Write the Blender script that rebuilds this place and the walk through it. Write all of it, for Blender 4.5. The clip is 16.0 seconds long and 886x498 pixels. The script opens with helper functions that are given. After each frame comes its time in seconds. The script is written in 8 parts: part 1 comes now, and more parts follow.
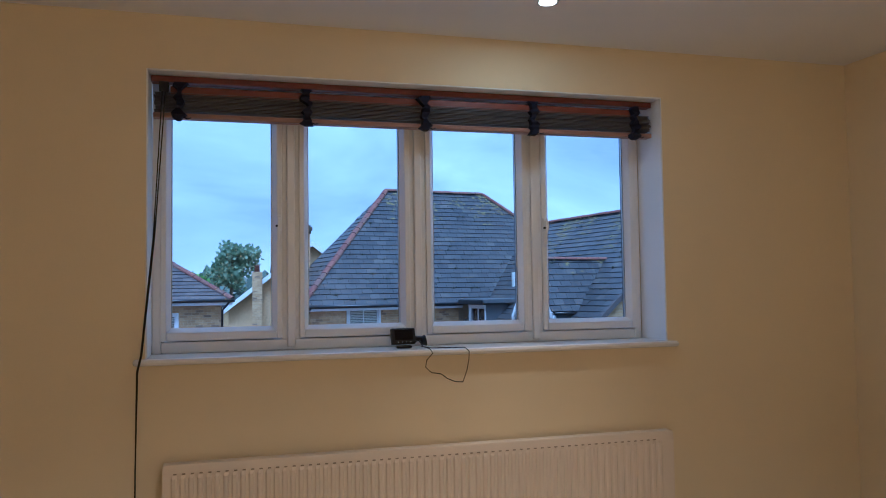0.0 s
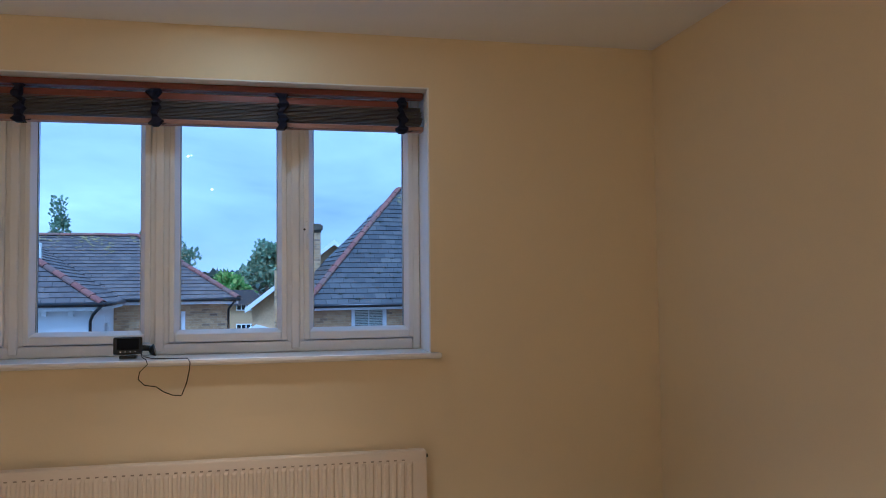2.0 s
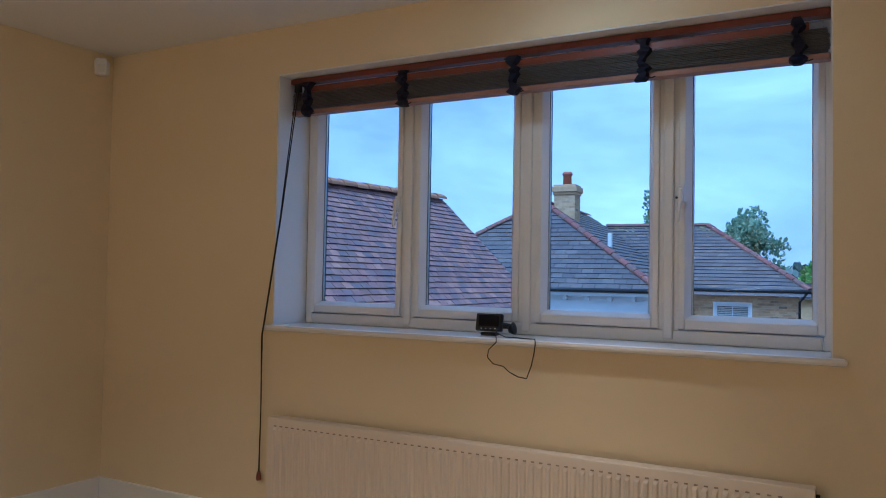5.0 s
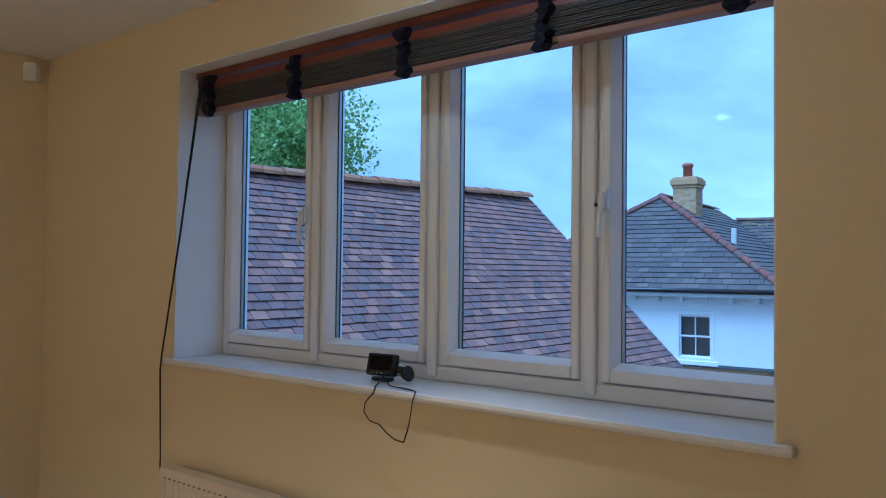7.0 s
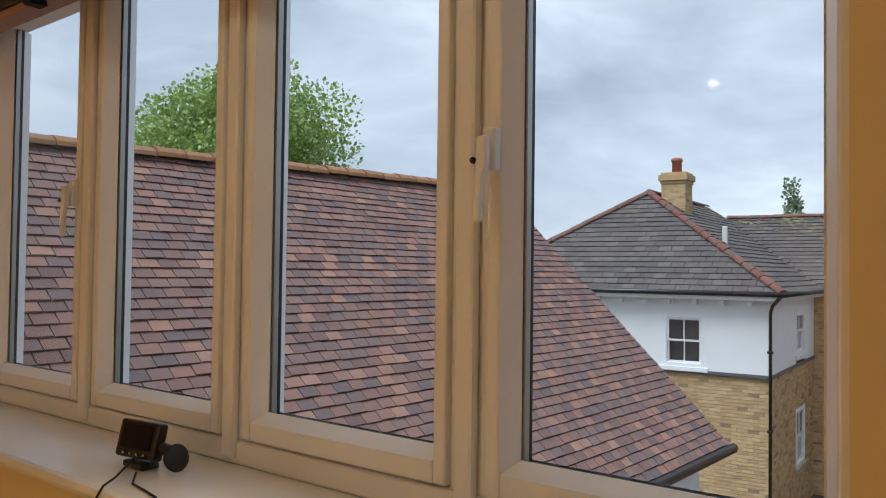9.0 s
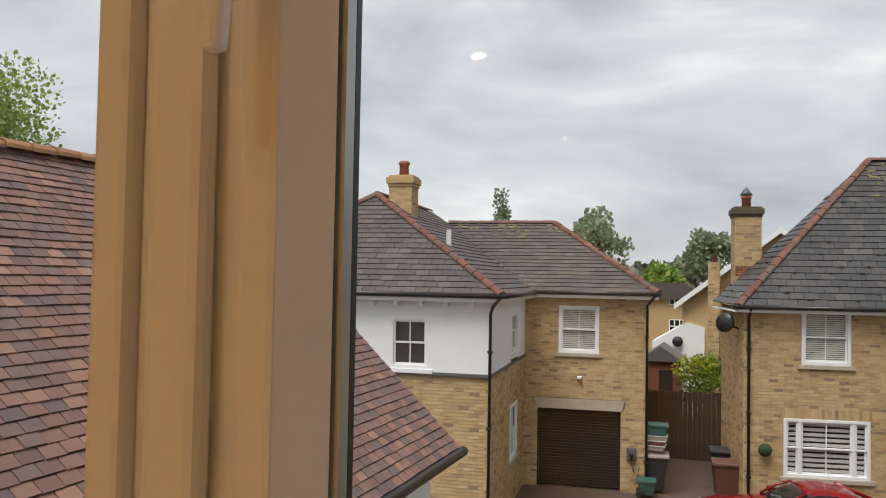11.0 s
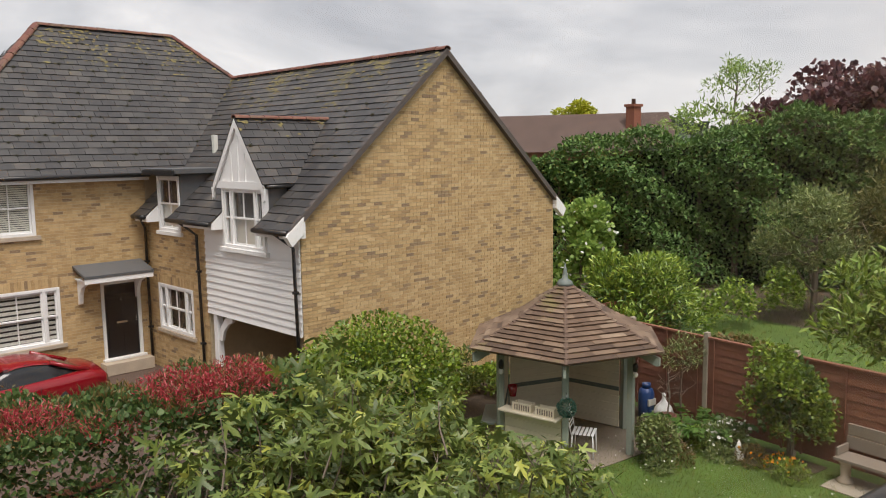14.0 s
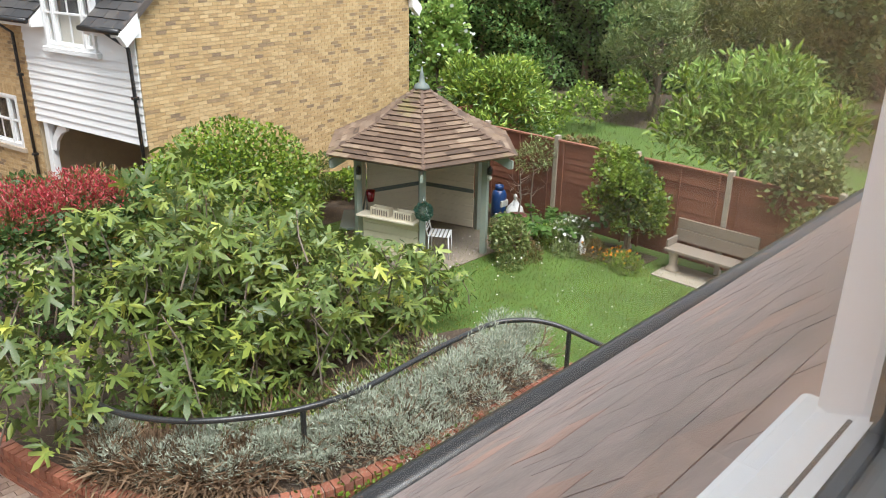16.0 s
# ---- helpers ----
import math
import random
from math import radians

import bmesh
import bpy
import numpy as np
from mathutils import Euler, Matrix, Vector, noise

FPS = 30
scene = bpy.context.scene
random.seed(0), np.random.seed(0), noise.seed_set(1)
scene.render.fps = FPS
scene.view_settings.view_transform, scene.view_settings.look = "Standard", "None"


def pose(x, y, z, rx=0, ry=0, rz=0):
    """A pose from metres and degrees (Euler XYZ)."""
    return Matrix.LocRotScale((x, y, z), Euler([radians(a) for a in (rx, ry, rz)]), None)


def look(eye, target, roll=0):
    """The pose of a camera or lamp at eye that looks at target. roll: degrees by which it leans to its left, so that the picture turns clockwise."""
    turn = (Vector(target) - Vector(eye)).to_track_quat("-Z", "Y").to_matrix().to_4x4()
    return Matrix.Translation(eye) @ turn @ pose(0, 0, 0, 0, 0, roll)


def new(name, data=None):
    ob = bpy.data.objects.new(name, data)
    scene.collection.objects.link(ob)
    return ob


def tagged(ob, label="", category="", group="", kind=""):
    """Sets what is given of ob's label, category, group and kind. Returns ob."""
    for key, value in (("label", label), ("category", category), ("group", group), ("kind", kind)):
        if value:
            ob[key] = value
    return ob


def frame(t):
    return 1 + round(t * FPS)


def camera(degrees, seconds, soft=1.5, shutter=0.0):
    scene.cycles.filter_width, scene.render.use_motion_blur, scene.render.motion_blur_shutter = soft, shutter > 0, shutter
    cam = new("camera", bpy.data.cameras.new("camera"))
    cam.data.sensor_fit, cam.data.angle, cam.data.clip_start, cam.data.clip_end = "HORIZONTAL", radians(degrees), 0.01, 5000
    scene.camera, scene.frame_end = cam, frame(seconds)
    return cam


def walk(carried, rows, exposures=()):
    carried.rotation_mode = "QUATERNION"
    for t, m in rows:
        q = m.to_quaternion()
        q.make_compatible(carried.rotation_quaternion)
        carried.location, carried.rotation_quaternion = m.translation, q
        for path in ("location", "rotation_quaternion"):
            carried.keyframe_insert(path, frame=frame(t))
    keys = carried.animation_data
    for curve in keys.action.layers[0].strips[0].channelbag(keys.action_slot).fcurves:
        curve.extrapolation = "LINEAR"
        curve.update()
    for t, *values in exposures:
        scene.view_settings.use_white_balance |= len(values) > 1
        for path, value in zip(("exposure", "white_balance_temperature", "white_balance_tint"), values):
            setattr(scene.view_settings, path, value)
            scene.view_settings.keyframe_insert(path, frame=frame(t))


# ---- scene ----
cam = camera(58.3, 16.0, 1.0)
PATH = [
    (0, (0.293, -3.457, 1.27), (0.834, -1.534, 1.369), -0.8),
    (0.5, (0.605, -3.454, 1.276), (1.134, -1.528, 1.376), -0.9),
    (1, (0.974, -3.55, 1.256), (1.497, -1.623, 1.355), -0.8),
    (1.5, (1.295, -3.544, 1.25), (1.799, -1.611, 1.346), -0.7),
    (2, (1.71, -3.517, 1.29), (2.126, -1.563, 1.386), -0.6),
    (2.5, (1.96, -3.493, 1.269), (2.214, -1.512, 1.369), 0.0),
    (3, (2.091, -3.506, 1.279), (2.085, -1.507, 1.363), 0.1),
    (3.5, (2.164, -3.44, 1.252), (1.91, -1.458, 1.328), 0.4),
    (4, (2.296, -3.276, 1.272), (1.768, -1.349, 1.347), 0.6),
    (4.5, (2.426, -3.105, 1.233), (1.641, -1.267, 1.307), 0.9),
    (7, (2.952, -1.832, 1.37), (1.679, -0.29, 1.425), 0.6),
    (7.5, (2.902, -1.514, 1.401), (1.632, 0.03, 1.455), 0.6),
    (8, (2.782, -1.234, 1.426), (1.511, 0.309, 1.478), 0.6),
    (10.3, (2.326, -0.338, 1.358), (1.244, 1.343, 1.413), 1.8),
    (10.5, (2.284, -0.292, 1.358), (1.297, 1.446, 1.416), 1.7),
    (11, (2.103, -0.155, 1.353), (1.448, 1.736, 1.424), 1.0),
    (11.5, (2.065, -0.114, 1.371), (1.844, 1.874, 1.442), 0.4),
    (12, (1.996, -0.006, 1.342), (2.223, 1.978, 1.416), -0.2),
    (12.5, (1.927, 0.055, 1.304), (2.539, 1.955, 1.374), -0.6),
    (13, (1.906, 0.076, 1.306), (2.788, 1.865, 1.339), -0.9),
    (13.5, (1.903, 0.116, 1.3), (2.954, 1.810, 1.262), -0.9),
    (14, (1.89, 0.122, 1.31), (3.056, 1.727, 1.06), -0.8),
    (14.5, (1.89, 0.159, 1.369), (3.13, 1.601, 0.75), 0.5),
    (15, (1.884, 0.16, 1.376), (3.177, 1.483, 0.617), 1.5),
    (15.5, (1.919, 0.195, 1.339), (3.251, 1.471, 0.567), 1.5),
    (16, (1.94, 0.214, 1.318), (3.295, 1.494, 0.593), 0.9),
]
walk(cam, [(t, look(eye, target, roll)) for t, eye, target, roll in PATH],
     exposures=[(0.0, 0.38, 3650, 6), (4.7, 0.32, 3600, 5), (7.0, 0.30, 3550, 1), (8.2, 0.36, 4550, 3), (10.3, 0.25, 6400, 8), (12.0, 0.28, 6500, 10), (13.0, 0.25, 6500, 10), (14.0, 0.42, 6800, 13), (14.5, 0.74, 6700, 13), (15.0, 1.10, 6250, 9), (16.0, 1.22, 6150, 8)])
SKY, SUN, LAMP, LAMPGLOW = 0.98, 3.0, 28.0, 160.0

# ---- sky, sun, lamps ----
world = bpy.data.worlds.new("overcast")
scene.world = world
world.use_nodes = True
wn, wl = world.node_tree.nodes, world.node_tree.links
wn.clear()
w_out = wn.new("ShaderNodeOutputWorld")
w_bg = wn.new("ShaderNodeBackground")
w_sky = wn.new("ShaderNodeTexSky")
w_sky.sky_type = "NISHITA"
w_sky.sun_disc = False
w_sky.sun_elevation = radians(64)
w_sky.sun_rotation = radians(200)
w_co = wn.new("ShaderNodeTexCoord")
w_map = wn.new("ShaderNodeMapping")
w_map.inputs["Scale"].default_value = (1.0, 1.0, 2.8)
w_n1 = wn.new("ShaderNodeTexNoise")
w_n1.inputs["Scale"].default_value = 2.5
w_n1.inputs["Detail"].default_value = 6
w_n1.inputs["Roughness"].default_value = 0.56
w_n1.inputs["Distortion"].default_value = 0.35
w_ramp = wn.new("ShaderNodeValToRGB")
cloud = [(0.32, (0.38, 0.40, 0.435, 1)), (0.45, (0.53, 0.55, 0.578, 1)), (0.56, (0.65, 0.663, 0.68, 1)), (0.70, (0.88, 0.88, 0.868, 1))]
w_ramp.color_ramp.elements[0].position, w_ramp.color_ramp.elements[0].color = cloud[0]
w_ramp.color_ramp.elements[1].position, w_ramp.color_ramp.elements[1].color = cloud[3]
for p, c in cloud[1:3]:
    w_ramp.color_ramp.elements.new(p).color = c
w_sc = wn.new("ShaderNodeVectorMath")
w_sc.operation = "SCALE"
w_sc.inputs["Scale"].default_value = 0.08
w_mix = wn.new("ShaderNodeMix")
w_mix.data_type = "RGBA"
w_mix.inputs["Factor"].default_value = 0.9
wl.new(w_co.outputs["Generated"], w_map.inputs["Vector"])
wl.new(w_map.outputs["Vector"], w_n1.inputs["Vector"])
wl.new(w_n1.outputs["Fac"], w_ramp.inputs["Fac"])
wl.new(w_sky.outputs["Color"], w_sc.inputs[0])
wl.new(w_sc.outputs["Vector"], w_mix.inputs["A"])
wl.new(w_ramp.outputs["Color"], w_mix.inputs["B"])
wl.new(w_mix.outputs["Result"], w_bg.inputs["Color"])
w_bg.inputs["Strength"].default_value = SKY
wl.new(w_bg.outputs["Background"], w_out.inputs["Surface"])

sun_data = bpy.data.lights.new("sun", "SUN")
sun_data.energy, sun_data.angle, sun_data.color = SUN, radians(35), (1.0, 0.97, 0.93)
sun = new("sun", sun_data)
sun.matrix_world = look((-3.5, -10, 22), (0, 0, 0))

LAMPS = [(1.58, -0.51), (1.00, -2.95), (1.00, -5.3)]
for (lx, ly), power, beam in zip(LAMPS, (0.05, 1.25, 1.6), (55, 125, 125)):
    ld = bpy.data.lights.new("downlight_glow", "AREA")
    ld.shape, ld.size, ld.energy, ld.color = "DISK", 0.09, LAMP * power, (1.0, 0.585, 0.265)
    ld.spread = radians(beam)
    lo = new("downlight_glow", ld)
    lo.location = (lx, ly, 2.405)

# ---- materials ----
def rgb(c):
    return (*c, 1.0)


def material(name, base, rough=0.6, var=0.12, scale=6.0, fine=60.0, bump=0.15, metal=0.0, tones=None, island=0.0,
             stain=None, stain_scale=1.2, stain_at=0.58, spec=0.5, stretch=None, trans=0.0, bumpd=0.01, sheen=0.0):
    """A procedural surface: base colour, variation at two scales, optional tones from piece to piece, optional stains."""
    m = bpy.data.materials.new(name)
    m.use_nodes = True
    n, l = m.node_tree.nodes, m.node_tree.links
    b = n["Principled BSDF"]
    b.inputs["Roughness"].default_value = rough
    b.inputs["Metallic"].default_value = metal
    b.inputs["Specular IOR Level"].default_value = spec
    co = n.new("ShaderNodeTexCoord")
    src = co.outputs["Object"]
    if stretch:
        mp = n.new("ShaderNodeMapping")
        mp.inputs["Scale"].default_value = stretch
        l.new(src, mp.inputs["Vector"])
        src = mp.outputs["Vector"]
    col = None
    if tones:
        oi, ge = n.new("ShaderNodeObjectInfo"), n.new("ShaderNodeNewGeometry")
        ad, fr = n.new("ShaderNodeMath"), n.new("ShaderNodeMath")
        fr.operation = "FRACT"
        l.new(oi.outputs["Random"], ad.inputs[0])
        l.new(ge.outputs["Random Per Island"], ad.inputs[1])
        l.new(ad.outputs[0], fr.inputs[0])
        rp = n.new("ShaderNodeValToRGB")
        rp.color_ramp.interpolation = "LINEAR"
        el = rp.color_ramp.elements
        el[0].position, el[0].color = tones[0][0], rgb(tones[0][1])
        el[1].position, el[1].color = tones[-1][0], rgb(tones[-1][1])
        for p, c in tones[1:-1]:
            el.new(p).color = rgb(c)
        l.new(fr.outputs[0], rp.inputs["Fac"])
        col = rp.outputs["Color"]
    n1, n2 = n.new("ShaderNodeTexNoise"), n.new("ShaderNodeTexNoise")
    n1.inputs["Scale"].default_value, n1.inputs["Detail"].default_value = scale, 4
    n2.inputs["Scale"].default_value, n2.inputs["Detail"].default_value = fine, 3
    l.new(src, n1.inputs["Vector"])
    l.new(src, n2.inputs["Vector"])
    mul = n.new("ShaderNodeMath")
    mul.operation = "MULTIPLY_ADD"
    mul.inputs[1].default_value, mul.inputs[2].default_value = 0.4, 0.0
    l.new(n2.outputs["Fac"], mul.inputs[0])
    add = n.new("ShaderNodeMath")
    add.operation = "MULTIPLY_ADD"
    add.inputs[1].default_value = 0.6
    l.new(n1.outputs["Fac"], add.inputs[0])
    l.new(mul.outputs[0], add.inputs[2])
    mr = n.new("ShaderNodeMapRange")
    mr.inputs["From Min"].default_value, mr.inputs["From Max"].default_value = 0.3, 0.7
    mr.inputs["To Min"].default_value, mr.inputs["To Max"].default_value = 1 - var, 1 + var
    l.new(add.outputs[0], mr.inputs["Value"])
    hs = n.new("ShaderNodeVectorMath")
    hs.operation = "SCALE"
    if col is not None:
        l.new(col, hs.inputs[0])
    else:
        hs.inputs[0].default_value = base
    l.new(mr.outputs["Result"], hs.inputs["Scale"])
    out = hs.outputs["Vector"]
    if stain:
        n3 = n.new("ShaderNodeTexNoise")
        n3.inputs["Scale"].default_value, n3.inputs["Detail"].default_value = stain_scale, 8
        n3.inputs["Roughness"].default_value = 0.65
        l.new(src, n3.inputs["Vector"])
        r3 = n.new("ShaderNodeMapRange")
        r3.inputs["From Min"].default_value, r3.inputs["From Max"].default_value = stain_at, stain_at + 0.14
        r3.inputs["To Max"].default_value = 0.8
        l.new(n3.outputs["Fac"], r3.inputs["Value"])
        mx = n.new("ShaderNodeMix")
        mx.data_type = "RGBA"
        l.new(r3.outputs["Result"], mx.inputs["Factor"])
        l.new(out, mx.inputs["A"])
        mx.inputs["B"].default_value = rgb(stain)
        out = mx.outputs["Result"]
    l.new(out, b.inputs["Base Color"])
    if bump:
        bp = n.new("ShaderNodeBump")
        bp.inputs["Strength"].default_value, bp.inputs["Distance"].default_value = bump, bumpd
        l.new(add.outputs[0], bp.inputs["Height"])
        l.new(bp.outputs["Normal"], b.inputs["Normal"])
    if trans:
        tr = n.new("ShaderNodeBsdfTranslucent")
        l.new(out, tr.inputs["Color"])
        ms = n.new("ShaderNodeMixShader")
        ms.inputs["Fac"].default_value = trans
        l.new(b.outputs["BSDF"], ms.inputs[1])
        l.new(tr.outputs["BSDF"], ms.inputs[2])
        l.new(ms.outputs["Shader"], n["Material Output"].inputs["Surface"])
    return m


def glass_material(name, base=0.03, top=0.75):
    """A clear pane: lets light through, and shines more at a grazing view."""
    m = bpy.data.materials.new(name)
    m.use_nodes = True
    n, l = m.node_tree.nodes, m.node_tree.links
    n.remove(n["Principled BSDF"])
    t, g, f, x = (n.new("ShaderNode" + k) for k in ("BsdfTransparent", "BsdfGlossy", "LayerWeight", "MixShader"))
    g.inputs["Roughness"].default_value = 0.0
    f.inputs["Blend"].default_value = 0.5
    p, r = n.new("ShaderNodeMath"), n.new("ShaderNodeMapRange")
    p.operation = "POWER"
    p.inputs[1].default_value = 5.0
    r.inputs["To Min"].default_value, r.inputs["To Max"].default_value = base, top
    l.new(f.outputs["Facing"], p.inputs[0])
    l.new(p.outputs[0], r.inputs["Value"])
    l.new(r.outputs["Result"], x.inputs[0])
    l.new(t.outputs[0], x.inputs[1])
    l.new(g.outputs[0], x.inputs[2])
    l.new(x.outputs[0], n["Material Output"].inputs["Surface"])
    return m


def emitter(name, color, strength):
    m = bpy.data.materials.new(name)
    m.use_nodes = True
    b = m.node_tree.nodes["Principled BSDF"]
    b.inputs["Emission Color"].default_value = rgb(color)
    b.inputs["Emission Strength"].default_value = strength
    return m


M_WALL = material("cream_paint", (0.78, 0.66, 0.40), 0.75, 0.025, 1.5, 180, 0.05, bumpd=0.002)
M_CEIL = material("white_ceiling_paint", (0.80, 0.78, 0.75), 0.85, 0.02, 2, 150, 0.04, bumpd=0.002)
M_REVEAL = material("white_reveal_paint", (0.84, 0.83, 0.81), 0.7, 0.025, 3, 150, 0.05, bumpd=0.002)
M_CARPET = material("beige_carpet", (0.36, 0.30, 0.21), 0.95, 0.15, 3, 300, 0.4)
M_UPVC = material("white_upvc", (0.84, 0.84, 0.85), 0.32, 0.02, 3, 90, 0.02)
M_SILL = material("white_gloss_sill", (0.82, 0.80, 0.77), 0.25, 0.02, 4, 80, 0.03)
M_GASKET = material("black_rubber_gasket", (0.015, 0.016, 0.02), 0.5, 0.1, 10)
M_SPACER = material("grey_spacer_bar", (0.45, 0.47, 0.48), 0.35, 0.05, 10, metal=0.6)
M_GLASS = glass_material("window_glass", 0.012, 0.7)
M_WINDOWGLASS = glass_material("house_glass", 0.06, 0.8)
M_WOODRED = material("red_brown_stained_wood", (0.17, 0.042, 0.020), 0.4, 0.2, 3, 40, 0.1, stretch=(1, 8, 8))
M_BOTTOMRAIL = material("pinkish_brown_bottom_rail", (0.30, 0.17, 0.125), 0.4, 0.12, 3, 60, 0.05, stretch=(1, 8, 8))
M_SLAT = material("greyish_blind_slat", (0.115, 0.105, 0.108), 0.45, 0.15, 3, 60, 0.05, stretch=(1, 8, 8))
M_TAPE = material("navy_blind_tape", (0.004, 0.005, 0.022), 0.9, 0.2, 20)
M_CORD = material("dark_cord", (0.012, 0.011, 0.012), 0.8, 0.1, 30)
M_RAD = material("cream_white_radiator_enamel", (0.72, 0.62, 0.48), 0.35, 0.02, 4, 90, 0.02)
M_BLACKP = material("black_plastic", (0.012, 0.012, 0.013), 0.35, 0.1, 20)
M_SCREEN = material("dark_screen", (0.006, 0.006, 0.008), 0.3, 0.05, 5, spec=0.12)
M_CHROME = material("chrome", (0.6, 0.6, 0.6), 0.15, 0.03, 5, metal=1.0)
M_LAMP = emitter("lamp_glow", (1.0, 0.80, 0.50), LAMPGLOW)

BUFF = [(0.0, (0.42, 0.28, 0.13)), (0.25, (0.50, 0.35, 0.175)), (0.45, (0.55, 0.395, 0.21)), (0.62, (0.47, 0.32, 0.155)), (0.80, (0.43, 0.29, 0.14)), (0.88, (0.37, 0.25, 0.125)), (0.95, (0.29, 0.20, 0.115)), (1.0, (0.23, 0.16, 0.10))]
M_BRICK = material("buff_brick", (0.45, 0.31, 0.15), 0.85, 0.16, 9, 70, 0.5, tones=BUFF)
M_MORTAR = material("pale_buff_mortar", (0.50, 0.41, 0.27), 0.9, 0.12, 8, 90, 0.3)
REDB = [(0.0, (0.21, 0.075, 0.045)), (0.4, (0.27, 0.095, 0.055)), (0.8, (0.23, 0.085, 0.05)), (1.0, (0.16, 0.065, 0.045))]
M_REDBRICK = material("red_brick", (0.24, 0.09, 0.05), 0.85, 0.18, 9, 60, 0.5, tones=REDB, stain=(0.20, 0.16, 0.12), stain_scale=2.5, stain_at=0.6)
M_REDMORTAR = material("grey_mortar", (0.34, 0.29, 0.24), 0.9, 0.15, 8)
SLATE = [(0.0, (0.030, 0.030, 0.032)), (0.3, (0.040, 0.039, 0.040)), (0.7, (0.049, 0.048, 0.048)), (0.93, (0.062, 0.058, 0.055)), (1.0, (0.085, 0.077, 0.066))]
M_SLATE = material("dark_slate", (0.05, 0.05, 0.053), 0.5, 0.2, 7, 60, 0.35, tones=SLATE, stain=(0.19, 0.165, 0.09), stain_scale=7.0, stain_at=0.61)
SLATE2 = [(0.0, (0.061, 0.051, 0.050)), (0.35, (0.070, 0.059, 0.055)), (0.7, (0.083, 0.069, 0.063)), (1.0, (0.101, 0.084, 0.074))]
M_SLATE2 = material("weathered_brown_slate", (0.11, 0.09, 0.08), 0.7, 0.2, 7, 60, 0.35, tones=SLATE2, stain=(0.24, 0.19, 0.12), stain_scale=5.0, stain_at=0.66)
CLAY = [(0.0, (0.125, 0.076, 0.070)), (0.2, (0.168, 0.094, 0.079)), (0.42, (0.218, 0.116, 0.089)), (0.6, (0.157, 0.101, 0.092)), (0.78, (0.112, 0.083, 0.082)), (0.92, (0.241, 0.132, 0.096)), (1.0, (0.274, 0.159, 0.114))]
M_CLAY = material("weathered_clay_tile", (0.15, 0.08, 0.06), 0.8, 0.22, 8, 70, 0.4, tones=CLAY, stain=(0.24, 0.115, 0.045), stain_scale=0.55, stain_at=0.62)
# Worn mottled tile, its colour lightened to stand in for haze on the pane.
WORN_HAZED = [(0.0, (0.30, 0.235, 0.222)), (0.3, (0.33, 0.255, 0.238)), (0.55, (0.30, 0.24, 0.228)), (0.8, (0.34, 0.262, 0.24)), (0.86, (0.35, 0.26, 0.235)), (0.93, (0.37, 0.25, 0.21)), (1.0, (0.42, 0.255, 0.205))]
M_WORNCLAY_HAZED = material("worn_pinkish_clay_hazed", (0.35, 0.25, 0.22), 0.5, 0.30, 9, 60, 0.5, tones=WORN_HAZED, stain=(0.21, 0.18, 0.172), stain_scale=5.0, stain_at=0.55)
M_UPVCOUT = material("white_upvc_outer_sill", (0.84, 0.85, 0.86), 0.35, 0.03, 3, 90, 0.02)
M_UNDER = material("dark_underlay", (0.02, 0.019, 0.018), 0.9, 0.1, 5)
M_RIDGE = material("orange_lichened_ridge_tile", (0.27, 0.12, 0.07), 0.85, 0.25, 5, 50, 0.4, tones=[(0, (0.20, 0.085, 0.055)), (0.6, (0.28, 0.125, 0.075)), (1, (0.19, 0.11, 0.08))], stain=(0.34, 0.20, 0.06), stain_scale=3, stain_at=0.52)
M_MOSS = material("dark_roof_moss", (0.035, 0.034, 0.018), 0.95, 0.4, 20, 90, 0.5)
M_HIP = material("red_clay_hip_tile", (0.22, 0.09, 0.06), 0.85, 0.25, 5, 50, 0.4, tones=[(0, (0.12, 0.045, 0.036)), (0.6, (0.165, 0.068, 0.050)), (1, (0.11, 0.068, 0.055))], stain=(0.20, 0.17, 0.10), stain_scale=3, stain_at=0.56)
M_WHITE = material("white_painted_timber", (0.78, 0.78, 0.77), 0.5, 0.04, 4, 60, 0.06)
M_RENDER = material("white_render", (0.78, 0.78, 0.77), 0.8, 0.05, 2, 120, 0.15)
M_STONE = material("pale_stone", (0.42, 0.35, 0.27), 0.85, 0.15, 4, 60, 0.3)
M_SOOTBRICK = material("mossy_dark_cap_brick", (0.085, 0.07, 0.045), 0.9, 0.3, 6, 60, 0.5, stain=(0.05, 0.05, 0.03), stain_scale=4)
M_POT = material("orange_red_clay_pot", (0.30, 0.105, 0.062), 0.8, 0.2, 6, 50, 0.3)
M_LICHEN = material("olive_yellow_lichen", (0.22, 0.185, 0.075), 0.95, 0.35, 12, 60, 0.4)
M_GUTTER = material("black_gutter", (0.014, 0.014, 0.015), 0.35, 0.1, 8)
M_BLACKDOOR = material("black_painted_door", (0.010, 0.010, 0.012), 0.3, 0.1, 6)
M_ROLLER = material("black_brown_roller_slat", (0.010, 0.0095, 0.0105), 0.6, 0.12, 6, spec=0.2)
# Near-black colour that stands in for the shade of unlit interiors.
M_ROOMSHADE = material("interior_shade", (0.03, 0.03, 0.032), 0.9, 0.2, 2)
M_BLINDW = material("white_venetian_blind", (0.62, 0.62, 0.56), 0.6, 0.05, 3)
M_LEAD = material("grey_lead", (0.09, 0.095, 0.10), 0.5, 0.2, 4, 40, 0.2)
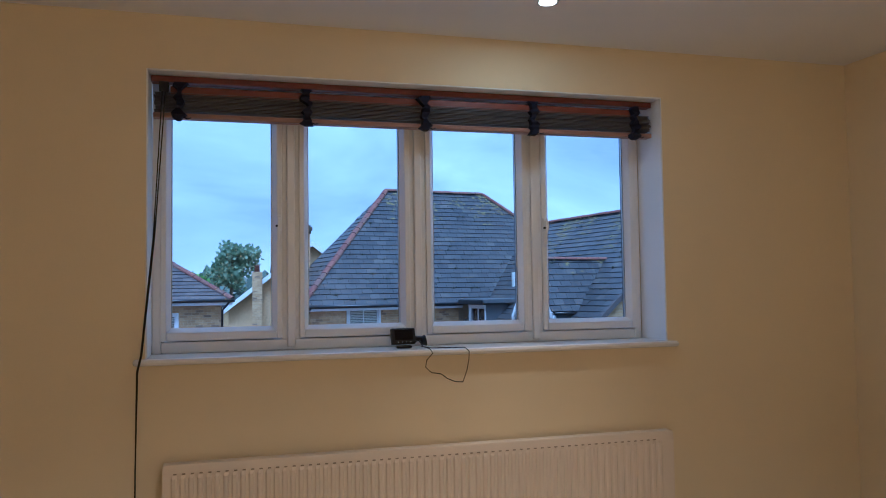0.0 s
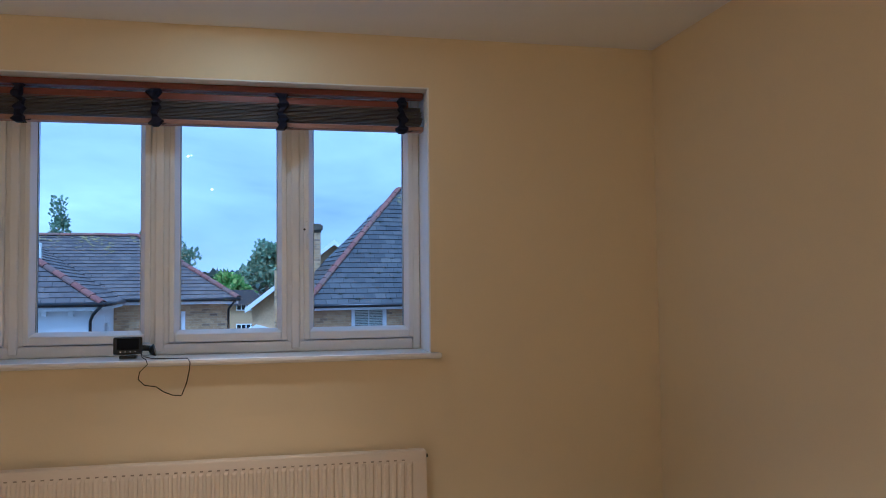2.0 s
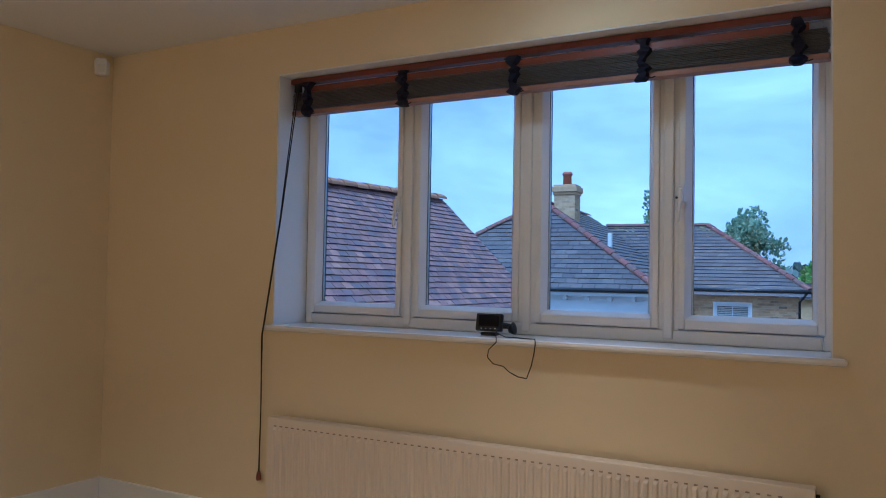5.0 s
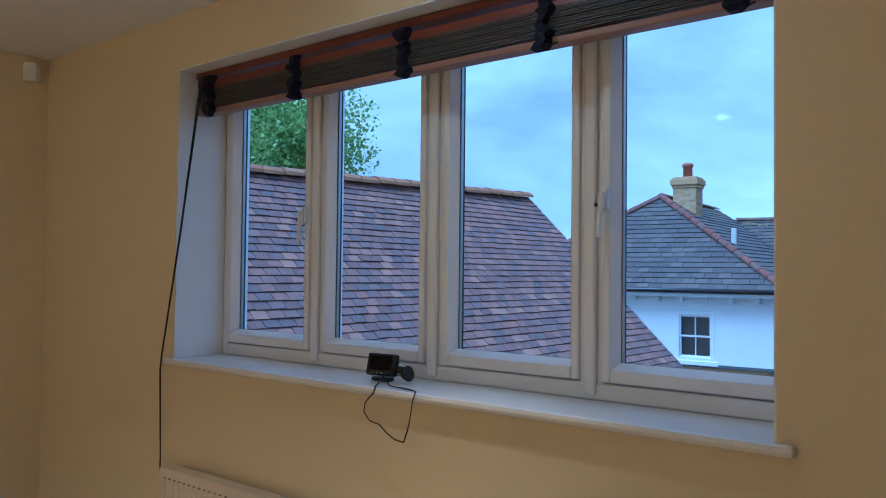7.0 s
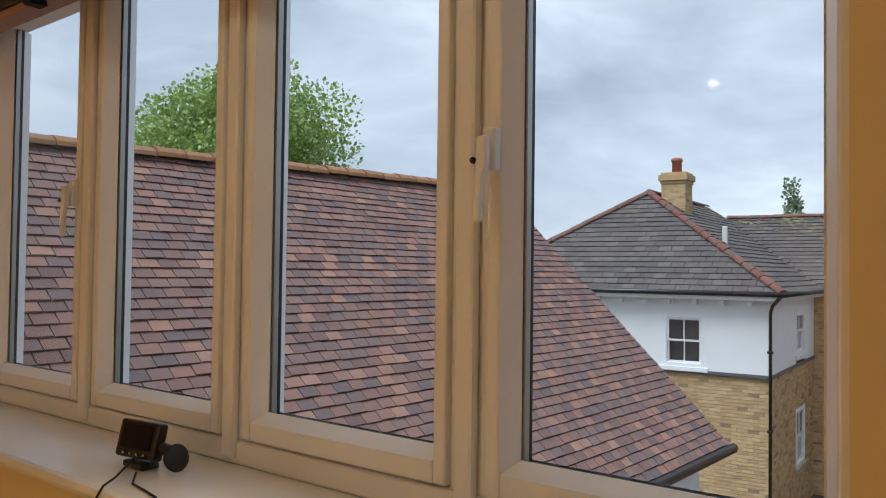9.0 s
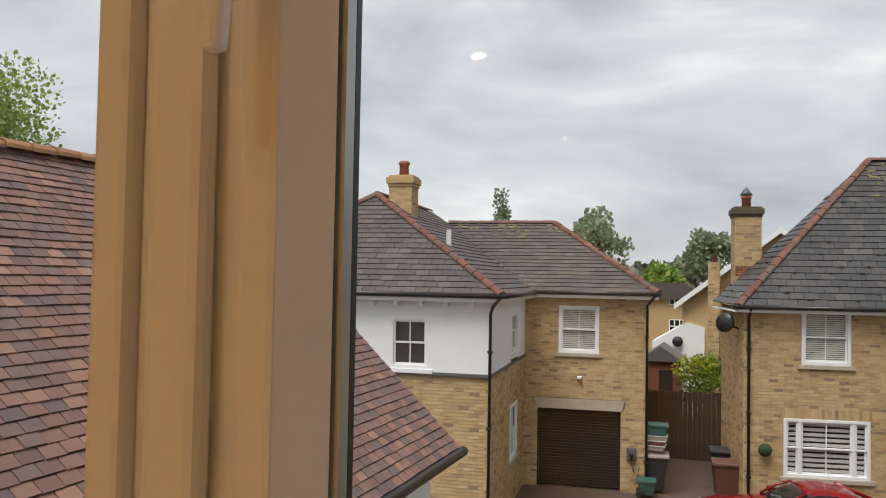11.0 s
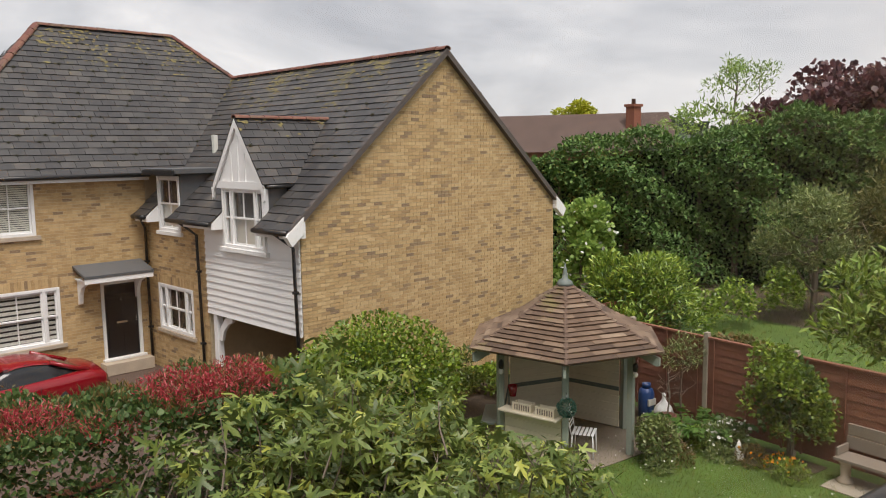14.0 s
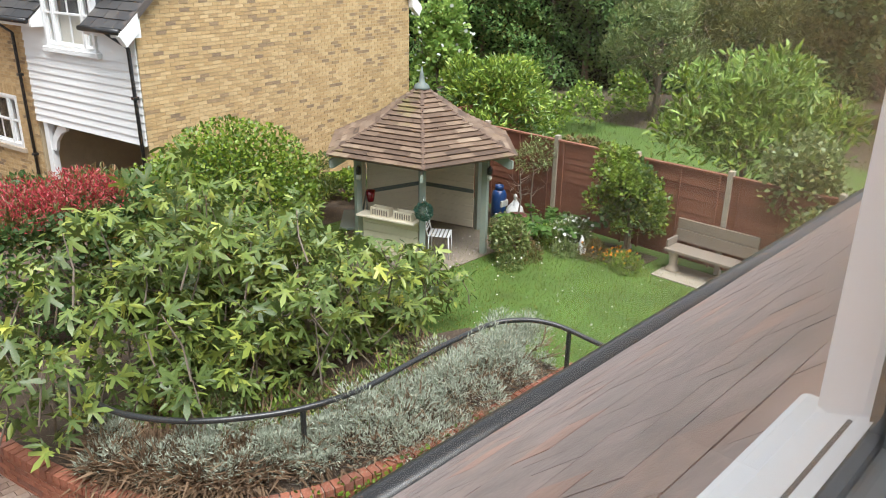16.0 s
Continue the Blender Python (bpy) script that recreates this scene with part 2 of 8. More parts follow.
M_FENCE = material("red_brown_fence_board", (0.16, 0.055, 0.032), 0.85, 0.22, 4, 60, 0.35, tones=[(0, (0.13, 0.045, 0.028)), (0.5, (0.17, 0.062, 0.036)), (1, (0.20, 0.08, 0.048))], stretch=(6, 6, 1))
M_DARKFENCE = material("dark_brown_gate_board", (0.045, 0.027, 0.018), 0.85, 0.2, 4, 60, 0.3)
M_CONCRETE = material("concrete_post", (0.30, 0.26, 0.205), 0.9, 0.15, 4, 70, 0.3)
M_OLDWOOD = material("weathered_grey_wood", (0.20, 0.165, 0.13), 0.85, 0.2, 3, 50, 0.35, stretch=(8, 1, 8), stain=(0.16, 0.13, 0.10), stain_scale=2)
M_SAGE = material("sage_green_paint", (0.255, 0.295, 0.25), 0.6, 0.08, 4, 60, 0.15)
M_SAGEDARK = material("grey_green_bench_paint", (0.12, 0.145, 0.13), 0.6, 0.1, 4, 60, 0.15)
M_CREAMB = material("cream_painted_boards", (0.70, 0.63, 0.48), 0.65, 0.07, 3, 60, 0.12)
SHING = [(0.0, (0.070, 0.044, 0.030)), (0.3, (0.123, 0.078, 0.051)), (0.6, (0.184, 0.126, 0.084)), (0.85, (0.102, 0.064, 0.044)), (1.0, (0.246, 0.180, 0.124))]
M_SHINGLE = material("weathered_cedar_shingle", (0.2, 0.12, 0.08), 0.85, 0.28, 5, 60, 0.45, tones=SHING, stain=(0.17, 0.155, 0.045), stain_scale=1.3, stain_at=0.58, stretch=(1, 1, 1))
M_RAIL = material("black_rubbed_handrail", (0.022, 0.023, 0.024), 0.32, 0.2, 6)
M_SOIL = material("dark_soil", (0.055, 0.038, 0.025), 0.95, 0.35, 8, 80, 0.6)
M_LAWN = material("lawn_ground", (0.060, 0.110, 0.015), 0.95, 0.4, 1.6, 60, 0.5)
M_BLOCK = material("brick_block_paving", (0.20, 0.15, 0.115), 0.9, 0.2, 5, 60, 0.4, tones=[(0, (0.16, 0.105, 0.078)), (0.5, (0.225, 0.155, 0.115)), (1, (0.26, 0.20, 0.16))])
M_PAVE = material("wet_drive_paving", (0.088, 0.057, 0.044), 0.75, 0.25, 3, 50, 0.3)
M_GROUND = material("far_fields", (0.07, 0.085, 0.035), 0.95, 0.4, 0.05, 1.0, 0)
M_BARK = material("grey_brown_bark", (0.13, 0.10, 0.075), 0.9, 0.25, 6, 50, 0.5)
M_FIGBARK = material("grey_fig_bark", (0.16, 0.13, 0.10), 0.85, 0.25, 6, 50, 0.4)
M_CARRED = material("red_car_paint", (0.20, 0.004, 0.010), 0.14, 0.03, 3, 60, 0.0, spec=0.7)
M_CARGLASS = material("dark_car_glass", (0.015, 0.017, 0.02), 0.05, 0.05, 3)
M_TYRE = material("black_tyre", (0.012, 0.012, 0.012), 0.8, 0.1, 20)
M_RIM = material("grey_alloy_rim", (0.35, 0.35, 0.36), 0.3, 0.05, 8, metal=0.8)


def leaf_mat(name, tones, rough=0.5, trans=0.35):
    return material(name, tones[0][1], rough, 0.15, 2.0, 30, 0.0, tones=tones, trans=trans)


L_FIG = leaf_mat("fig_leaf", [(0, (0.063, 0.099, 0.024)), (0.4, (0.106, 0.157, 0.034)), (0.7, (0.156, 0.213, 0.043)), (0.9, (0.250, 0.302, 0.056)), (1, (0.401, 0.414, 0.072))], 0.45, 0.2)
L_FIGYOUNG = leaf_mat("young_fig_leaf", [(0, (0.09, 0.14, 0.035)), (0.5, (0.16, 0.225, 0.05)), (1, (0.32, 0.37, 0.075))], 0.45, 0.25)
L_HEDGE = leaf_mat("light_hedge_leaf", [(0, (0.056, 0.105, 0.012)), (0.5, (0.129, 0.205, 0.020)), (1, (0.258, 0.350, 0.038))], 0.42, 0.25)
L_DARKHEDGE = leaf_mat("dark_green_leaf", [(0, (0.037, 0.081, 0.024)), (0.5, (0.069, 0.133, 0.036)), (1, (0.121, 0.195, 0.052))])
L_RED = leaf_mat("red_new_leaf", [(0, (0.26, 0.022, 0.030)), (0.4, (0.46, 0.045, 0.065)), (0.7, (0.36, 0.06, 0.06)), (0.88, (0.22, 0.09, 0.05)), (1, (0.12, 0.13, 0.04))], 0.4, 0.25)
L_BRONZE = leaf_mat("bronze_green_leaf", [(0, (0.078, 0.091, 0.026)), (0.5, (0.143, 0.130, 0.039)), (1, (0.260, 0.130, 0.052))])
L_CONIFER = leaf_mat("conifer_spray", [(0, (0.057, 0.121, 0.029)), (0.5, (0.087, 0.177, 0.041)), (1, (0.155, 0.256, 0.058))], 0.7, 0.15)
L_LAUREL = leaf_mat("glossy_laurel_leaf", [(0, (0.069, 0.130, 0.019)), (0.5, (0.163, 0.260, 0.036)), (1, (0.375, 0.470, 0.075))], 0.3, 0.22)
L_SILVER = leaf_mat("silver_grey_leaf", [(0, (0.222, 0.256, 0.186)), (0.5, (0.322, 0.355, 0.275)), (1, (0.422, 0.457, 0.371))], 0.8, 0.1)
L_DEAD = leaf_mat("dry_brown_stem", [(0, (0.104, 0.061, 0.033)), (0.5, (0.160, 0.101, 0.058)), (1, (0.224, 0.151, 0.091))], 0.9, 0.05)
L_TREE = leaf_mat("tree_leaf", [(0, (0.132, 0.221, 0.045)), (0.5, (0.228, 0.357, 0.075)), (1, (0.372, 0.504, 0.120))], 0.5, 0.4)
# The tree leaf tones again, lightened to carry the haze of distance.
L_BIGTREE_HAZED = leaf_mat("hazed_tree_leaf", [(0, (0.184, 0.273, 0.070)), (0.5, (0.299, 0.410, 0.110)), (1, (0.460, 0.557, 0.190))], 0.5, 0.4)
# Paler greyed tones put distance haze into the leaf colour.
L_FARHAZE = leaf_mat("hazed_far_tree_leaf", [(0, (0.19, 0.25, 0.15)), (0.5, (0.25, 0.315, 0.19)), (1, (0.33, 0.40, 0.25))], 0.8, 0.35)
L_COPPER = leaf_mat("copper_beech_leaf", [(0, (0.052, 0.024, 0.031)), (0.5, (0.095, 0.041, 0.048)), (1, (0.167, 0.067, 0.067))])
L_YELLOW = leaf_mat("yellow_green_leaf", [(0, (0.287, 0.300, 0.015)), (0.5, (0.391, 0.408, 0.025)), (1, (0.483, 0.504, 0.050))])
L_GREY = leaf_mat("grey_green_leaf", [(0, (0.086, 0.125, 0.038)), (0.5, (0.149, 0.200, 0.060)), (1, (0.276, 0.330, 0.111))], 0.42, 0.25)
L_FERN = leaf_mat("fern_frond", [(0, (0.05, 0.12, 0.02)), (0.5, (0.08, 0.17, 0.03)), (1, (0.13, 0.23, 0.045))])
L_GRASS = leaf_mat("grass_blade", [(0, (0.083, 0.117, 0.011)), (0.5, (0.129, 0.167, 0.017)), (0.9, (0.200, 0.226, 0.028)), (1, (0.295, 0.218, 0.054))], 0.7, 0.25)
L_WHITEF = leaf_mat("white_petal", [(0, (0.7, 0.7, 0.66)), (1, (0.8, 0.8, 0.76))])
L_ORANGE = leaf_mat("orange_petal", [(0, (0.75, 0.22, 0.01)), (1, (0.8, 0.35, 0.02))])
L_PINK = leaf_mat("pink_petal", [(0, (0.5, 0.10, 0.22)), (1, (0.6, 0.25, 0.35))])

# ---- building helpers ----
def mesh_object(name, verts, faces, mat, parent=None, label="", smooth=False):
    me = bpy.data.meshes.new(name)
    me.from_pydata([tuple(v) for v in verts], [], faces)
    me.update()
    me.materials.append(mat)
    if smooth:
        for p in me.polygons:
            p.use_smooth = True
    ob = new(name, me)
    if parent is not None:
        ob.parent = parent
    if label:
        ob["label"] = label
    return ob


def part(name, bm, mat, parent=None, label="", smooth=False):
    me = bpy.data.meshes.new(name)
    bm.normal_update()
    bm.to_mesh(me)
    bm.free()
    me.materials.append(mat)
    if smooth:
        for p in me.polygons:
            p.use_smooth = True
    ob = new(name, me)
    if parent is not None:
        ob.parent = parent
    if label:
        ob["label"] = label
    return ob


def thing(name, label, category, at=None, kind="", group=""):
    ob = new(name)
    ob.empty_display_size = 0.1
    if at is not None:
        ob.matrix_basis = at
    return tagged(ob, label, category, group, kind)


def add_box(bm, lo, hi, bevel=0.0, m=None):
    """A box from corner to corner, its edges rounded by bevel."""
    c = [(a + b) / 2 for a, b in zip(lo, hi)]
    s = [max(abs(b - a), 1e-4) for a, b in zip(lo, hi)]
    mat = Matrix.Translation(c) @ Matrix.Diagonal((*s, 1))
    if m is not None:
        mat = m @ mat
    r = bmesh.ops.create_cube(bm, size=1.0, matrix=mat)
    if bevel:
        es = list({e for v in r["verts"] for e in v.link_edges})
        bmesh.ops.bevel(bm, geom=es, offset=min(bevel, min(s) * 0.45), segments=2, affect="EDGES", profile=0.5)
    return bm


def box(name, lo, hi, mat, parent=None, bevel=0.0, label="", m=None):
    return part(name, add_box(bmesh.new(), lo, hi, bevel, m), mat, parent, label)


def add_tube(bm, pts, r, sides=8, cap=True):
    """A round bar through points; r may be a list."""
    pts = [Vector(p) for p in pts]
    rs = r if isinstance(r, (list, tuple)) else [r] * len(pts)
    rings, side = [], None
    for i, p in enumerate(pts):
        d = (pts[min(i + 1, len(pts) - 1)] - pts[max(i - 1, 0)]).normalized()
        if side is None:
            side = d.orthogonal().normalized()
        side = (side - d * side.dot(d)).normalized()
        up = d.cross(side)
        rings.append([bm.verts.new(p + rs[i] * (math.cos(2 * math.pi * k / sides) * side + math.sin(2 * math.pi * k / sides) * up)) for k in range(sides)])
    for a, b in zip(rings, rings[1:]):
        for k in range(sides):
            bm.faces.new((a[k], a[(k + 1) % sides], b[(k + 1) % sides], b[k]))
    if cap:
        bm.faces.new(rings[0][::-1])
        bm.faces.new(rings[-1])
    return bm


def tube(name, pts, r, mat, parent=None, sides=8, label=""):
    return part(name, add_tube(bmesh.new(), pts, r, sides), mat, parent, label, True)


def add_lathe(bm, prof, sides=24, m=None):
    """A turned shape from (radius, height) pairs."""
    m = m or Matrix()
    rings = []
    for r, z in prof:
        rings.append([bm.verts.new(m @ Vector((r * math.cos(2 * math.pi * k / sides), r * math.sin(2 * math.pi * k / sides), z))) for k in range(sides)])
    for a, b in zip(rings, rings[1:]):
        for k in range(sides):
            bm.faces.new((a[k], a[(k + 1) % sides], b[(k + 1) % sides], b[k]))
    bm.faces.new(rings[0][::-1])
    bm.faces.new(rings[-1])
    return bm


def lathe(name, prof, mat, parent=None, at=None, sides=24, label=""):
    return part(name, add_lathe(bmesh.new(), prof, sides, at), mat, parent, label, True)


def prism(name, outline, depth, mat, parent=None, m=None, bevel=0.0, label=""):
    """An outline in x, z pushed out along y from 0 to depth, placed by m."""
    bm = bmesh.new()
    a = [bm.verts.new((x, 0, z)) for x, z in outline]
    b = [bm.verts.new((x, depth, z)) for x, z in outline]
    bm.faces.new(a)
    bm.faces.new(b[::-1])
    for i in range(len(a)):
        j = (i + 1) % len(a)
        bm.faces.new((a[j], a[i], b[i], b[j]))
    bmesh.ops.recalc_face_normals(bm, faces=bm.faces[:])
    if bevel:
        bmesh.ops.bevel(bm, geom=bm.edges[:], offset=bevel, segments=2, affect="EDGES", profile=0.5)
    if m is not None:
        bmesh.ops.transform(bm, matrix=m, verts=bm.verts[:])
    return part(name, bm, mat, parent, label)


def spans(rings, t):
    """Where the line at height t lies inside the outline less its holes."""
    xs = []
    for poly in rings:
        for (x0, y0), (x1, y1) in zip(poly, poly[1:] + poly[:1]):
            if (y0 <= t) != (y1 <= t):
                xs.append(x0 + (x1 - x0) * (t - y0) / (y1 - y0))
    xs.sort()
    return list(zip(xs[::2], xs[1::2]))


def lay(name, origin, U, V, rings, w, h, parent, mat, under, gap=0.01, thick=0.012, tilt=0.0, bond=0.5, jitter=0.0,
        seed=1, pick=None, top_face=True, most=300, chip=0.0):
    """Lays pieces w by h in courses over an outline (rings: outline, holes) in the plane U, V: joints, depth and uneven lie are geometry.
    pick: the stretch (s0, t0, s1, t1) whose whole pieces are objects of their own."""
    rnd = random.Random(seed)
    O, U, V = Vector(origin), Vector(U).normalized(), Vector(V).normalized()
    N = U.cross(V).normalized()
    ts = [p[1] for p in rings[0]]
    t, t_end = min(ts), max(ts)
    verts, faces, uv, uf, singles = [], [], [], [], []
    row = 0
    while t < t_end - 0.004:
        t1 = min(t + h, t_end)
        lo, hi = spans(rings, t + 0.002), spans(rings, t1 - 0.002)
        if len(lo) != len(hi):
            lo = hi = spans(rings, (t + t1) / 2)
        off = (row % 2) * bond * w + rnd.uniform(-jitter, jitter)
        for (a0, b0), (a1, b1) in zip(lo, hi):
            i = len(uv)
            uv += [O + U * a0 + V * t, O + U * b0 + V * t, O + U * b1 + V * t1, O + U * a1 + V * t1]
            uf.append((i, i + 1, i + 2, i + 3))
            k = math.floor((min(a0, a1) - off) / w)
            while off + k * w < max(b0, b1):
                s0, s1 = off + k * w, off + (k + 1) * w
                k += 1
                whole = s0 >= max(a0, a1) and s1 <= min(b0, b1)
                q = [max(s0, a0), min(s1, b0), min(s1, b1), max(s0, a1)]
                if q[1] - q[0] < 0.012 and q[2] - q[3] < 0.012:
                    continue
                q[1], q[2] = max(q[1], q[0]), max(q[2], q[3])
                g = gap / 2
                e0, e1 = thick + tilt + rnd.uniform(0, chip), thick + rnd.uniform(0, chip)
                sl = rnd.uniform(-chip, chip) * 0.7
                if whole and pick and len(singles) < most and pick[0] <= s0 and s1 <= pick[2] and pick[1] <= t and t1 <= pick[3]:
                    singles.append((s0, t, e1 - thick, sl))
                    continue
                bk = [O + U * (q[0] + g) + V * (t + g), O + U * (q[1] - g) + V * (t + g), O + U * (q[2] - g) + V * (t1 - g * (0.0 if tilt else 1.0)), O + U * (q[3] + g) + V * (t1 - g * (0.0 if tilt else 1.0))]
                dn = V * (-sl if tilt else 0.0)
                fr = [bk[0] + N * e0 + dn, bk[1] + N * e0 + dn, bk[2] + N * e1, bk[3] + N * e1]
                i = len(verts)
                verts += bk + fr
                faces += [(i + 4, i + 5, i + 6, i + 7), (i, i + 1, i + 5, i + 4), (i + 1, i + 2, i + 6, i + 5), (i + 3, i, i + 4, i + 7)]
                if top_face:
                    faces.append((i + 2, i + 3, i + 7, i + 6))
        t, row = t1, row + 1
    if verts:
        ob = mesh_object(name + "s", verts, faces, mat, parent)
        ob["kind"] = "stuff"
    if under is not None:
        mesh_object("bedding", uv, uf, under, parent)
    if singles:
        g = gap / 2
        gt = 0.0 if tilt else g
        loc = [(g, g, 0), (w - g, g, 0), (w - g, h - gt, 0), (g, h - gt, 0), (g, g, thick + tilt), (w - g, g, thick + tilt), (w - g, h - gt, thick), (g, h - gt, thick)]
        me = bpy.data.meshes.new(name)
        me.from_pydata(loc, [], [(4, 5, 6, 7), (0, 1, 5, 4), (1, 2, 6, 5), (3, 0, 4, 7), (2, 3, 7, 6)])
        me.materials.append(mat)
        R = Matrix((U, V, N)).transposed().to_4x4()
        for s, tt, e, sl in singles:
            ob = new(name, me)
            ob.parent = parent
            ob.matrix_basis = Matrix.Translation(O + U * s + V * (tt - (sl if tilt else 0)) + N * e) @ R
    return None


def rect(a, b, c, d):
    return [(a, b), (c, b), (c, d), (a, d)]


LEAF = {
    "kite": ([(0, 0, 0), (0.28, 0.45, 0.05), (0, 1, 0), (-0.28, 0.45, 0.05)], [(0, 1, 2), (0, 2, 3)]),
    "long": ([(0, 0, 0), (0.14, 0.35, 0.03), (0.11, 0.7, 0.02), (0, 1, -0.08), (-0.11, 0.7, 0.02), (-0.14, 0.35, 0.03)], [(0, 1, 2, 3), (0, 3, 4, 5)]),
    "round": ([(0, 0, 0), (0.3, 0.2, 0.04), (0.42, 0.55, 0.05), (0, 1, -0.03), (-0.42, 0.55, 0.05), (-0.3, 0.2, 0.04)], [(0, 1, 2, 3), (0, 3, 4, 5)]),
    "fig": ([(0, 0, 0), (0.08, 0.10, 0), (0.44, 0.02, -0.07), (0.15, 0.25, 0.03), (0.55, 0.50, -0.12), (0.46, 0.64, -0.10), (0.09, 0.42, 0.05), (0.13, 0.80, -0.02), (0, 1.10, -0.14),
             (-0.13, 0.80, -0.02), (-0.09, 0.42, 0.05), (-0.46, 0.64, -0.10), (-0.55, 0.50, -0.12), (-0.15, 0.25, 0.03), (-0.44, 0.02, -0.07), (-0.08, 0.10, 0)],
            [(0, 1, 2, 3), (0, 3, 4, 5, 6), (0, 6, 7, 8, 9, 10), (0, 10, 11, 12, 13), (0, 13, 14, 15)]),
    "needle": ([(0, 0, 0), (0.09, 0.4, 0.02), (0, 1, -0.04), (-0.09, 0.4, 0.02)], [(0, 1, 2), (0, 2, 3)]),
    "spike": ([(0.06, 0, 0), (-0.06, 0, 0), (0, 1, 0)], [(0, 1, 2)]),
    "spray": ([(0, 0, 0), (0.32, 0.35, 0.05), (0.12, 0.42, 0), (0.22, 0.75, -0.03), (0, 1, -0.1), (-0.22, 0.7, -0.03), (-0.1, 0.42, 0), (-0.34, 0.38, 0.05)], [(0, 1, 2), (0, 2, 3, 4), (0, 4, 5, 6), (0, 6, 7)]),
}


def leaves(name, spots, aims, size, shape, mat, parent=None, seed=1, wild=0.6, label="", grow=0.35):
    """Many small leaves: at spots, each turned towards its aim with a random lean."""
    rs = np.random.RandomState(seed)
    sv, sf = LEAF[shape]
    sv = np.array(sv, float)
    n = len(spots)
    spots = np.asarray(spots, float)
    d = np.asarray(aims, float) + rs.normal(0, wild, (n, 3))
    d /= np.linalg.norm(d, axis=1, keepdims=True) + 1e-9
    r = rs.normal(0, 1, (n, 3)) * 0.8 + np.array((0, 0, 1.2))
    x = np.cross(d, r)
    x /= np.linalg.norm(x, axis=1, keepdims=True) + 1e-9
    z = np.cross(x, d)
    s = size * (1 + rs.uniform(-grow, grow, (n, 1)))
    v = spots[:, None] + s[:, None] * (sv[None, :, :1] * x[:, None] + sv[None, :, 1:2] * d[:, None] + sv[None, :, 2:] * z[:, None])
    me = bpy.data.meshes.new(name)
    k = len(sv)
    loops = np.concatenate([np.array(f) for f in sf])
    tot = np.array([len(f) for f in sf])
    me.vertices.add(n * k)
    me.vertices.foreach_set("co", v.reshape(-1).astype(np.float32))
    li = (loops[None] + (np.arange(n) * k)[:, None]).reshape(-1)
    lt = np.tile(tot, n)
    me.loops.add(len(li))
    me.loops.foreach_set("vertex_index", li.astype(np.int32))
    me.polygons.add(len(lt))
    me.polygons.foreach_set("loop_start", np.r_[0, np.cumsum(lt)[:-1]].astype(np.int32))
    me.update(calc_edges=True)
    me.materials.append(mat)
    ob = new(name, me)
    if parent is not None:
        ob.parent = parent
    if label:
        ob["label"] = label
    return ob


def blob_spots(rs, n, centre, radii, shell=0.45, lumps=0, low=-1.0):
    """Places on a lumpy rounded crown, thicker towards its outside, with their outward directions."""
    d = rs.normal(0, 1, (n * 2, 3))
    d /= np.linalg.norm(d, axis=1, keepdims=True)
    d = d[d[:, 2] > low][:n]
    n = len(d)
    rad = 1 - shell * rs.uniform(0, 1, (n, 1)) ** 1.5
    if lumps:
        c = rs.normal(0, 1, (lumps, 3))
        c /= np.linalg.norm(c, axis=1, keepdims=True)
        near = (d @ c.T).max(1, keepdims=True)
        rad = rad * (0.74 + 0.36 * np.clip((near - 0.6) / 0.4, 0, 1))
    return np.asarray(centre) + d * rad * np.asarray(radii), d


def clump_spots(rs, n, centre, radii, lumps=24, sub=0.34):
    """Places on an airy crown made of many leafy clumps with gaps between them."""
    c = rs.normal(0, 1, (lumps, 3))
    c /= np.linalg.norm(c, axis=1, keepdims=True)
    c[:, 2] = np.where(c[:, 2] < -0.6, -c[:, 2], c[:, 2])
    c *= rs.uniform(0.35, 0.80, (lumps, 1))
    w = sub * rs.uniform(0.6, 1.25, lumps)
    k = rs.choice(lumps, n, p=w ** 2 / (w ** 2).sum())
    d = rs.normal(0, 1, (n, 3))
    d /= np.linalg.norm(d, axis=1, keepdims=True)
    d[:, 2] = np.where(d[:, 2] < -0.35, -d[:, 2], d[:, 2])
    rad = w[k][:, None] * (1 - 0.55 * rs.uniform(0, 1, (n, 1)) ** 1.3)
    return np.asarray(centre) + (c[k] + d * rad) * np.asarray(radii), d


def box_spots(rs, n, lo, hi, rough=0.12):
    """Places over the top and sides of a clipped hedge."""
    lo, hi = np.array(lo, float), np.array(hi, float)
    p = rs.uniform(0, 1, (n, 3))
    d = np.zeros((n, 3))
    f = rs.choice(5, n, p=[0.4, 0.22, 0.22, 0.08, 0.08])
    for k, (ax, val) in enumerate([(2, 1), (1, 0), (0, 0), (1, 1), (0, 1)]):
        i = f == k
        p[i, ax] = val
        d[i, ax] = 1 if val else -1
    q = lo + p * (hi - lo)
    wave = np.sin(q[:, :1] * 2.3) * np.cos(q[:, 1:2] * 1.9) * rough + np.sin(q[:, :1] * 5.1 + q[:, 2:] * 4) * rough * 0.5
    return q + d * (wave - rs.uniform(0, 1, (n, 1)) ** 2 * 0.25), d


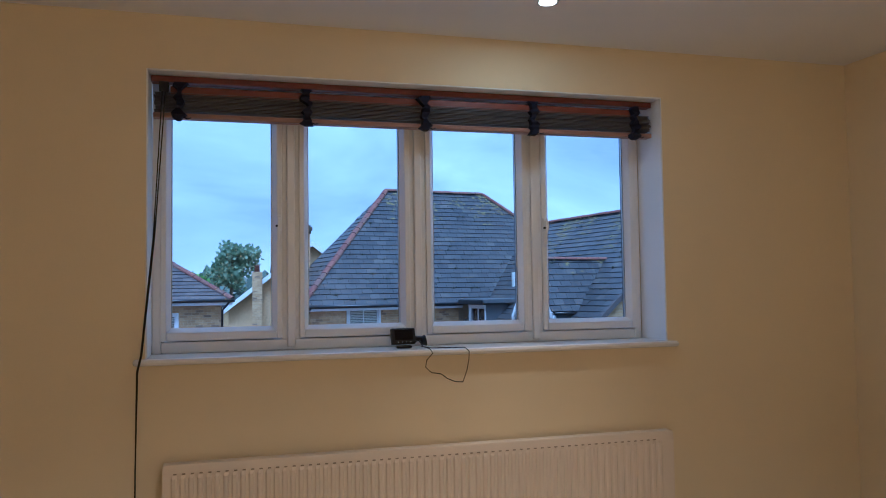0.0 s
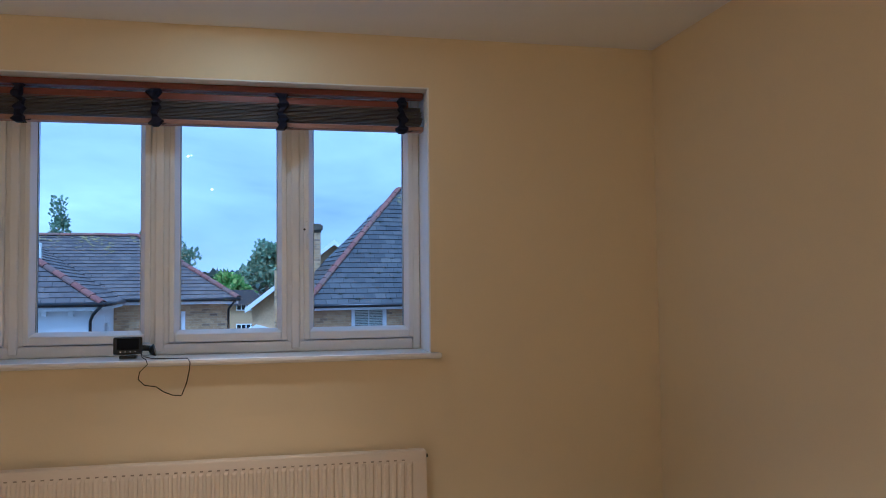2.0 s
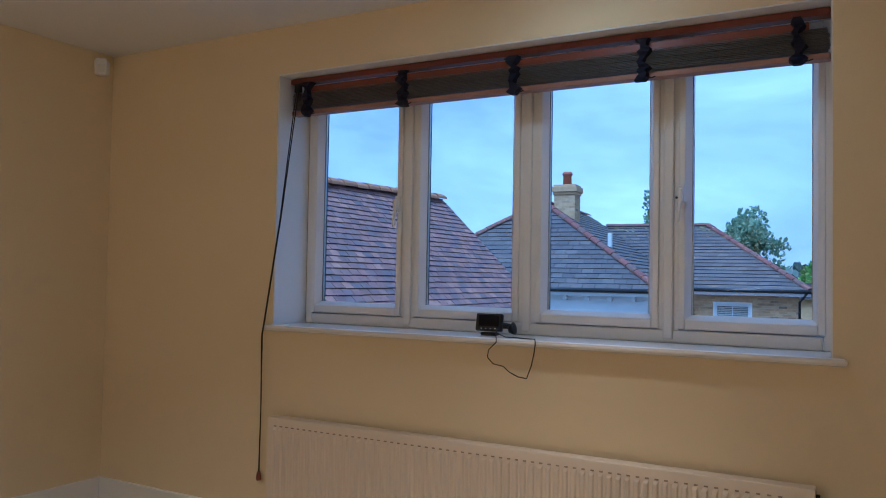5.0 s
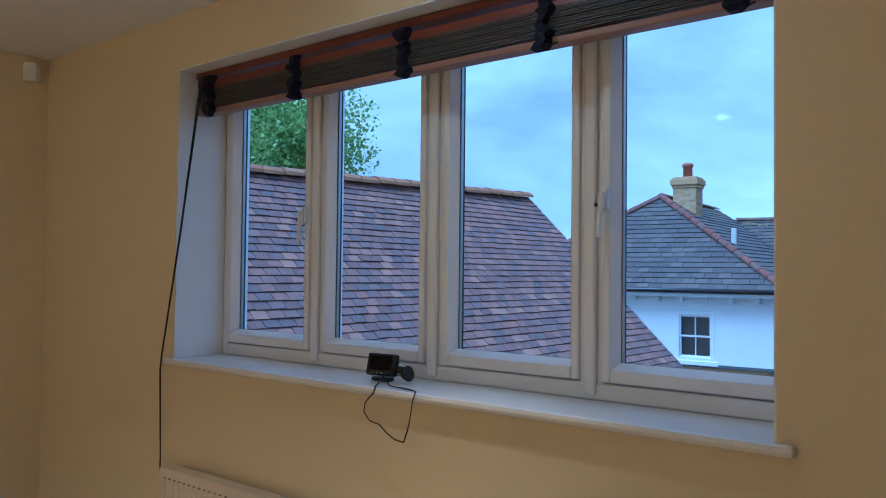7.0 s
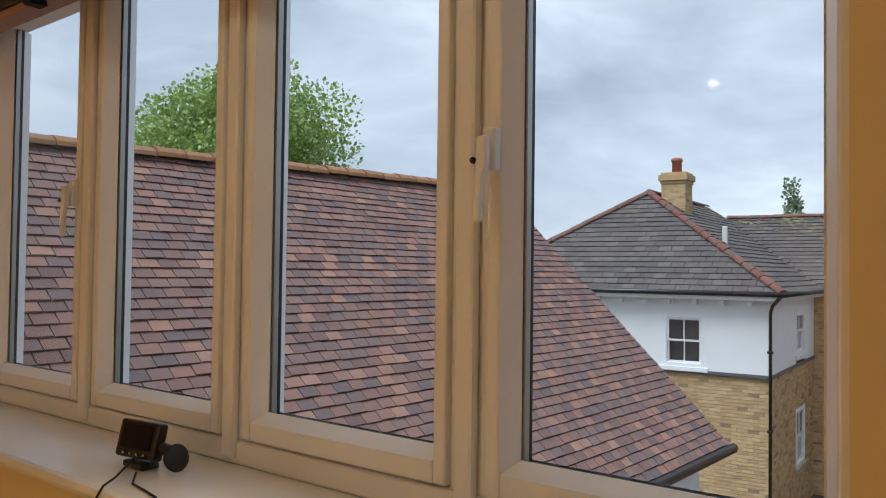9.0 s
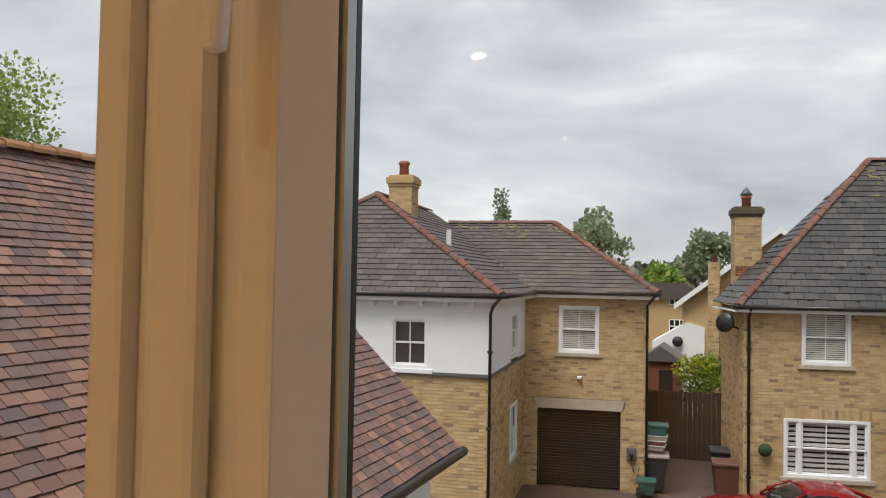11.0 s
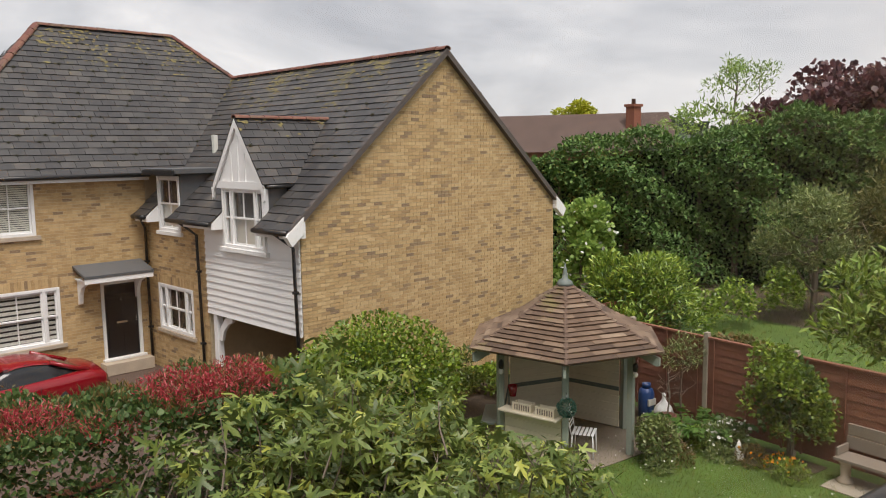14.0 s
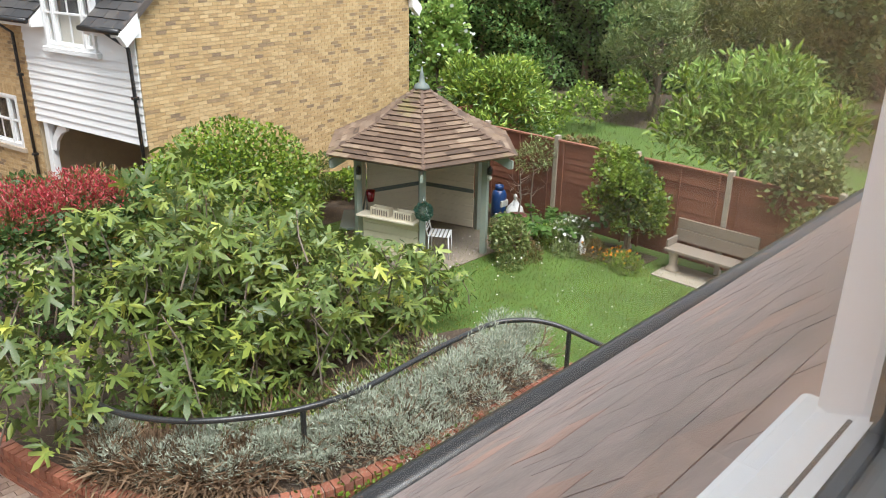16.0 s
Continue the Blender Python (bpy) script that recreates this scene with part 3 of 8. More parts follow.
def limbs(bm, rs, base, top, r, n, reach, rise=0.5, twigs=2):
    """A trunk with side limbs, tapered."""
    base, top = Vector(base), Vector(top)
    mid = (base + top) / 2 + Vector(rs.normal(0, 0.04, 3)) * (top - base).length
    add_tube(bm, [base, mid, top], [r, r * 0.75, r * 0.4], 7)
    tips = []
    for k in range(n):
        f = rs.uniform(0.3, 1.0)
        p = base.lerp(mid, f * 2) if f < 0.5 else mid.lerp(top, f * 2 - 1)
        a = rs.uniform(0, 2 * math.pi)
        q = p + Vector((math.cos(a), math.sin(a), rise + rs.uniform(-0.2, 0.4))) * reach * rs.uniform(0.6, 1.1)
        b = (p + q) / 2 + Vector((0, 0, -0.08 * reach))
        add_tube(bm, [p, b, q], [r * 0.4, r * 0.25, r * 0.08], 5)
        tips.append(q)
        for _ in range(twigs):
            s = b.lerp(q, rs.uniform(0.2, 0.9))
            e = s + Vector(rs.normal(0, 0.35, 3)) * reach + Vector((0, 0, 0.15 * reach))
            add_tube(bm, [s, e], [r * 0.15, r * 0.05], 4)
            tips.append(e)
    return tips

# ---- the room ----
XL, XR, YB, ZC = -1.2, 3.51, -6.2, 2.43
W0, W1, S0, S1, TH = 0.0, 2.4, 1.0, 2.2, 0.30


def wall(name, boxes, mat, label):
    bm = bmesh.new()
    for lo, hi in boxes:
        add_box(bm, lo, hi)
    return tagged(part(name, bm, mat), label, "wall", kind="structure")


wall("wall_window", [((XL - 0.2, 0, -0.3), (W0, TH, ZC)), ((W1, 0, -0.3), (XR + 0.2, TH, ZC)), ((W0, 0, -0.3), (W1, TH, S0 - 0.03)), ((W0, 0, S1), (W1, TH, ZC))],
     M_WALL, "cream painted plaster wall around a wide four-light window")
wall("wall_left", [((XL - 0.2, YB, 0), (XL, 0, ZC))], M_WALL, "plain cream painted plaster side wall")
wall("wall_right", [((XR, YB, 0), (XR + 0.2, 0, ZC))], M_WALL, "plain cream painted plaster side wall, lit by the window")
wall("wall_back", [((XL - 0.2, YB - 0.2, 0), (XR + 0.2, YB, ZC))], M_WALL, "plain cream painted plaster wall behind the walker")
tagged(box("ceiling", (XL - 0.2, YB - 0.2, ZC), (XR + 0.2, TH, ZC + 0.15), M_CEIL), "flat white painted ceiling with recessed downlights", "ceiling", kind="structure")
tagged(box("floor", (XL - 0.2, YB - 0.2, -0.15), (XR + 0.2, 0, 0.0), M_CARPET), "plain beige carpeted floor of the bedroom", "floor", kind="structure")
bm = bmesh.new()
add_box(bm, (W0 - 0.001, 0.002, S0), (W0 + 0.006, 0.235, S1))
add_box(bm, (W1 - 0.006, 0.002, S0), (W1 + 0.001, 0.235, S1))
add_box(bm, (W0, 0.002, S1 - 0.006), (W1, 0.235, S1 + 0.001))
tagged(part("trim_reveal", bm, M_REVEAL), "white painted plaster reveal lining the window opening", "trim", kind="structure")
bm = bmesh.new()
for lo, hi in (((XL, -0.018, 0), (XR, 0, 0.12)), ((XL, YB, 0), (XL + 0.018, -0.018, 0.12)), ((XR - 0.018, YB, 0), (XR, -0.018, 0.12))):
    add_box(bm, lo, hi, 0.004)
tagged(part("baseboard", bm, M_UPVC), "white painted skirting board along the walls", "skirting", kind="structure")

# window board
bm = bmesh.new()
add_box(bm, (W0 - 0.045, -0.035, S0 - 0.028), (W1 + 0.045, 0.0, S0), 0.012)
add_box(bm, (W0 + 0.001, -0.012, S0 - 0.028), (W1 - 0.001, 0.24, S0 - 0.0005), 0.0)
tagged(part("window_board", bm, M_SILL), "glossy white window board with rounded nose", "window sill", kind="structure")

# window: frame, mullions, sashes
win = thing("window_1", "white uPVC window with four casements side by side", "window", kind="structure")
FY0, FY1 = 0.235, 0.315
bm = bmesh.new()
add_box(bm, (W0 + 0.006, FY0, S0), (W0 + 0.045, FY1, S1), 0.006)
add_box(bm, (W1 - 0.045, FY0, S0), (W1 - 0.006, FY1, S1), 0.006)
add_box(bm, (W0 + 0.045, FY0, S0), (W1 - 0.045, FY1, S0 + 0.05), 0.006)
add_box(bm, (W0 + 0.045, FY0, S1 - 0.05), (W1 - 0.045, FY1, S1 - 0.006), 0.006)
part("window_frame", bm, M_UPVC, win)
MX = [0.607, 1.207, 1.807]
for mx in MX:
    prism("mullion", [(-0.042, S0 + 0.02), (0.042, S0 + 0.02), (0.042, S1 - 0.03), (-0.042, S1 - 0.03)], 0.07, M_UPVC, win, Matrix.Translation((mx, FY0 + 0.008, 0)), 0.006)
    prism("mullion_bead", [(-0.019, S0 + 0.012), (0.019, S0 + 0.012), (0.019, S1 - 0.03), (-0.019, S1 - 0.03)], 0.02, M_UPVC, win, Matrix.Translation((mx, FY0 - 0.012, 0)), 0.007)
GX = [(0.067, 0.542), (0.670, 1.142), (1.273, 1.743), (1.872, 2.338)]
GZ0, GZ1 = 1.092, 2.10
for k, (a, b) in enumerate(GX):
    sash = thing("casement", "", "", None)
    sash.parent = win
    bm = bmesh.new()
    o = 0.026
    for lo, hi in (((a - o, FY0 - 0.006, GZ0 - o - 0.012), (a, FY1 - 0.01, GZ1 + o)), ((b, FY0 - 0.006, GZ0 - o - 0.012), (b + o, FY1 - 0.01, GZ1 + o)),
                   ((a, FY0 - 0.006, GZ0 - o - 0.012), (b, FY1 - 0.01, GZ0)), ((a, FY0 - 0.006, GZ1), (b, FY1 - 0.01, GZ1 + o))):
        add_box(bm, lo, hi, 0.005)
    part("sash_frame", bm, M_UPVC, sash)
    # sloped glazing beads towards the pane
    c = 0.018
    for x0, s_ in ((a, 1), (b, -1)):
        mesh_object("glazing_bead", [(x0 - s_ * 0.001, 0.231, GZ0), (x0 - s_ * 0.001, 0.231, GZ1), (x0 + s_ * c, 0.264, GZ1), (x0 + s_ * c, 0.264, GZ0), (x0 - s_ * 0.001, 0.266, GZ0), (x0 - s_ * 0.001, 0.266, GZ1)], [(0, 1, 2, 3), (3, 2, 5, 4)], M_UPVC, sash)
    mesh_object("glazing_bead", [(a, 0.231, GZ0 - 0.001), (b, 0.231, GZ0 - 0.001), (b - c, 0.264, GZ0 + c), (a + c, 0.264, GZ0 + c), (a, 0.266, GZ0 - 0.001), (b, 0.266, GZ0 - 0.001)], [(0, 1, 2, 3), (3, 2, 5, 4)], M_UPVC, sash)
    a, b = a + c, b - c
    bm = bmesh.new()
    y = 0.268
    for lo, hi in (((a - 0.002, y, GZ0), (a + 0.004, y + 0.012, GZ1)), ((b - 0.004, y, GZ0), (b + 0.002, y + 0.012, GZ1)), ((a, y, GZ0 - 0.002), (b, y + 0.012, GZ0 + 0.004))):
        add_box(bm, lo, hi)
    part("spacer_bar", bm, M_SPACER, sash)
    bm = bmesh.new()
    for lo, hi in (((a - 0.002, y + 0.013, GZ0), (a + 0.004, y + 0.020, GZ1)), ((b - 0.004, y + 0.013, GZ0), (b + 0.002, y + 0.020, GZ1)), ((a, y + 0.013, GZ0 - 0.002), (b, y + 0.03, GZ0 + 0.010))):
        add_box(bm, lo, hi)
    part("gasket", bm, M_GASKET, sash)
    box("pane", (a - 0.004, y + 0.006, GZ0 - 0.004), (b + 0.004, y + 0.010, GZ1 + 0.004), M_GLASS, sash)
    for x0, s_ in ((a, 1), (b, -1)):
        mesh_object("outer_bead", [(x0, 0.286, GZ0), (x0, 0.286, GZ1), (x0 - s_ * 0.020, 0.318, GZ1), (x0 - s_ * 0.020, 0.318, GZ0), (x0 - s_ * 0.024, 0.290, GZ0), (x0 - s_ * 0.024, 0.290, GZ1)], [(0, 1, 2, 3), (3, 2, 5, 4)], M_UPVCOUT, sash)
    mesh_object("outer_bead", [(a - 0.02, 0.286, GZ0 + 0.016), (b + 0.02, 0.286, GZ0 + 0.016), (b + 0.02, 0.318, GZ0 - 0.004), (a - 0.02, 0.318, GZ0 - 0.004), (a - 0.02, 0.320, GZ0 - 0.05), (b + 0.02, 0.320, GZ0 - 0.05)], [(0, 1, 2, 3), (3, 2, 5, 4)], M_UPVCOUT, sash)
    if k in (0, 3):
        hx = b + 0.030 if k == 0 else a - 0.030
        handle = box("handle", (hx - 0.012, FY0 - 0.024, 1.548), (hx + 0.012, FY0 - 0.006, 1.615), M_UPVC, sash, 0.004, "white lever handle with lock")
        prism("lever", [(-0.010, 0.0), (0.009, 0.0), (0.009, -0.045), (0.002, -0.06), (-0.004, -0.13), (-0.016, -0.13), (-0.012, -0.06)], 0.014, M_UPVC, handle, Matrix.Translation((hx, FY0 - 0.044, 1.60)), 0.004)
        tube("lock_button", [(hx - 0.013, FY0 - 0.047, 1.563), (hx - 0.013, FY0 - 0.030, 1.563)], 0.005, M_BLACKP, handle, 8)
# outer sill of the window
tagged(box("window_sill_outside", (W0 - 0.03, FY1, S0 + 0.03), (W1 + 0.03, 0.352, S0 + 0.05), M_UPVCOUT, None, 0.006), "white uPVC outer sill under the window", "window sill", kind="structure")

# blind: raised wooden venetian
blind = thing("venetian_blind", "raised dark wooden venetian blind with navy tapes", "blind")
prism("headrail", [(0.012, 2.165), (2.388, 2.165), (2.388, 2.192), (0.012, 2.192)], 0.055, M_WOODRED, blind, Matrix.Translation((0, 0.075, 0)), 0.004)
prism("valance", [(0.09, 2.112), (2.32, 2.112), (2.32, 2.15), (0.09, 2.15)], 0.012, M_WOODRED, blind, Matrix.Translation((0, 0.082, 0)), 0.004)
rb = random.Random(5)
for k in range(13):
    z = 2.118 - k * 0.0062
    bm = add_box(bmesh.new(), (0.022 + rb.uniform(0, 0.008), 0.078 + rb.uniform(-0.003, 0.003), z), (2.385 - rb.uniform(0, 0.01), 0.128, z + 0.0032), 0.001)
    part("slat", bm, M_SLAT, blind)
prism("bottom_rail", [(0.02, 2.012), (2.388, 2.012), (2.388, 2.034), (0.02, 2.034)], 0.054, M_BOTTOMRAIL, blind, Matrix.Translation((0, 0.076, 0)), 0.005)
for tx in (0.125, 0.665, 1.205, 1.745, 2.285):
    bm = bmesh.new()
    rings = []
    for k in range(14):
        z = 2.160 - k * 0.0125
        wv = 0.017 + 0.006 * math.sin(k * 1.3 + tx * 5) + 0.007 * (k in (0, 1, 11, 12)) + rb.uniform(-0.005, 0.006)
        ox, yf = rb.uniform(-0.008, 0.008) + 0.006 * math.sin(k * 0.9 + tx * 3), 0.050 + rb.uniform(-0.012, 0.008)
        rings.append([bm.verts.new(p) for p in ((tx - wv + ox, 0.080, z), (tx - wv * 0.8 + ox, yf, z), (tx + wv * 0.8 + ox, yf, z), (tx + wv + ox, 0.080, z))])
    for r0, r1 in zip(rings, rings[1:]):
        for k in range(4):
            bm.faces.new((r0[k], r1[k], r1[(k + 1) % 4], r0[(k + 1) % 4]))
    bm.faces.new(rings[0])
    bm.faces.new(rings[-1][::-1])
    bmesh.ops.recalc_face_normals(bm, faces=bm.faces[:])
    part("tape", bm, M_TAPE, blind, "bunched navy fabric tape")
    tube("tape_tail", [(tx + 0.012, 0.068, 2.018), (tx + 0.035, 0.060, 2.006), (tx + 0.05, 0.062, 2.011)], 0.0025, M_TAPE, blind, 5)
for dx in (0.0, 0.012):
    tube("pull_cord", [(0.06 + dx, 0.07, 2.15), (0.055 + dx, 0.055, 2.05), (0.03 + dx * 0.4, 0.0, 1.50), (-0.012 + dx * 0.3, -0.045, 1.02), (-0.028 + dx * 0.3, -0.042, 0.95), (-0.032, -0.03, 0.6), (-0.036 + dx * 0.2, -0.03, 0.30)], 0.0028, M_CORD, blind, 6)
lathe("tassel", [(0.004, 0.035), (0.009, 0.028), (0.013, 0.0), (0.011, -0.008), (0.002, -0.010)], M_WOODRED, blind, Matrix.Translation((-0.035, -0.03, 0.275)), 12, "small turned wooden tassel")
box("cord_lock", (0.045, 0.062, 2.12), (0.085, 0.078, 2.165), M_BLACKP, blind, 0.004)

# radiator
rad = thing("radiator", "long cream-white panel radiator under the window", "radiator")
RX0, RX1, RZ0, RZ1 = 0.075, 2.355, 0.13, 0.585
bm = bmesh.new()
pitch, xs = 0.0333, []
nrib = int((RX1 - RX0 - 0.05) / pitch)
prof = [(RX0, 0.0)]
x = RX0 + 0.03
for k in range(nrib):
    prof += [(x, 0.0), (x + 0.006, -0.006), (x + 0.018, -0.006), (x + 0.024, 0.0)]
    x += pitch
prof.append((RX1, 0.0))
za, zb = RZ0 + 0.05, RZ1 - 0.055
rows = [(RZ0, 0), (za - 0.012, 0), (za, 1), (zb, 1), (zb + 0.012, 0), (RZ1 - 0.006, 0)]
grid = [[bm.verts.new((px, -0.10 + py * s + (0.004 if i in (0, 5) else 0), z)) for px, py in prof] for i, (z, s) in enumerate(rows)]
for r0, r1 in zip(grid, grid[1:]):
    for k in range(len(prof) - 1):
        bm.faces.new((r0[k], r0[k + 1], r1[k + 1], r1[k]))
part("front_panel", bm, M_RAD, rad)
bm = bmesh.new()
add_box(bm, (RX0, -0.096, RZ1 - 0.016), (RX1, -0.035, RZ1), 0.005)
add_box(bm, (RX0, -0.094, RZ0), (RX0 + 0.004, -0.035, RZ1 - 0.016), 0.001)
add_box(bm, (RX1 - 0.004, -0.094, RZ0), (RX1, -0.035, RZ1 - 0.016), 0.001)
add_box(bm, (RX0 + 0.004, -0.040, RZ0), (RX1 - 0.004, -0.036, RZ1 - 0.016))
part("casing", bm, M_RAD, rad)
# Dimple marks: their shade is put in as a darker enamel colour.
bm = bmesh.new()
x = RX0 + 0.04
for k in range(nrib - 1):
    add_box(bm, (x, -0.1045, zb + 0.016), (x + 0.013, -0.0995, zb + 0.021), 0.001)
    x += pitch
wdm = part("weld_dimples", bm, material("dimple_shade", (0.30, 0.24, 0.17), 0.5, 0.05), rad)
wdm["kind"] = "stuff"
tube("bleed_valve", [(RX1, -0.06, RZ1 - 0.03), (RX1 + 0.012, -0.06, RZ1 - 0.03)], 0.008, M_BLACKP, rad, 8)
for bx in (0.35, 2.05):
    box("bracket", (bx, -0.036, 0.25), (bx + 0.03, 0.0, 0.5), M_RAD, rad)
tube("pipe", [(RX1 - 0.01, -0.06, RZ0 + 0.03), (RX1 + 0.04, -0.06, RZ0 + 0.03), (RX1 + 0.05, -0.06, RZ0), (RX1 + 0.05, -0.06, 0.0)], 0.008, M_RAD, rad, 8)

# small screen with stand and cable on the window board
dev = thing("dash_camera", "small black camera screen on its suction stand, on the window board", "camera")
dm = Matrix.Translation((1.10, 0.09, 1.004)) @ Matrix.Rotation(radians(8), 4, "Z") @ Matrix.Rotation(radians(-14), 4, "X")
box("body", (-0.058, -0.012, 0.014), (0.058, 0.012, 0.088), M_BLACKP, dev, 0.006, m=dm)
box("screen", (-0.044, -0.0145, 0.032), (0.044, -0.012, 0.080), M_SCREEN, dev, 0.001, m=dm)
for bx in (-0.03, -0.01, 0.01, 0.03):
    box("button", (bx - 0.003, -0.0145, 0.020), (bx + 0.003, -0.0122, 0.025), M_CHROME, dev, 0.0008, m=dm)
box("foot", (-0.034, -0.010, 0.0), (0.036, 0.03, 0.013), M_BLACKP, dev, 0.004, m=Matrix.Translation((1.10, 0.09, 1.0005)))
tube("mount_arm", [(1.12, 0.11, 1.03), (1.155, 0.115, 1.042), (1.19, 0.115, 1.04)], [0.011, 0.013, 0.012], M_BLACKP, dev, 10)
lathe("suction_cup", [(0.006, -0.012), (0.016, -0.01), (0.024, 0.004), (0.027, 0.012), (0.02, 0.012)], M_BLACKP, dev, Matrix.Translation((1.195, 0.112, 1.030)) @ Matrix.Rotation(radians(78), 4, "Y"), 16)
tube("cable", [(1.145, 0.085, 1.028), (1.16, 0.05, 1.035), (1.17, 0.01, 1.01), (1.19, -0.025, 1.004), (1.20, -0.045, 0.985), (1.17, -0.05, 0.955), (1.165, -0.05, 0.925), (1.19, -0.05, 0.90), (1.235, -0.05, 0.893),
               (1.262, -0.05, 0.872), (1.30, -0.05, 0.856), (1.335, -0.05, 0.853), (1.337, -0.05, 0.858), (1.355, -0.05, 0.905), (1.365, -0.05, 0.955), (1.368, -0.046, 0.988), (1.355, -0.02, 1.004), (1.32, 0.0, 1.003), (1.26, 0.012, 1.003), (1.21, 0.02, 1.003), (1.17, 0.05, 1.01)],
     0.0022, M_CORD, dev, 6)

# motion sensor on the side wall, lamps in the ceiling
sen = thing("alarm_sensor", "small white plastic alarm sensor box high on the wall", "sensor")
prism("housing", [(-0.03, -0.045), (0.03, -0.045), (0.034, 0.03), (0.026, 0.048), (-0.026, 0.048), (-0.034, 0.03)], 0.045, M_UPVC, sen, Matrix.Translation((-1.155, -0.115, 2.345)) @ Matrix.Rotation(radians(45), 4, "Z"), 0.006)
prism("lens", [(-0.02, -0.03), (0.02, -0.03), (0.02, 0.012), (-0.02, 0.012)], 0.004, M_RENDER, sen, Matrix.Translation((-1.153, -0.118, 2.345)) @ Matrix.Rotation(radians(45), 4, "Z"), 0.001)
box("mount", (-1.2, -0.11, 2.31), (-1.15, -0.06, 2.38), M_UPVC, sen, 0.004)
for lx, ly in LAMPS:
    dl = thing("downlight", "recessed round ceiling downlight, switched on", "ceiling light", group="ceiling downlights")
    lathe("rim", [(0.034, 0.0), (0.047, -0.003), (0.047, 0.0), (0.034, 0.004)], M_CEIL, dl, Matrix.Translation((lx, ly, ZC)), 28, "white ring")
    lathe("bulb", [(0.001, -0.001), (0.034, -0.001), (0.034, 0.0), (0.001, 0.0)], M_LAMP, dl, Matrix.Translation((lx, ly, ZC - 0.001)), 24, "glowing bulb face")

# ---- ground ----
GZ = -4.2
bm = bmesh.new()
add_box(bm, (-900, 27, GZ - 1.0), (900, 1500, GZ - 0.06))
add_box(bm, (-900, -300, GZ - 1.0), (900, 27, GZ - 0.06))
tagged(part("ground", bm, M_GROUND), "distant green fields reaching the horizon", "ground", kind="structure")
tagged(box("drive_paving", (-12, 9.0, GZ - 0.4), (10.7, 30, GZ - 0.02), M_PAVE), "damp brown paved driveway between the houses", "driveway", kind="structure")
tagged(box("lawn", (9.6, 2.0, GZ - 0.4), (15.2, 12.6, GZ), M_LAWN), "mown green garden lawn with daisies", "lawn", kind="structure")
tagged(box("neighbour_lawn", (15.25, 2.0, GZ - 0.4), (24.5, 40, GZ - 0.01), M_LAWN), "neighbouring lawn behind the fence", "lawn", kind="structure")
tagged(box("garden_bed", (4.0, 5.2, GZ - 0.4), (9.6, 12.6, GZ + 0.005), M_SOIL), "dark soil bed of the garden", "soil", kind="structure")
tagged(box("gable_bed", (9.6, 12.6, GZ - 0.4), (15.2, 17.0, GZ + 0.003), M_SOIL), "dark soil bed below the brick gable", "soil", kind="structure")
tagged(box("yard_paving", (-2, 1.0, GZ - 0.42), (9.6, 9.0, GZ - 0.03), M_REDMORTAR), "mortar bed of the block paved yard", "paving", kind="structure")
# Dark ground colour stands in for the shade below the far trees.
tagged(box("far_shade_ground", (24.5, 2.0, GZ - 0.4), (40, 40, GZ - 0.012), M_SOIL), "dark ground coloured as the shade under the trees beyond the lawn", "soil", kind="structure")

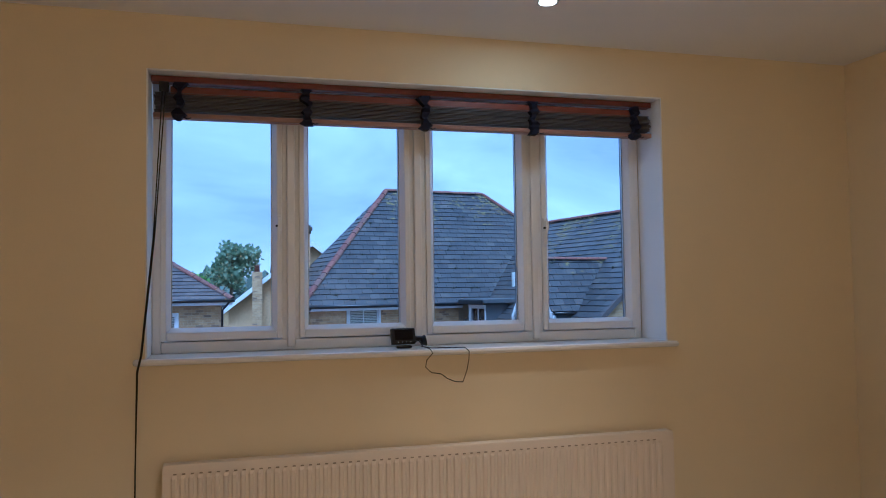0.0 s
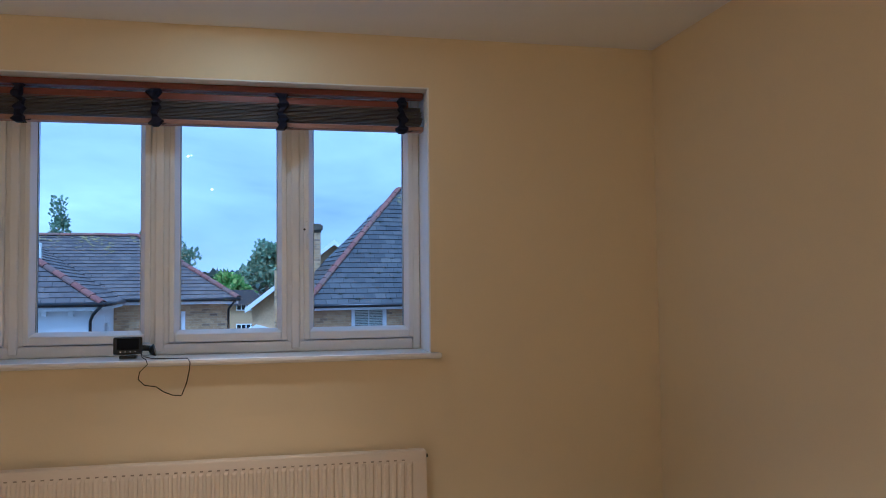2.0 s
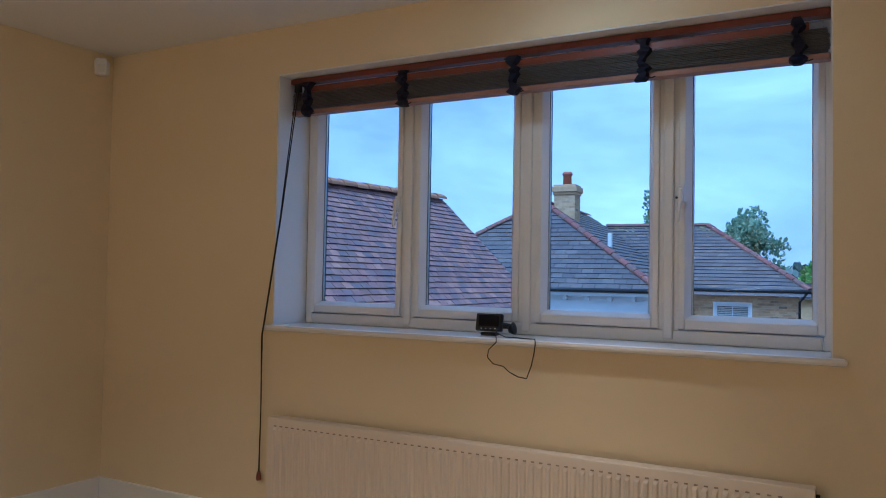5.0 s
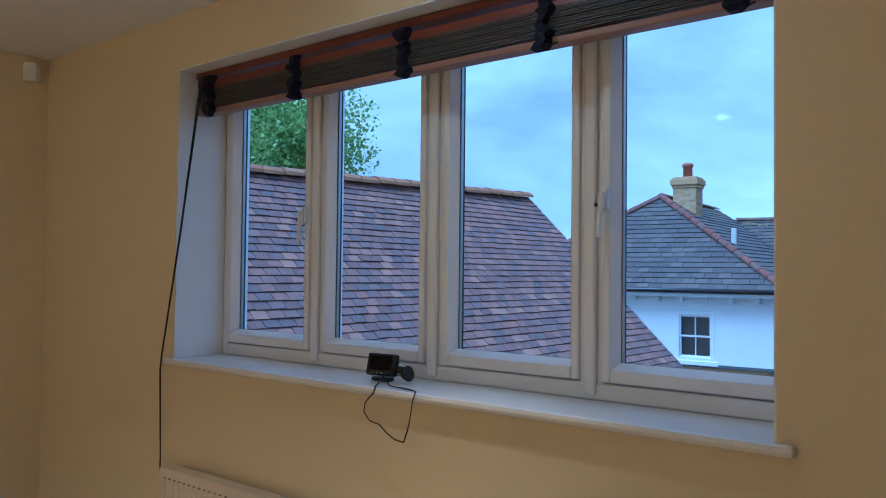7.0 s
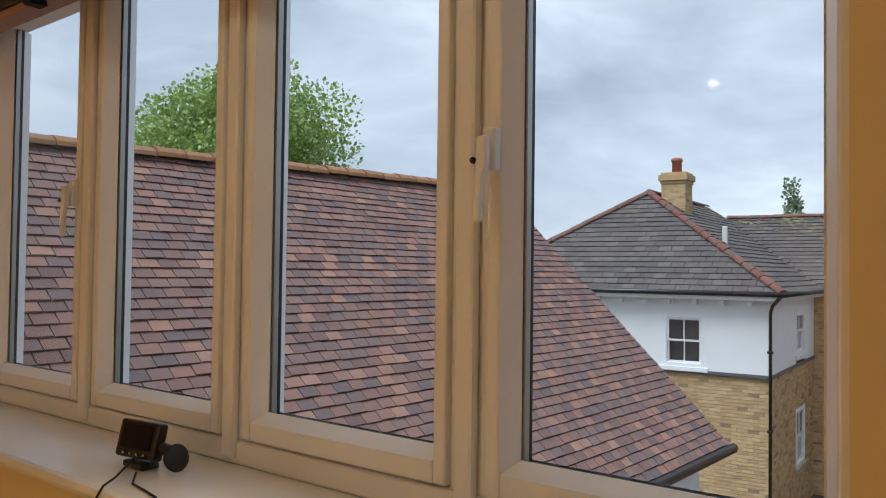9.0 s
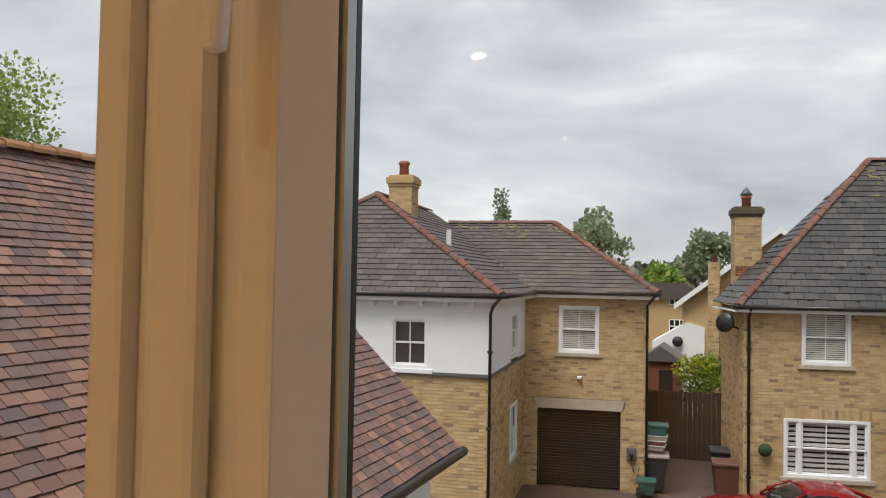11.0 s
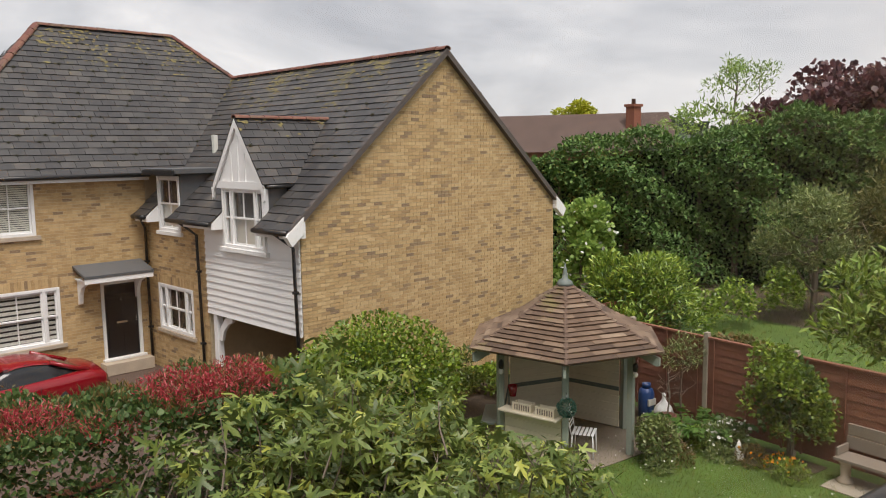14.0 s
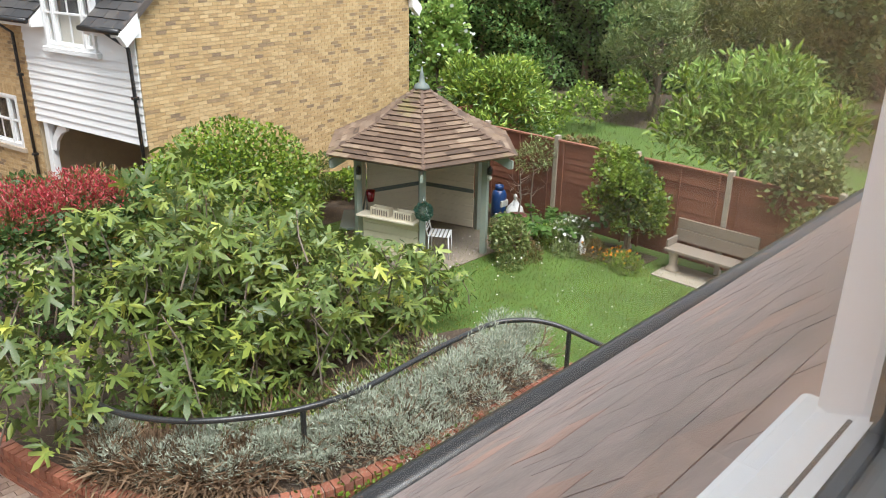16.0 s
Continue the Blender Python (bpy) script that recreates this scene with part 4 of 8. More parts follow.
# ---- houses ----
def sash_window(parent, name, m, w, h, cols=2, side=0.0, blind="none", sill=True, rows=2):
    """A white sliding sash set in a wall: x across, y into the wall, z up; the outside faces -y."""
    wd = thing(name, "", "", m)
    wd.parent = parent
    f = 0.075
    bm = bmesh.new()
    for lo, hi in (((0, -0.03, 0), (f, 0.1, h)), ((w - f, -0.03, 0), (w, 0.1, h)), ((f, -0.03, 0), (w - f, 0.1, f)), ((f, -0.03, h - f), (w - f, 0.1, h))):
        add_box(bm, lo, hi, 0.008)
    bays = [(f, w - f)]
    if side:
        bays = [(f, f + side), (f + side + f, w - f - side - f), (w - f - side, w - f)]
        for x in (f + side, w - f - side - f):
            add_box(bm, (x, -0.025, f), (x + f, 0.1, h - f), 0.006)
    part("window_frame", bm, M_WHITE, wd)
    for i, (a, b) in enumerate(bays):
        bm = bmesh.new()
        for z0, z1, y in ((f, h / 2 + 0.02, 0.03), (h / 2 - 0.02, h - f, 0.0)):
            s = 0.04
            for lo, hi in (((a, y, z0), (a + s, y + 0.035, z1)), ((b - s, y, z0), (b, y + 0.035, z1)), ((a + s, y, z0), (b - s, y + 0.035, z0 + s)), ((a + s, y, z1 - s), (b - s, y + 0.035, z1))):
                add_box(bm, lo, hi, 0.004)
            if (i == 1 or not side) and cols > 1:
                for c in range(1, cols):
                    x = a + (b - a) * c / cols
                    add_box(bm, (x - 0.012, y + 0.004, z0 + s), (x + 0.012, y + 0.03, z1 - s))
        part("sash", bm, M_WHITE, wd)
        box("pane", (a + 0.02, 0.045, f), (b - 0.02, 0.049, h - f), M_WINDOWGLASS, wd)
        if blind == "slats":
            bm = bmesh.new()
            z = f + 0.02
            while z < h - f:
                add_box(bm, (a, 0.075, z), (b, 0.083, z + 0.036), 0.0, None)
                z += 0.05
            part("blind", bm, M_BLINDW, wd, "white slatted blind")
        elif blind == "bands":
            bm = bmesh.new()
            z = f + 0.05
            while z < h - f - 0.05:
                add_box(bm, (a, 0.075, z), (b, 0.083, z + 0.075))
                z += 0.12
            part("blind", bm, M_BLINDW, wd, "banded roller blind")
        elif blind == "half":
            box("curtain", (a, 0.09, f), (b, 0.10, h * 0.48), M_BLINDW, wd)
    # A dark board close behind the pane stands in for the unlit room.
    box("room_shade_board", (0.02, 0.16, 0.02), (w - 0.02, 0.17, h - 0.02), M_ROOMSHADE, wd)
    if sill:
        box("window_sill", (-0.09, -0.07, -0.10), (w + 0.09, 0.09, 0.0), M_STONE if sill == "stone" else M_WHITE, wd, 0.01)
    return wd


def gutter(parent, p0, p1, r=0.055):
    return tube("gutter", [p0, p1], r, M_GUTTER, parent, 8)


def downpipe(parent, pts, r=0.036):
    pipe = tube("downpipe", pts, r, M_GUTTER, parent, 8)
    top, bot = Vector(pts[-2]), Vector(pts[-1])
    n = max(2, int((top - bot).length / 1.3))
    for k in range(n):
        p = top.lerp(bot, (k + 0.5) / n)
        box("pipe_clip", p - Vector((0.055, 0.055, 0.03)), p + Vector((0.055, 0.055, 0.03)), M_GUTTER, pipe, 0.01)


def ridge(parent, p0, p1, mat=None, r=0.11, step=0.32, name="ridge_tile", lift=0.0):
    """A row of half-round tiles along a ridge or a hip, each an object."""
    p0, p1 = Vector(p0), Vector(p1)
    d = p1 - p0
    n = max(1, int(d.length / step))
    L = d.length / n
    q = d.to_track_quat("X", "Z").to_matrix().to_4x4()
    bm = bmesh.new()
    k = 7
    rings = []
    for x, rr in ((0.0, r * 1.06), (L * 0.97, r * 0.96)):
        rings.append([bm.verts.new((x, rr * math.cos(math.pi * i / k), rr * 0.75 * math.sin(math.pi * i / k))) for i in range(k + 1)])
        rings.append([bm.verts.new((x, (rr - 0.02) * math.cos(math.pi * i / k), (rr - 0.02) * 0.75 * math.sin(math.pi * i / k))) for i in range(k + 1)])
    a, ai, b, bi = rings
    for i in range(k):
        bm.faces.new((a[i], b[i], b[i + 1], a[i + 1]))
        bm.faces.new((ai[i + 1], a[i + 1], a[i], ai[i])[::-1])
        bm.faces.new((b[i + 1], bi[i + 1], bi[i], b[i])[::-1])
    bmesh.ops.recalc_face_normals(bm, faces=bm.faces[:])
    me = bpy.data.meshes.new(name)
    bm.to_mesh(me)
    bm.free()
    me.materials.append(mat or M_HIP)
    rr = random.Random(int(abs(p0.x * 100) + abs(p1.z * 77)))
    for i in range(n):
        ob = new(name, me)
        ob.parent = parent
        ob.matrix_basis = Matrix.Translation(p0 + d * i / n + Vector((0, 0, lift + rr.uniform(-0.006, 0.006)))) @ q @ Matrix.Rotation(rr.uniform(-0.03, 0.03), 4, "X")


def roof(parent, pts, w=0.3, h=0.2, mat=None, holes=(), seed=1, thick=0.008, tilt=0.018, pick=None, gap=0.010, chip=0.006, jitter=0.02, under=None):
    """A roof slope through pts: the first two are its eave, the rest go round; pieces are laid from the eave up."""
    P = [Vector(p) for p in pts]
    U = (P[1] - P[0]).normalized()
    N = U.cross(P[2] - P[0]).normalized()
    if N.z < 0:
        N = -N
    V = N.cross(U)
    out = [((p - P[0]).dot(U), (p - P[0]).dot(V)) for p in P]
    hol = [[((Vector(q) - P[0]).dot(U), (Vector(q) - P[0]).dot(V)) for q in hh] for hh in holes]
    lay("slate" if mat is not M_CLAY else "roof_tile", P[0], U, V, [out] + hol, w, h, parent, mat or M_SLATE, under or M_UNDER, gap, thick, tilt, 0.5, jitter, seed, pick, False, chip=chip)
    if mat in (M_SLATE, M_SLATE2):
        lichen(parent, P[0], U, V, N, [out] + hol, seed, M_LICHEN)
    if mat is M_SLATE:
        moss(parent, P[0], U, V, N, [out] + hol, h, seed)


def moss(parent, O, U, V, N, rings, h, seed):
    """Small cushions of moss caught at the lower edges of the courses."""
    rnd = random.Random(seed + 500)
    ts = [p[1] for p in rings[0]]
    verts, faces, row = [], [], 1
    while row * h < max(ts) - 0.1:
        for a, b in spans(rings, row * h + 0.002):
            for _ in range(int((b - a) * rnd.uniform(0.3, 1.1))):
                c = O + U * rnd.uniform(a, b) + V * (row * h + rnd.uniform(-0.02, 0.0)) + N * 0.03
                r = rnd.uniform(0.02, 0.055)
                i = len(verts)
                verts += [c + U * r * 1.3, c + V * r, c - U * r * 1.3, c - V * r * 0.8, c + N * r * 0.8, c - N * r]
                faces += [(i + k, i + (k + 1) % 4, i + 4) for k in range(4)] + [(i + (k + 1) % 4, i + k, i + 5) for k in range(4)]
        row += 1
    if verts:
        ob = mesh_object("moss_cushions", verts, faces, M_MOSS, parent)
        ob["kind"] = "stuff"


def lichen(parent, O, U, V, N, rings, seed, mat, per=9.0):
    """Thin crusts of lichen on the upper courses of a slope, in loose drifts."""
    rnd = random.Random(seed + 900)
    top = max(p[1] for p in rings[0])
    verts, faces, t = [], [], top * 0.62
    while t < top - 0.05:
        for a, b in spans(rings, t):
            for _ in range(int((b - a) * per * ((t / top - 0.6) / 0.4) ** 1.6)):
                x = rnd.uniform(a, b)
                if math.sin(x * 1.9 + seed) + math.sin(x * 4.3 + t * 2.0) + rnd.uniform(-1.2, 1.2) < 0.1:
                    continue
                c = O + U * x + V * (t + rnd.uniform(-0.05, 0.05)) + N * 0.032
                w, h = rnd.uniform(0.02, 0.07), rnd.uniform(0.015, 0.05)
                i = len(verts)
                verts += [c + U * w * math.cos(k * 1.047) * rnd.uniform(0.6, 1.2) + V * h * math.sin(k * 1.047) * rnd.uniform(0.6, 1.2) for k in range(6)]
                faces.append(tuple(range(i, i + 6)))
        t += 0.07
    if verts:
        ob = mesh_object("lichen_crusts", verts, faces, mat, parent)
        ob["kind"] = "stuff"


def bricks(parent, origin, U, outline, holes=(), seed=1, pick=None, mat=None, mortar=None):
    lay("brick", origin, U, (0, 0, 1), [outline] + list(holes), 0.225, 0.075, parent, mat or M_BRICK, mortar or M_MORTAR, 0.010, 0.007, 0.0, 0.5, 0.0, seed, pick, chip=0.003)


def chimney(parent, at, w, d, z0, z1, pot=0.45, capped=False):
    c = thing("chimney", "", "", Matrix.Translation(at))
    c.parent = parent
    for o, U, ln in (((-w / 2, -d / 2, z0), (1, 0, 0), w), ((w / 2, -d / 2, z0), (0, 1, 0), d), ((-w / 2, d / 2, z0), (0, -1, 0), d)):
        lay("brick", o, U, (0, 0, 1), [rect(0, 0, ln, z1 - z0 - 0.3)], 0.225, 0.075, c, M_BRICK, M_MORTAR, 0.010, 0.007, seed=int(z1 * 10))
    bm = bmesh.new()
    add_box(bm, (-w / 2 - 0.03, -d / 2 - 0.03, z1 - 0.3), (w / 2 + 0.03, d / 2 + 0.03, z1 - 0.22), 0.008)
    add_box(bm, (-w / 2 - 0.07, -d / 2 - 0.07, z1 - 0.22), (w / 2 + 0.07, d / 2 + 0.07, z1 - 0.06), 0.01)
    add_box(bm, (-w / 2 - 0.02, -d / 2 - 0.02, z1 - 0.06), (w / 2 + 0.02, d / 2 + 0.02, z1), 0.01)
    part("chimney_cap", bm, M_SOOTBRICK if capped else M_BRICK, c, "corbelled weathered brick cap")
    if capped:
        lay("red_band_brick", (-w / 2 - 0.004, -d / 2 - 0.004, z0 + 0.72), (1, 0, 0), (0, 0, 1), [rect(0, 0, w, 0.30)], 0.225, 0.075, c, M_REDBRICK, None, 0.010, 0.010, seed=4)
        lathe("cowl", [(0.19, z1 + pot), (0.10, z1 + pot + 0.13), (0.005, z1 + pot + 0.24)], M_LEAD, c, None, 4, "pointed grey lead cowl")
    lathe("chimney_pot", [(0.13, z1), (0.12, z1 + pot * 0.7), (0.15, z1 + pot * 0.75), (0.15, z1 + pot * 0.9), (0.11, z1 + pot), (0.08, z1 + pot)], M_POT, c, None, 16, "red clay pot")
    return c


# house opposite, with the long gabled wing
HR = thing("house", "buff brick house with slate roof and a long gabled wing", "house", Matrix.Rotation(radians(8.8), 4, "Z"))
FV, UW, VG = 19.76, 10.89, 12.9
ez, apz, AV, A0, A1 = 0.80, 4.80, 23.26, 9.72, 13.60
FB = -4.05
UL = 5.80
hw1 = (7.10, -0.58, 8.20, 0.74)
hw2 = (6.70, -3.24, 8.62, -1.86)
hdoor = (9.59, FB + 0.14, 10.60, -1.88)
bricks(HR, (UL, FV, FB - 0.2), (1, 0, 0), rect(0, 0, UW - UL, 0.75 - FB + 0.2), [rect(a - UL, b - FB + 0.2, c - UL, d - FB + 0.2) for a, b, c, d in (hw1, hw2, hdoor)], 3)
bricks(HR, (UL, FV + 3.2, FB - 0.2), (0, -1, 0), rect(0, 0, 3.2, 0.75 - FB + 0.2), (), 4)
box("wall_core", (UL + 0.02, FV + 0.18, FB - 0.3), (17.6, FV + 3.2, 0.72), M_MORTAR, HR)
box("wall_core", (A0, FV + 3.2, FB - 0.3), (17.6, FV + 7.2, 0.72), M_MORTAR, HR)
sash_window(HR, "window", Matrix.Translation((hw1[0], FV - 0.0, hw1[1])), hw1[2] - hw1[0], hw1[3] - hw1[1], 2, 0, "slats", "stone")
sash_window(HR, "window", Matrix.Translation((hw2[0], FV - 0.0, hw2[1])), hw2[2] - hw2[0], hw2[3] - hw2[1], 2, 0.25, "bands", "stone")
lay("soldier_brick", (hw2[0] - 0.05, FV - 0.004, hw2[3]), (1, 0, 0), (0, 0, 1), [rect(0, 0, 2.01, 0.24)], 0.075, 0.24, HR, M_BRICK, None, 0.010, 0.012, bond=0, seed=5)
door = thing("door", "", "", Matrix.Translation((hdoor[0], FV, hdoor[1])))
door.parent = HR
dw, dh = hdoor[2] - hdoor[0], hdoor[3] - hdoor[1]
bm = bmesh.new()
add_box(bm, (0, -0.03, 0), (0.08, 0.1, dh), 0.006)
add_box(bm, (dw - 0.08, -0.03, 0), (dw, 0.1, dh), 0.006)
add_box(bm, (0.08, -0.03, dh - 0.08), (dw - 0.08, 0.1, dh), 0.006)
add_box(bm, (-0.05, -0.12, 0), (dw + 0.05, 0.1, 0.06), 0.01)
part("door_frame", bm, M_WHITE, door)
box("doorstep", (-0.12, -0.38, -0.3), (dw + 0.12, 0.0, -0.005), M_STONE, door, 0.012, "worn stone step")
leaf_door = box("door_leaf", (0.08, 0.03, 0.06), (dw - 0.08, 0.08, dh - 0.08), M_BLACKDOOR, door, 0.004, "black painted door leaf")
for zz0, zz1 in ((0.2, 0.85), (1.0, 1.55)):
    for xx in (0.16, dw / 2 + 0.03):
        box("door_panel", (xx, 0.018, zz0), (xx + dw / 2 - 0.2, 0.03, zz1), M_BLACKDOOR, leaf_door, 0.008)
for k in range(3):
    xx = 0.17 + k * (dw - 0.34) / 3
    box("door_light", (xx, 0.024, 1.68), (xx + (dw - 0.34) / 3 - 0.04, 0.03, 1.88), M_CARGLASS, leaf_door)
box("letterbox", (dw / 2 - 0.14, 0.015, 0.92), (dw / 2 + 0.14, 0.03, 0.98), M_CHROME, leaf_door, 0.004, "chrome letterbox")
tube("door_handle", [(dw - 0.15, 0.03, 1.05), (dw - 0.15, -0.02, 1.05), (dw - 0.15, -0.02, 0.95), (dw - 0.15, 0.03, 0.95)], 0.01, M_CHROME, leaf_door, 8, "chrome handle")
nb = bpy.data.curves.new("door_number", "FONT")
nb.body, nb.size, nb.extrude = "2", 0.11, 0.004
nb.materials.append(M_CHROME)
nbo = new("door_number", nb)
nbo.parent = leaf_door
nbo.matrix_basis = Matrix.Translation((dw / 2 - 0.03, 0.027, 1.52)) @ Matrix.Rotation(radians(90), 4, "X")
canopy = thing("door_canopy", "", "", Matrix.Translation((8.96, FV, -1.62)))
canopy.parent = HR
mesh_object("canopy_roof", [(0, 0, 0.24), (1.7, 0, 0.24), (1.7, -0.75, 0.03), (0, -0.75, 0.03), (0, 0, 0.17), (1.7, 0, 0.17), (1.7, -0.75, -0.04), (0, -0.75, -0.04)], [(0, 1, 2, 3)[::-1], (4, 5, 6, 7), (3, 2, 6, 7), (0, 3, 7, 4), (1, 5, 6, 2)], M_LEAD, canopy)
box("canopy_fascia", (0.0, -0.74, -0.16), (1.69, -0.70, -0.04), M_WHITE, canopy, 0.006)
box("canopy_soffit", (0.04, -0.70, -0.12), (1.66, 0.0, -0.08), M_WHITE, canopy)
for bx in (0.08, 1.5):
    prism("canopy_bracket", [(0, 0), (-0.5, 0), (-0.46, -0.1), (-0.28, -0.18), (-0.16, -0.36), (-0.1, -0.6), (0, -0.62)], 0.09, M_WHITE, canopy, Matrix.Translation((bx, 0, -0.12)) @ Matrix.Rotation(radians(90), 4, "Z") @ Matrix.Diagonal((1, -1, 1, 1)), 0.008)
# main roof
e0, e1 = (UL - 0.2, FV - 0.3, ez), (17.9, FV - 0.3, ez)
roof(HR, [e0, e1, (A1, AV, apz), (A0, AV, apz)], 0.34, 0.22, M_SLATE, seed=11)
roof(HR, [(UL - 0.2, FV + 3.5, ez), e0, (A0, AV, apz)], 0.34, 0.22, M_SLATE, seed=12)
roof(HR, [e1, (17.9, FV + 7.3, ez), (A1, AV, apz)], 0.34, 0.22, M_SLATE, seed=13)
roof(HR, [(17.9, FV + 7.3, ez), (A0, FV + 7.3, ez), (A0, AV, apz), (A1, AV, apz)], 0.34, 0.22, M_SLATE, seed=14)
roof(HR, [(A0, FV + 7.3, ez), (UL - 0.2, FV + 3.5, ez), (A0, AV, apz)], 0.34, 0.22, M_SLATE, seed=15)
ridge(HR, (A0, AV, apz), (A1, AV, apz), M_HIP)
ridge(HR, e0, (A0, AV, apz), M_HIP)
ridge(HR, e1, (A1, AV, apz), M_HIP)
box("fascia", (UL - 0.25, FV - 0.27, ez - 0.16), (UW, FV - 0.24, ez - 0.01), M_WHITE, HR)
box("soffit", (UL - 0.25, FV - 0.24, ez - 0.16), (UW, FV + 0.02, ez - 0.13), M_WHITE, HR)
box("soffit", (UL - 0.25, FV + 0.02, ez - 0.16), (UL + 0.02, FV + 3.4, ez - 0.13), M_WHITE, HR)
gutter(HR, (UL - 0.32, FV - 0.33, ez - 0.03), (UW + 0.0, FV - 0.33, ez - 0.03))
downpipe(HR, [(5.90, FV - 0.33, ez - 0.05), (5.90, FV - 0.07, ez - 0.28), (5.90, FV - 0.06, FB)])
chimney(HR, (6.52, 23.4, 0), 0.70, 0.66, 0.8, 3.50, 0.34, True)
lathe("satellite_dish", [(0.02, 0.055), (0.12, 0.045), (0.22, 0.01), (0.25, -0.015), (0.235, -0.01), (0.12, 0.03), (0.02, 0.035)], M_BLACKP, HR, Matrix.Translation((5.45, FV + 0.6, 0.35)) @ Matrix.Rotation(radians(80), 4, "X") @ Matrix.Rotation(radians(-35), 4, "Y"), 20, "dark satellite dish")
tube("dish_arm", [(5.80, FV + 0.6, 0.2), (5.5, FV + 0.65, 0.3)], 0.025, M_BLACKP, HR)
# wing walls
WEZ, WRZ, UM = -0.25, 3.55, 14.96
tan_w = (WRZ - WEZ) / (UM - 10.55)
wz = lambda u: WRZ - abs(u - UM) * tan_w
gl, gr = UW, 19.06
bricks(HR, (gl, VG, GZ - 0.1), (1, 0, 0), [(0, 0), (gr - gl, 0), (gr - gl, wz(gr) - GZ + 0.1), (UM - gl, WRZ - GZ + 0.07), (0, wz(gl) - GZ + 0.1)], (), 21, (1.2, 2.2, 5.4, 3.75))
mesh_object("wall_core", [(gl + 0.03, VG + 0.15, GZ - 0.2), (gr, VG + 0.15, GZ - 0.2), (gr, VG + 0.15, wz(gr) - 0.05), (UM, VG + 0.15, WRZ - 0.08), (gl + 0.03, VG + 0.15, wz(gl) - 0.05)], [(0, 1, 2, 3, 4)], M_MORTAR, HR)
box("wall_core", (gr - 0.2, VG + 0.02, GZ - 0.2), (gr, FV + 1, wz(gr) - 0.1), M_MORTAR, HR)
bw = (17.44, -3.15, 19.25, -1.98)
dwn = (17.87, -0.62, 19.01, 0.75)
V1 = 16.72
bricks(HR, (UW, FV, FB - 0.2), (0, -1, 0), rect(0, 0, FV - V1, 0.0 - FB + 0.2), [rect(FV - b[2], b[1] - FB + 0.2, FV - b[0], b[3] - FB + 0.2) for b in (bw, dwn)], 22)
TURN = Matrix.Rotation(radians(-90), 4, "Z")
sash_window(HR, "window", Matrix.Translation((UW, bw[2], bw[1])) @ TURN, bw[2] - bw[0], bw[3] - bw[1], 2, 0.28, "none", "stone")
sash_window(HR, "window", Matrix.Translation((UW, dwn[2], dwn[1])) @ TURN, dwn[2] - dwn[0], dwn[3] - dwn[1], 2, 0.0, "half", True)
lay("soldier_brick", (UW - 0.004, bw[2] + 0.05, bw[3]), (0, -1, 0), (0, 0, 1), [rect(0, 0, 1.9, 0.22)], 0.075, 0.22, HR, M_BRICK, None, 0.010, 0.012, bond=0, seed=6)
box("wall_core", (UW + 0.16, V1, FB - 0.3), (UW + 0.5, FV + 0.2, -0.1), M_MORTAR, HR)
# weatherboards
bwin = (14.06, -0.78, 15.76, 0.55)
zz = -2.42
nb_ = 14
bh = (-0.28 + 2.42) / nb_
for k in range(nb_ + 1):
    z = zz + k * bh
    segs = [(VG + 0.02, V1)]
    if z + bh > bwin[1] + 0.03:
        segs = [(VG + 0.02, bwin[0]), (bwin[2], V1)]
    for a, b in segs:
        mesh_object("weatherboard", [(UW - 0.035, a, z), (UW - 0.035, b, z), (UW - 0.008, b, z + bh), (UW - 0.008, a, z + bh), (UW, a, z), (UW, b, z), (UW, b, z + bh), (UW, a, z + bh)],
                    [(0, 1, 2, 3)[::-1], (0, 1, 5, 4), (0, 3, 7, 4)[::-1], (1, 2, 6, 5)], M_WHITE, HR)
box("wall_core", (UW + 0.005, VG + 0.16, -2.40), (UW + 0.12, bwin[0], -0.2), M_WHITE, HR)
box("wall_core", (UW + 0.005, bwin[2], -2.40), (UW + 0.12, V1, -0.2), M_WHITE, HR)
box("wall_core", (UW + 0.005, bwin[0], -2.40), (UW + 0.12, bwin[2], bwin[1]), M_WHITE, HR)
# Carport ceiling and back carry the carport's shade as a near-black colour.
box("carport_ceiling", (UW + 0.12, VG + 0.2, -2.45), (gr - 0.3, V1 + 0.1, -2.38), M_ROOMSHADE, HR)
box("carport_back", (UW + 4.0, VG + 0.2, GZ), (UW + 4.1, V1 + 0.2, -2.45), M_ROOMSHADE, HR)
box("carport_side", (UW + 0.02, V1 - 0.02, GZ), (UW + 4, V1 + 0.18, -2.45), M_MORTAR, HR)
box("carport_post", (UW - 0.0, V1 - 0.35, GZ), (UW + 0.16, V1 - 0.19, -2.42), M_WHITE, HR, 0.01)
prism("carport_brace", [(0, 0), (0.12, 0), (0.2, 0.22), (0.42, 0.42), (0.62, 0.5), (0.62, 0.62), (0.3, 0.56), (0.06, 0.3)], 0.08, M_WHITE, HR, Matrix.Translation((UW + 0.04, V1 - 0.35, -3.04)) @ Matrix.Rotation(radians(-90), 4, "Z"), 0.01)
sash_window(HR, "window", Matrix.Translation((UW - 0.05, bwin[2], bwin[1])) @ TURN, bwin[2] - bwin[0], bwin[3] - bwin[1], 2, 0.25, "half", True)
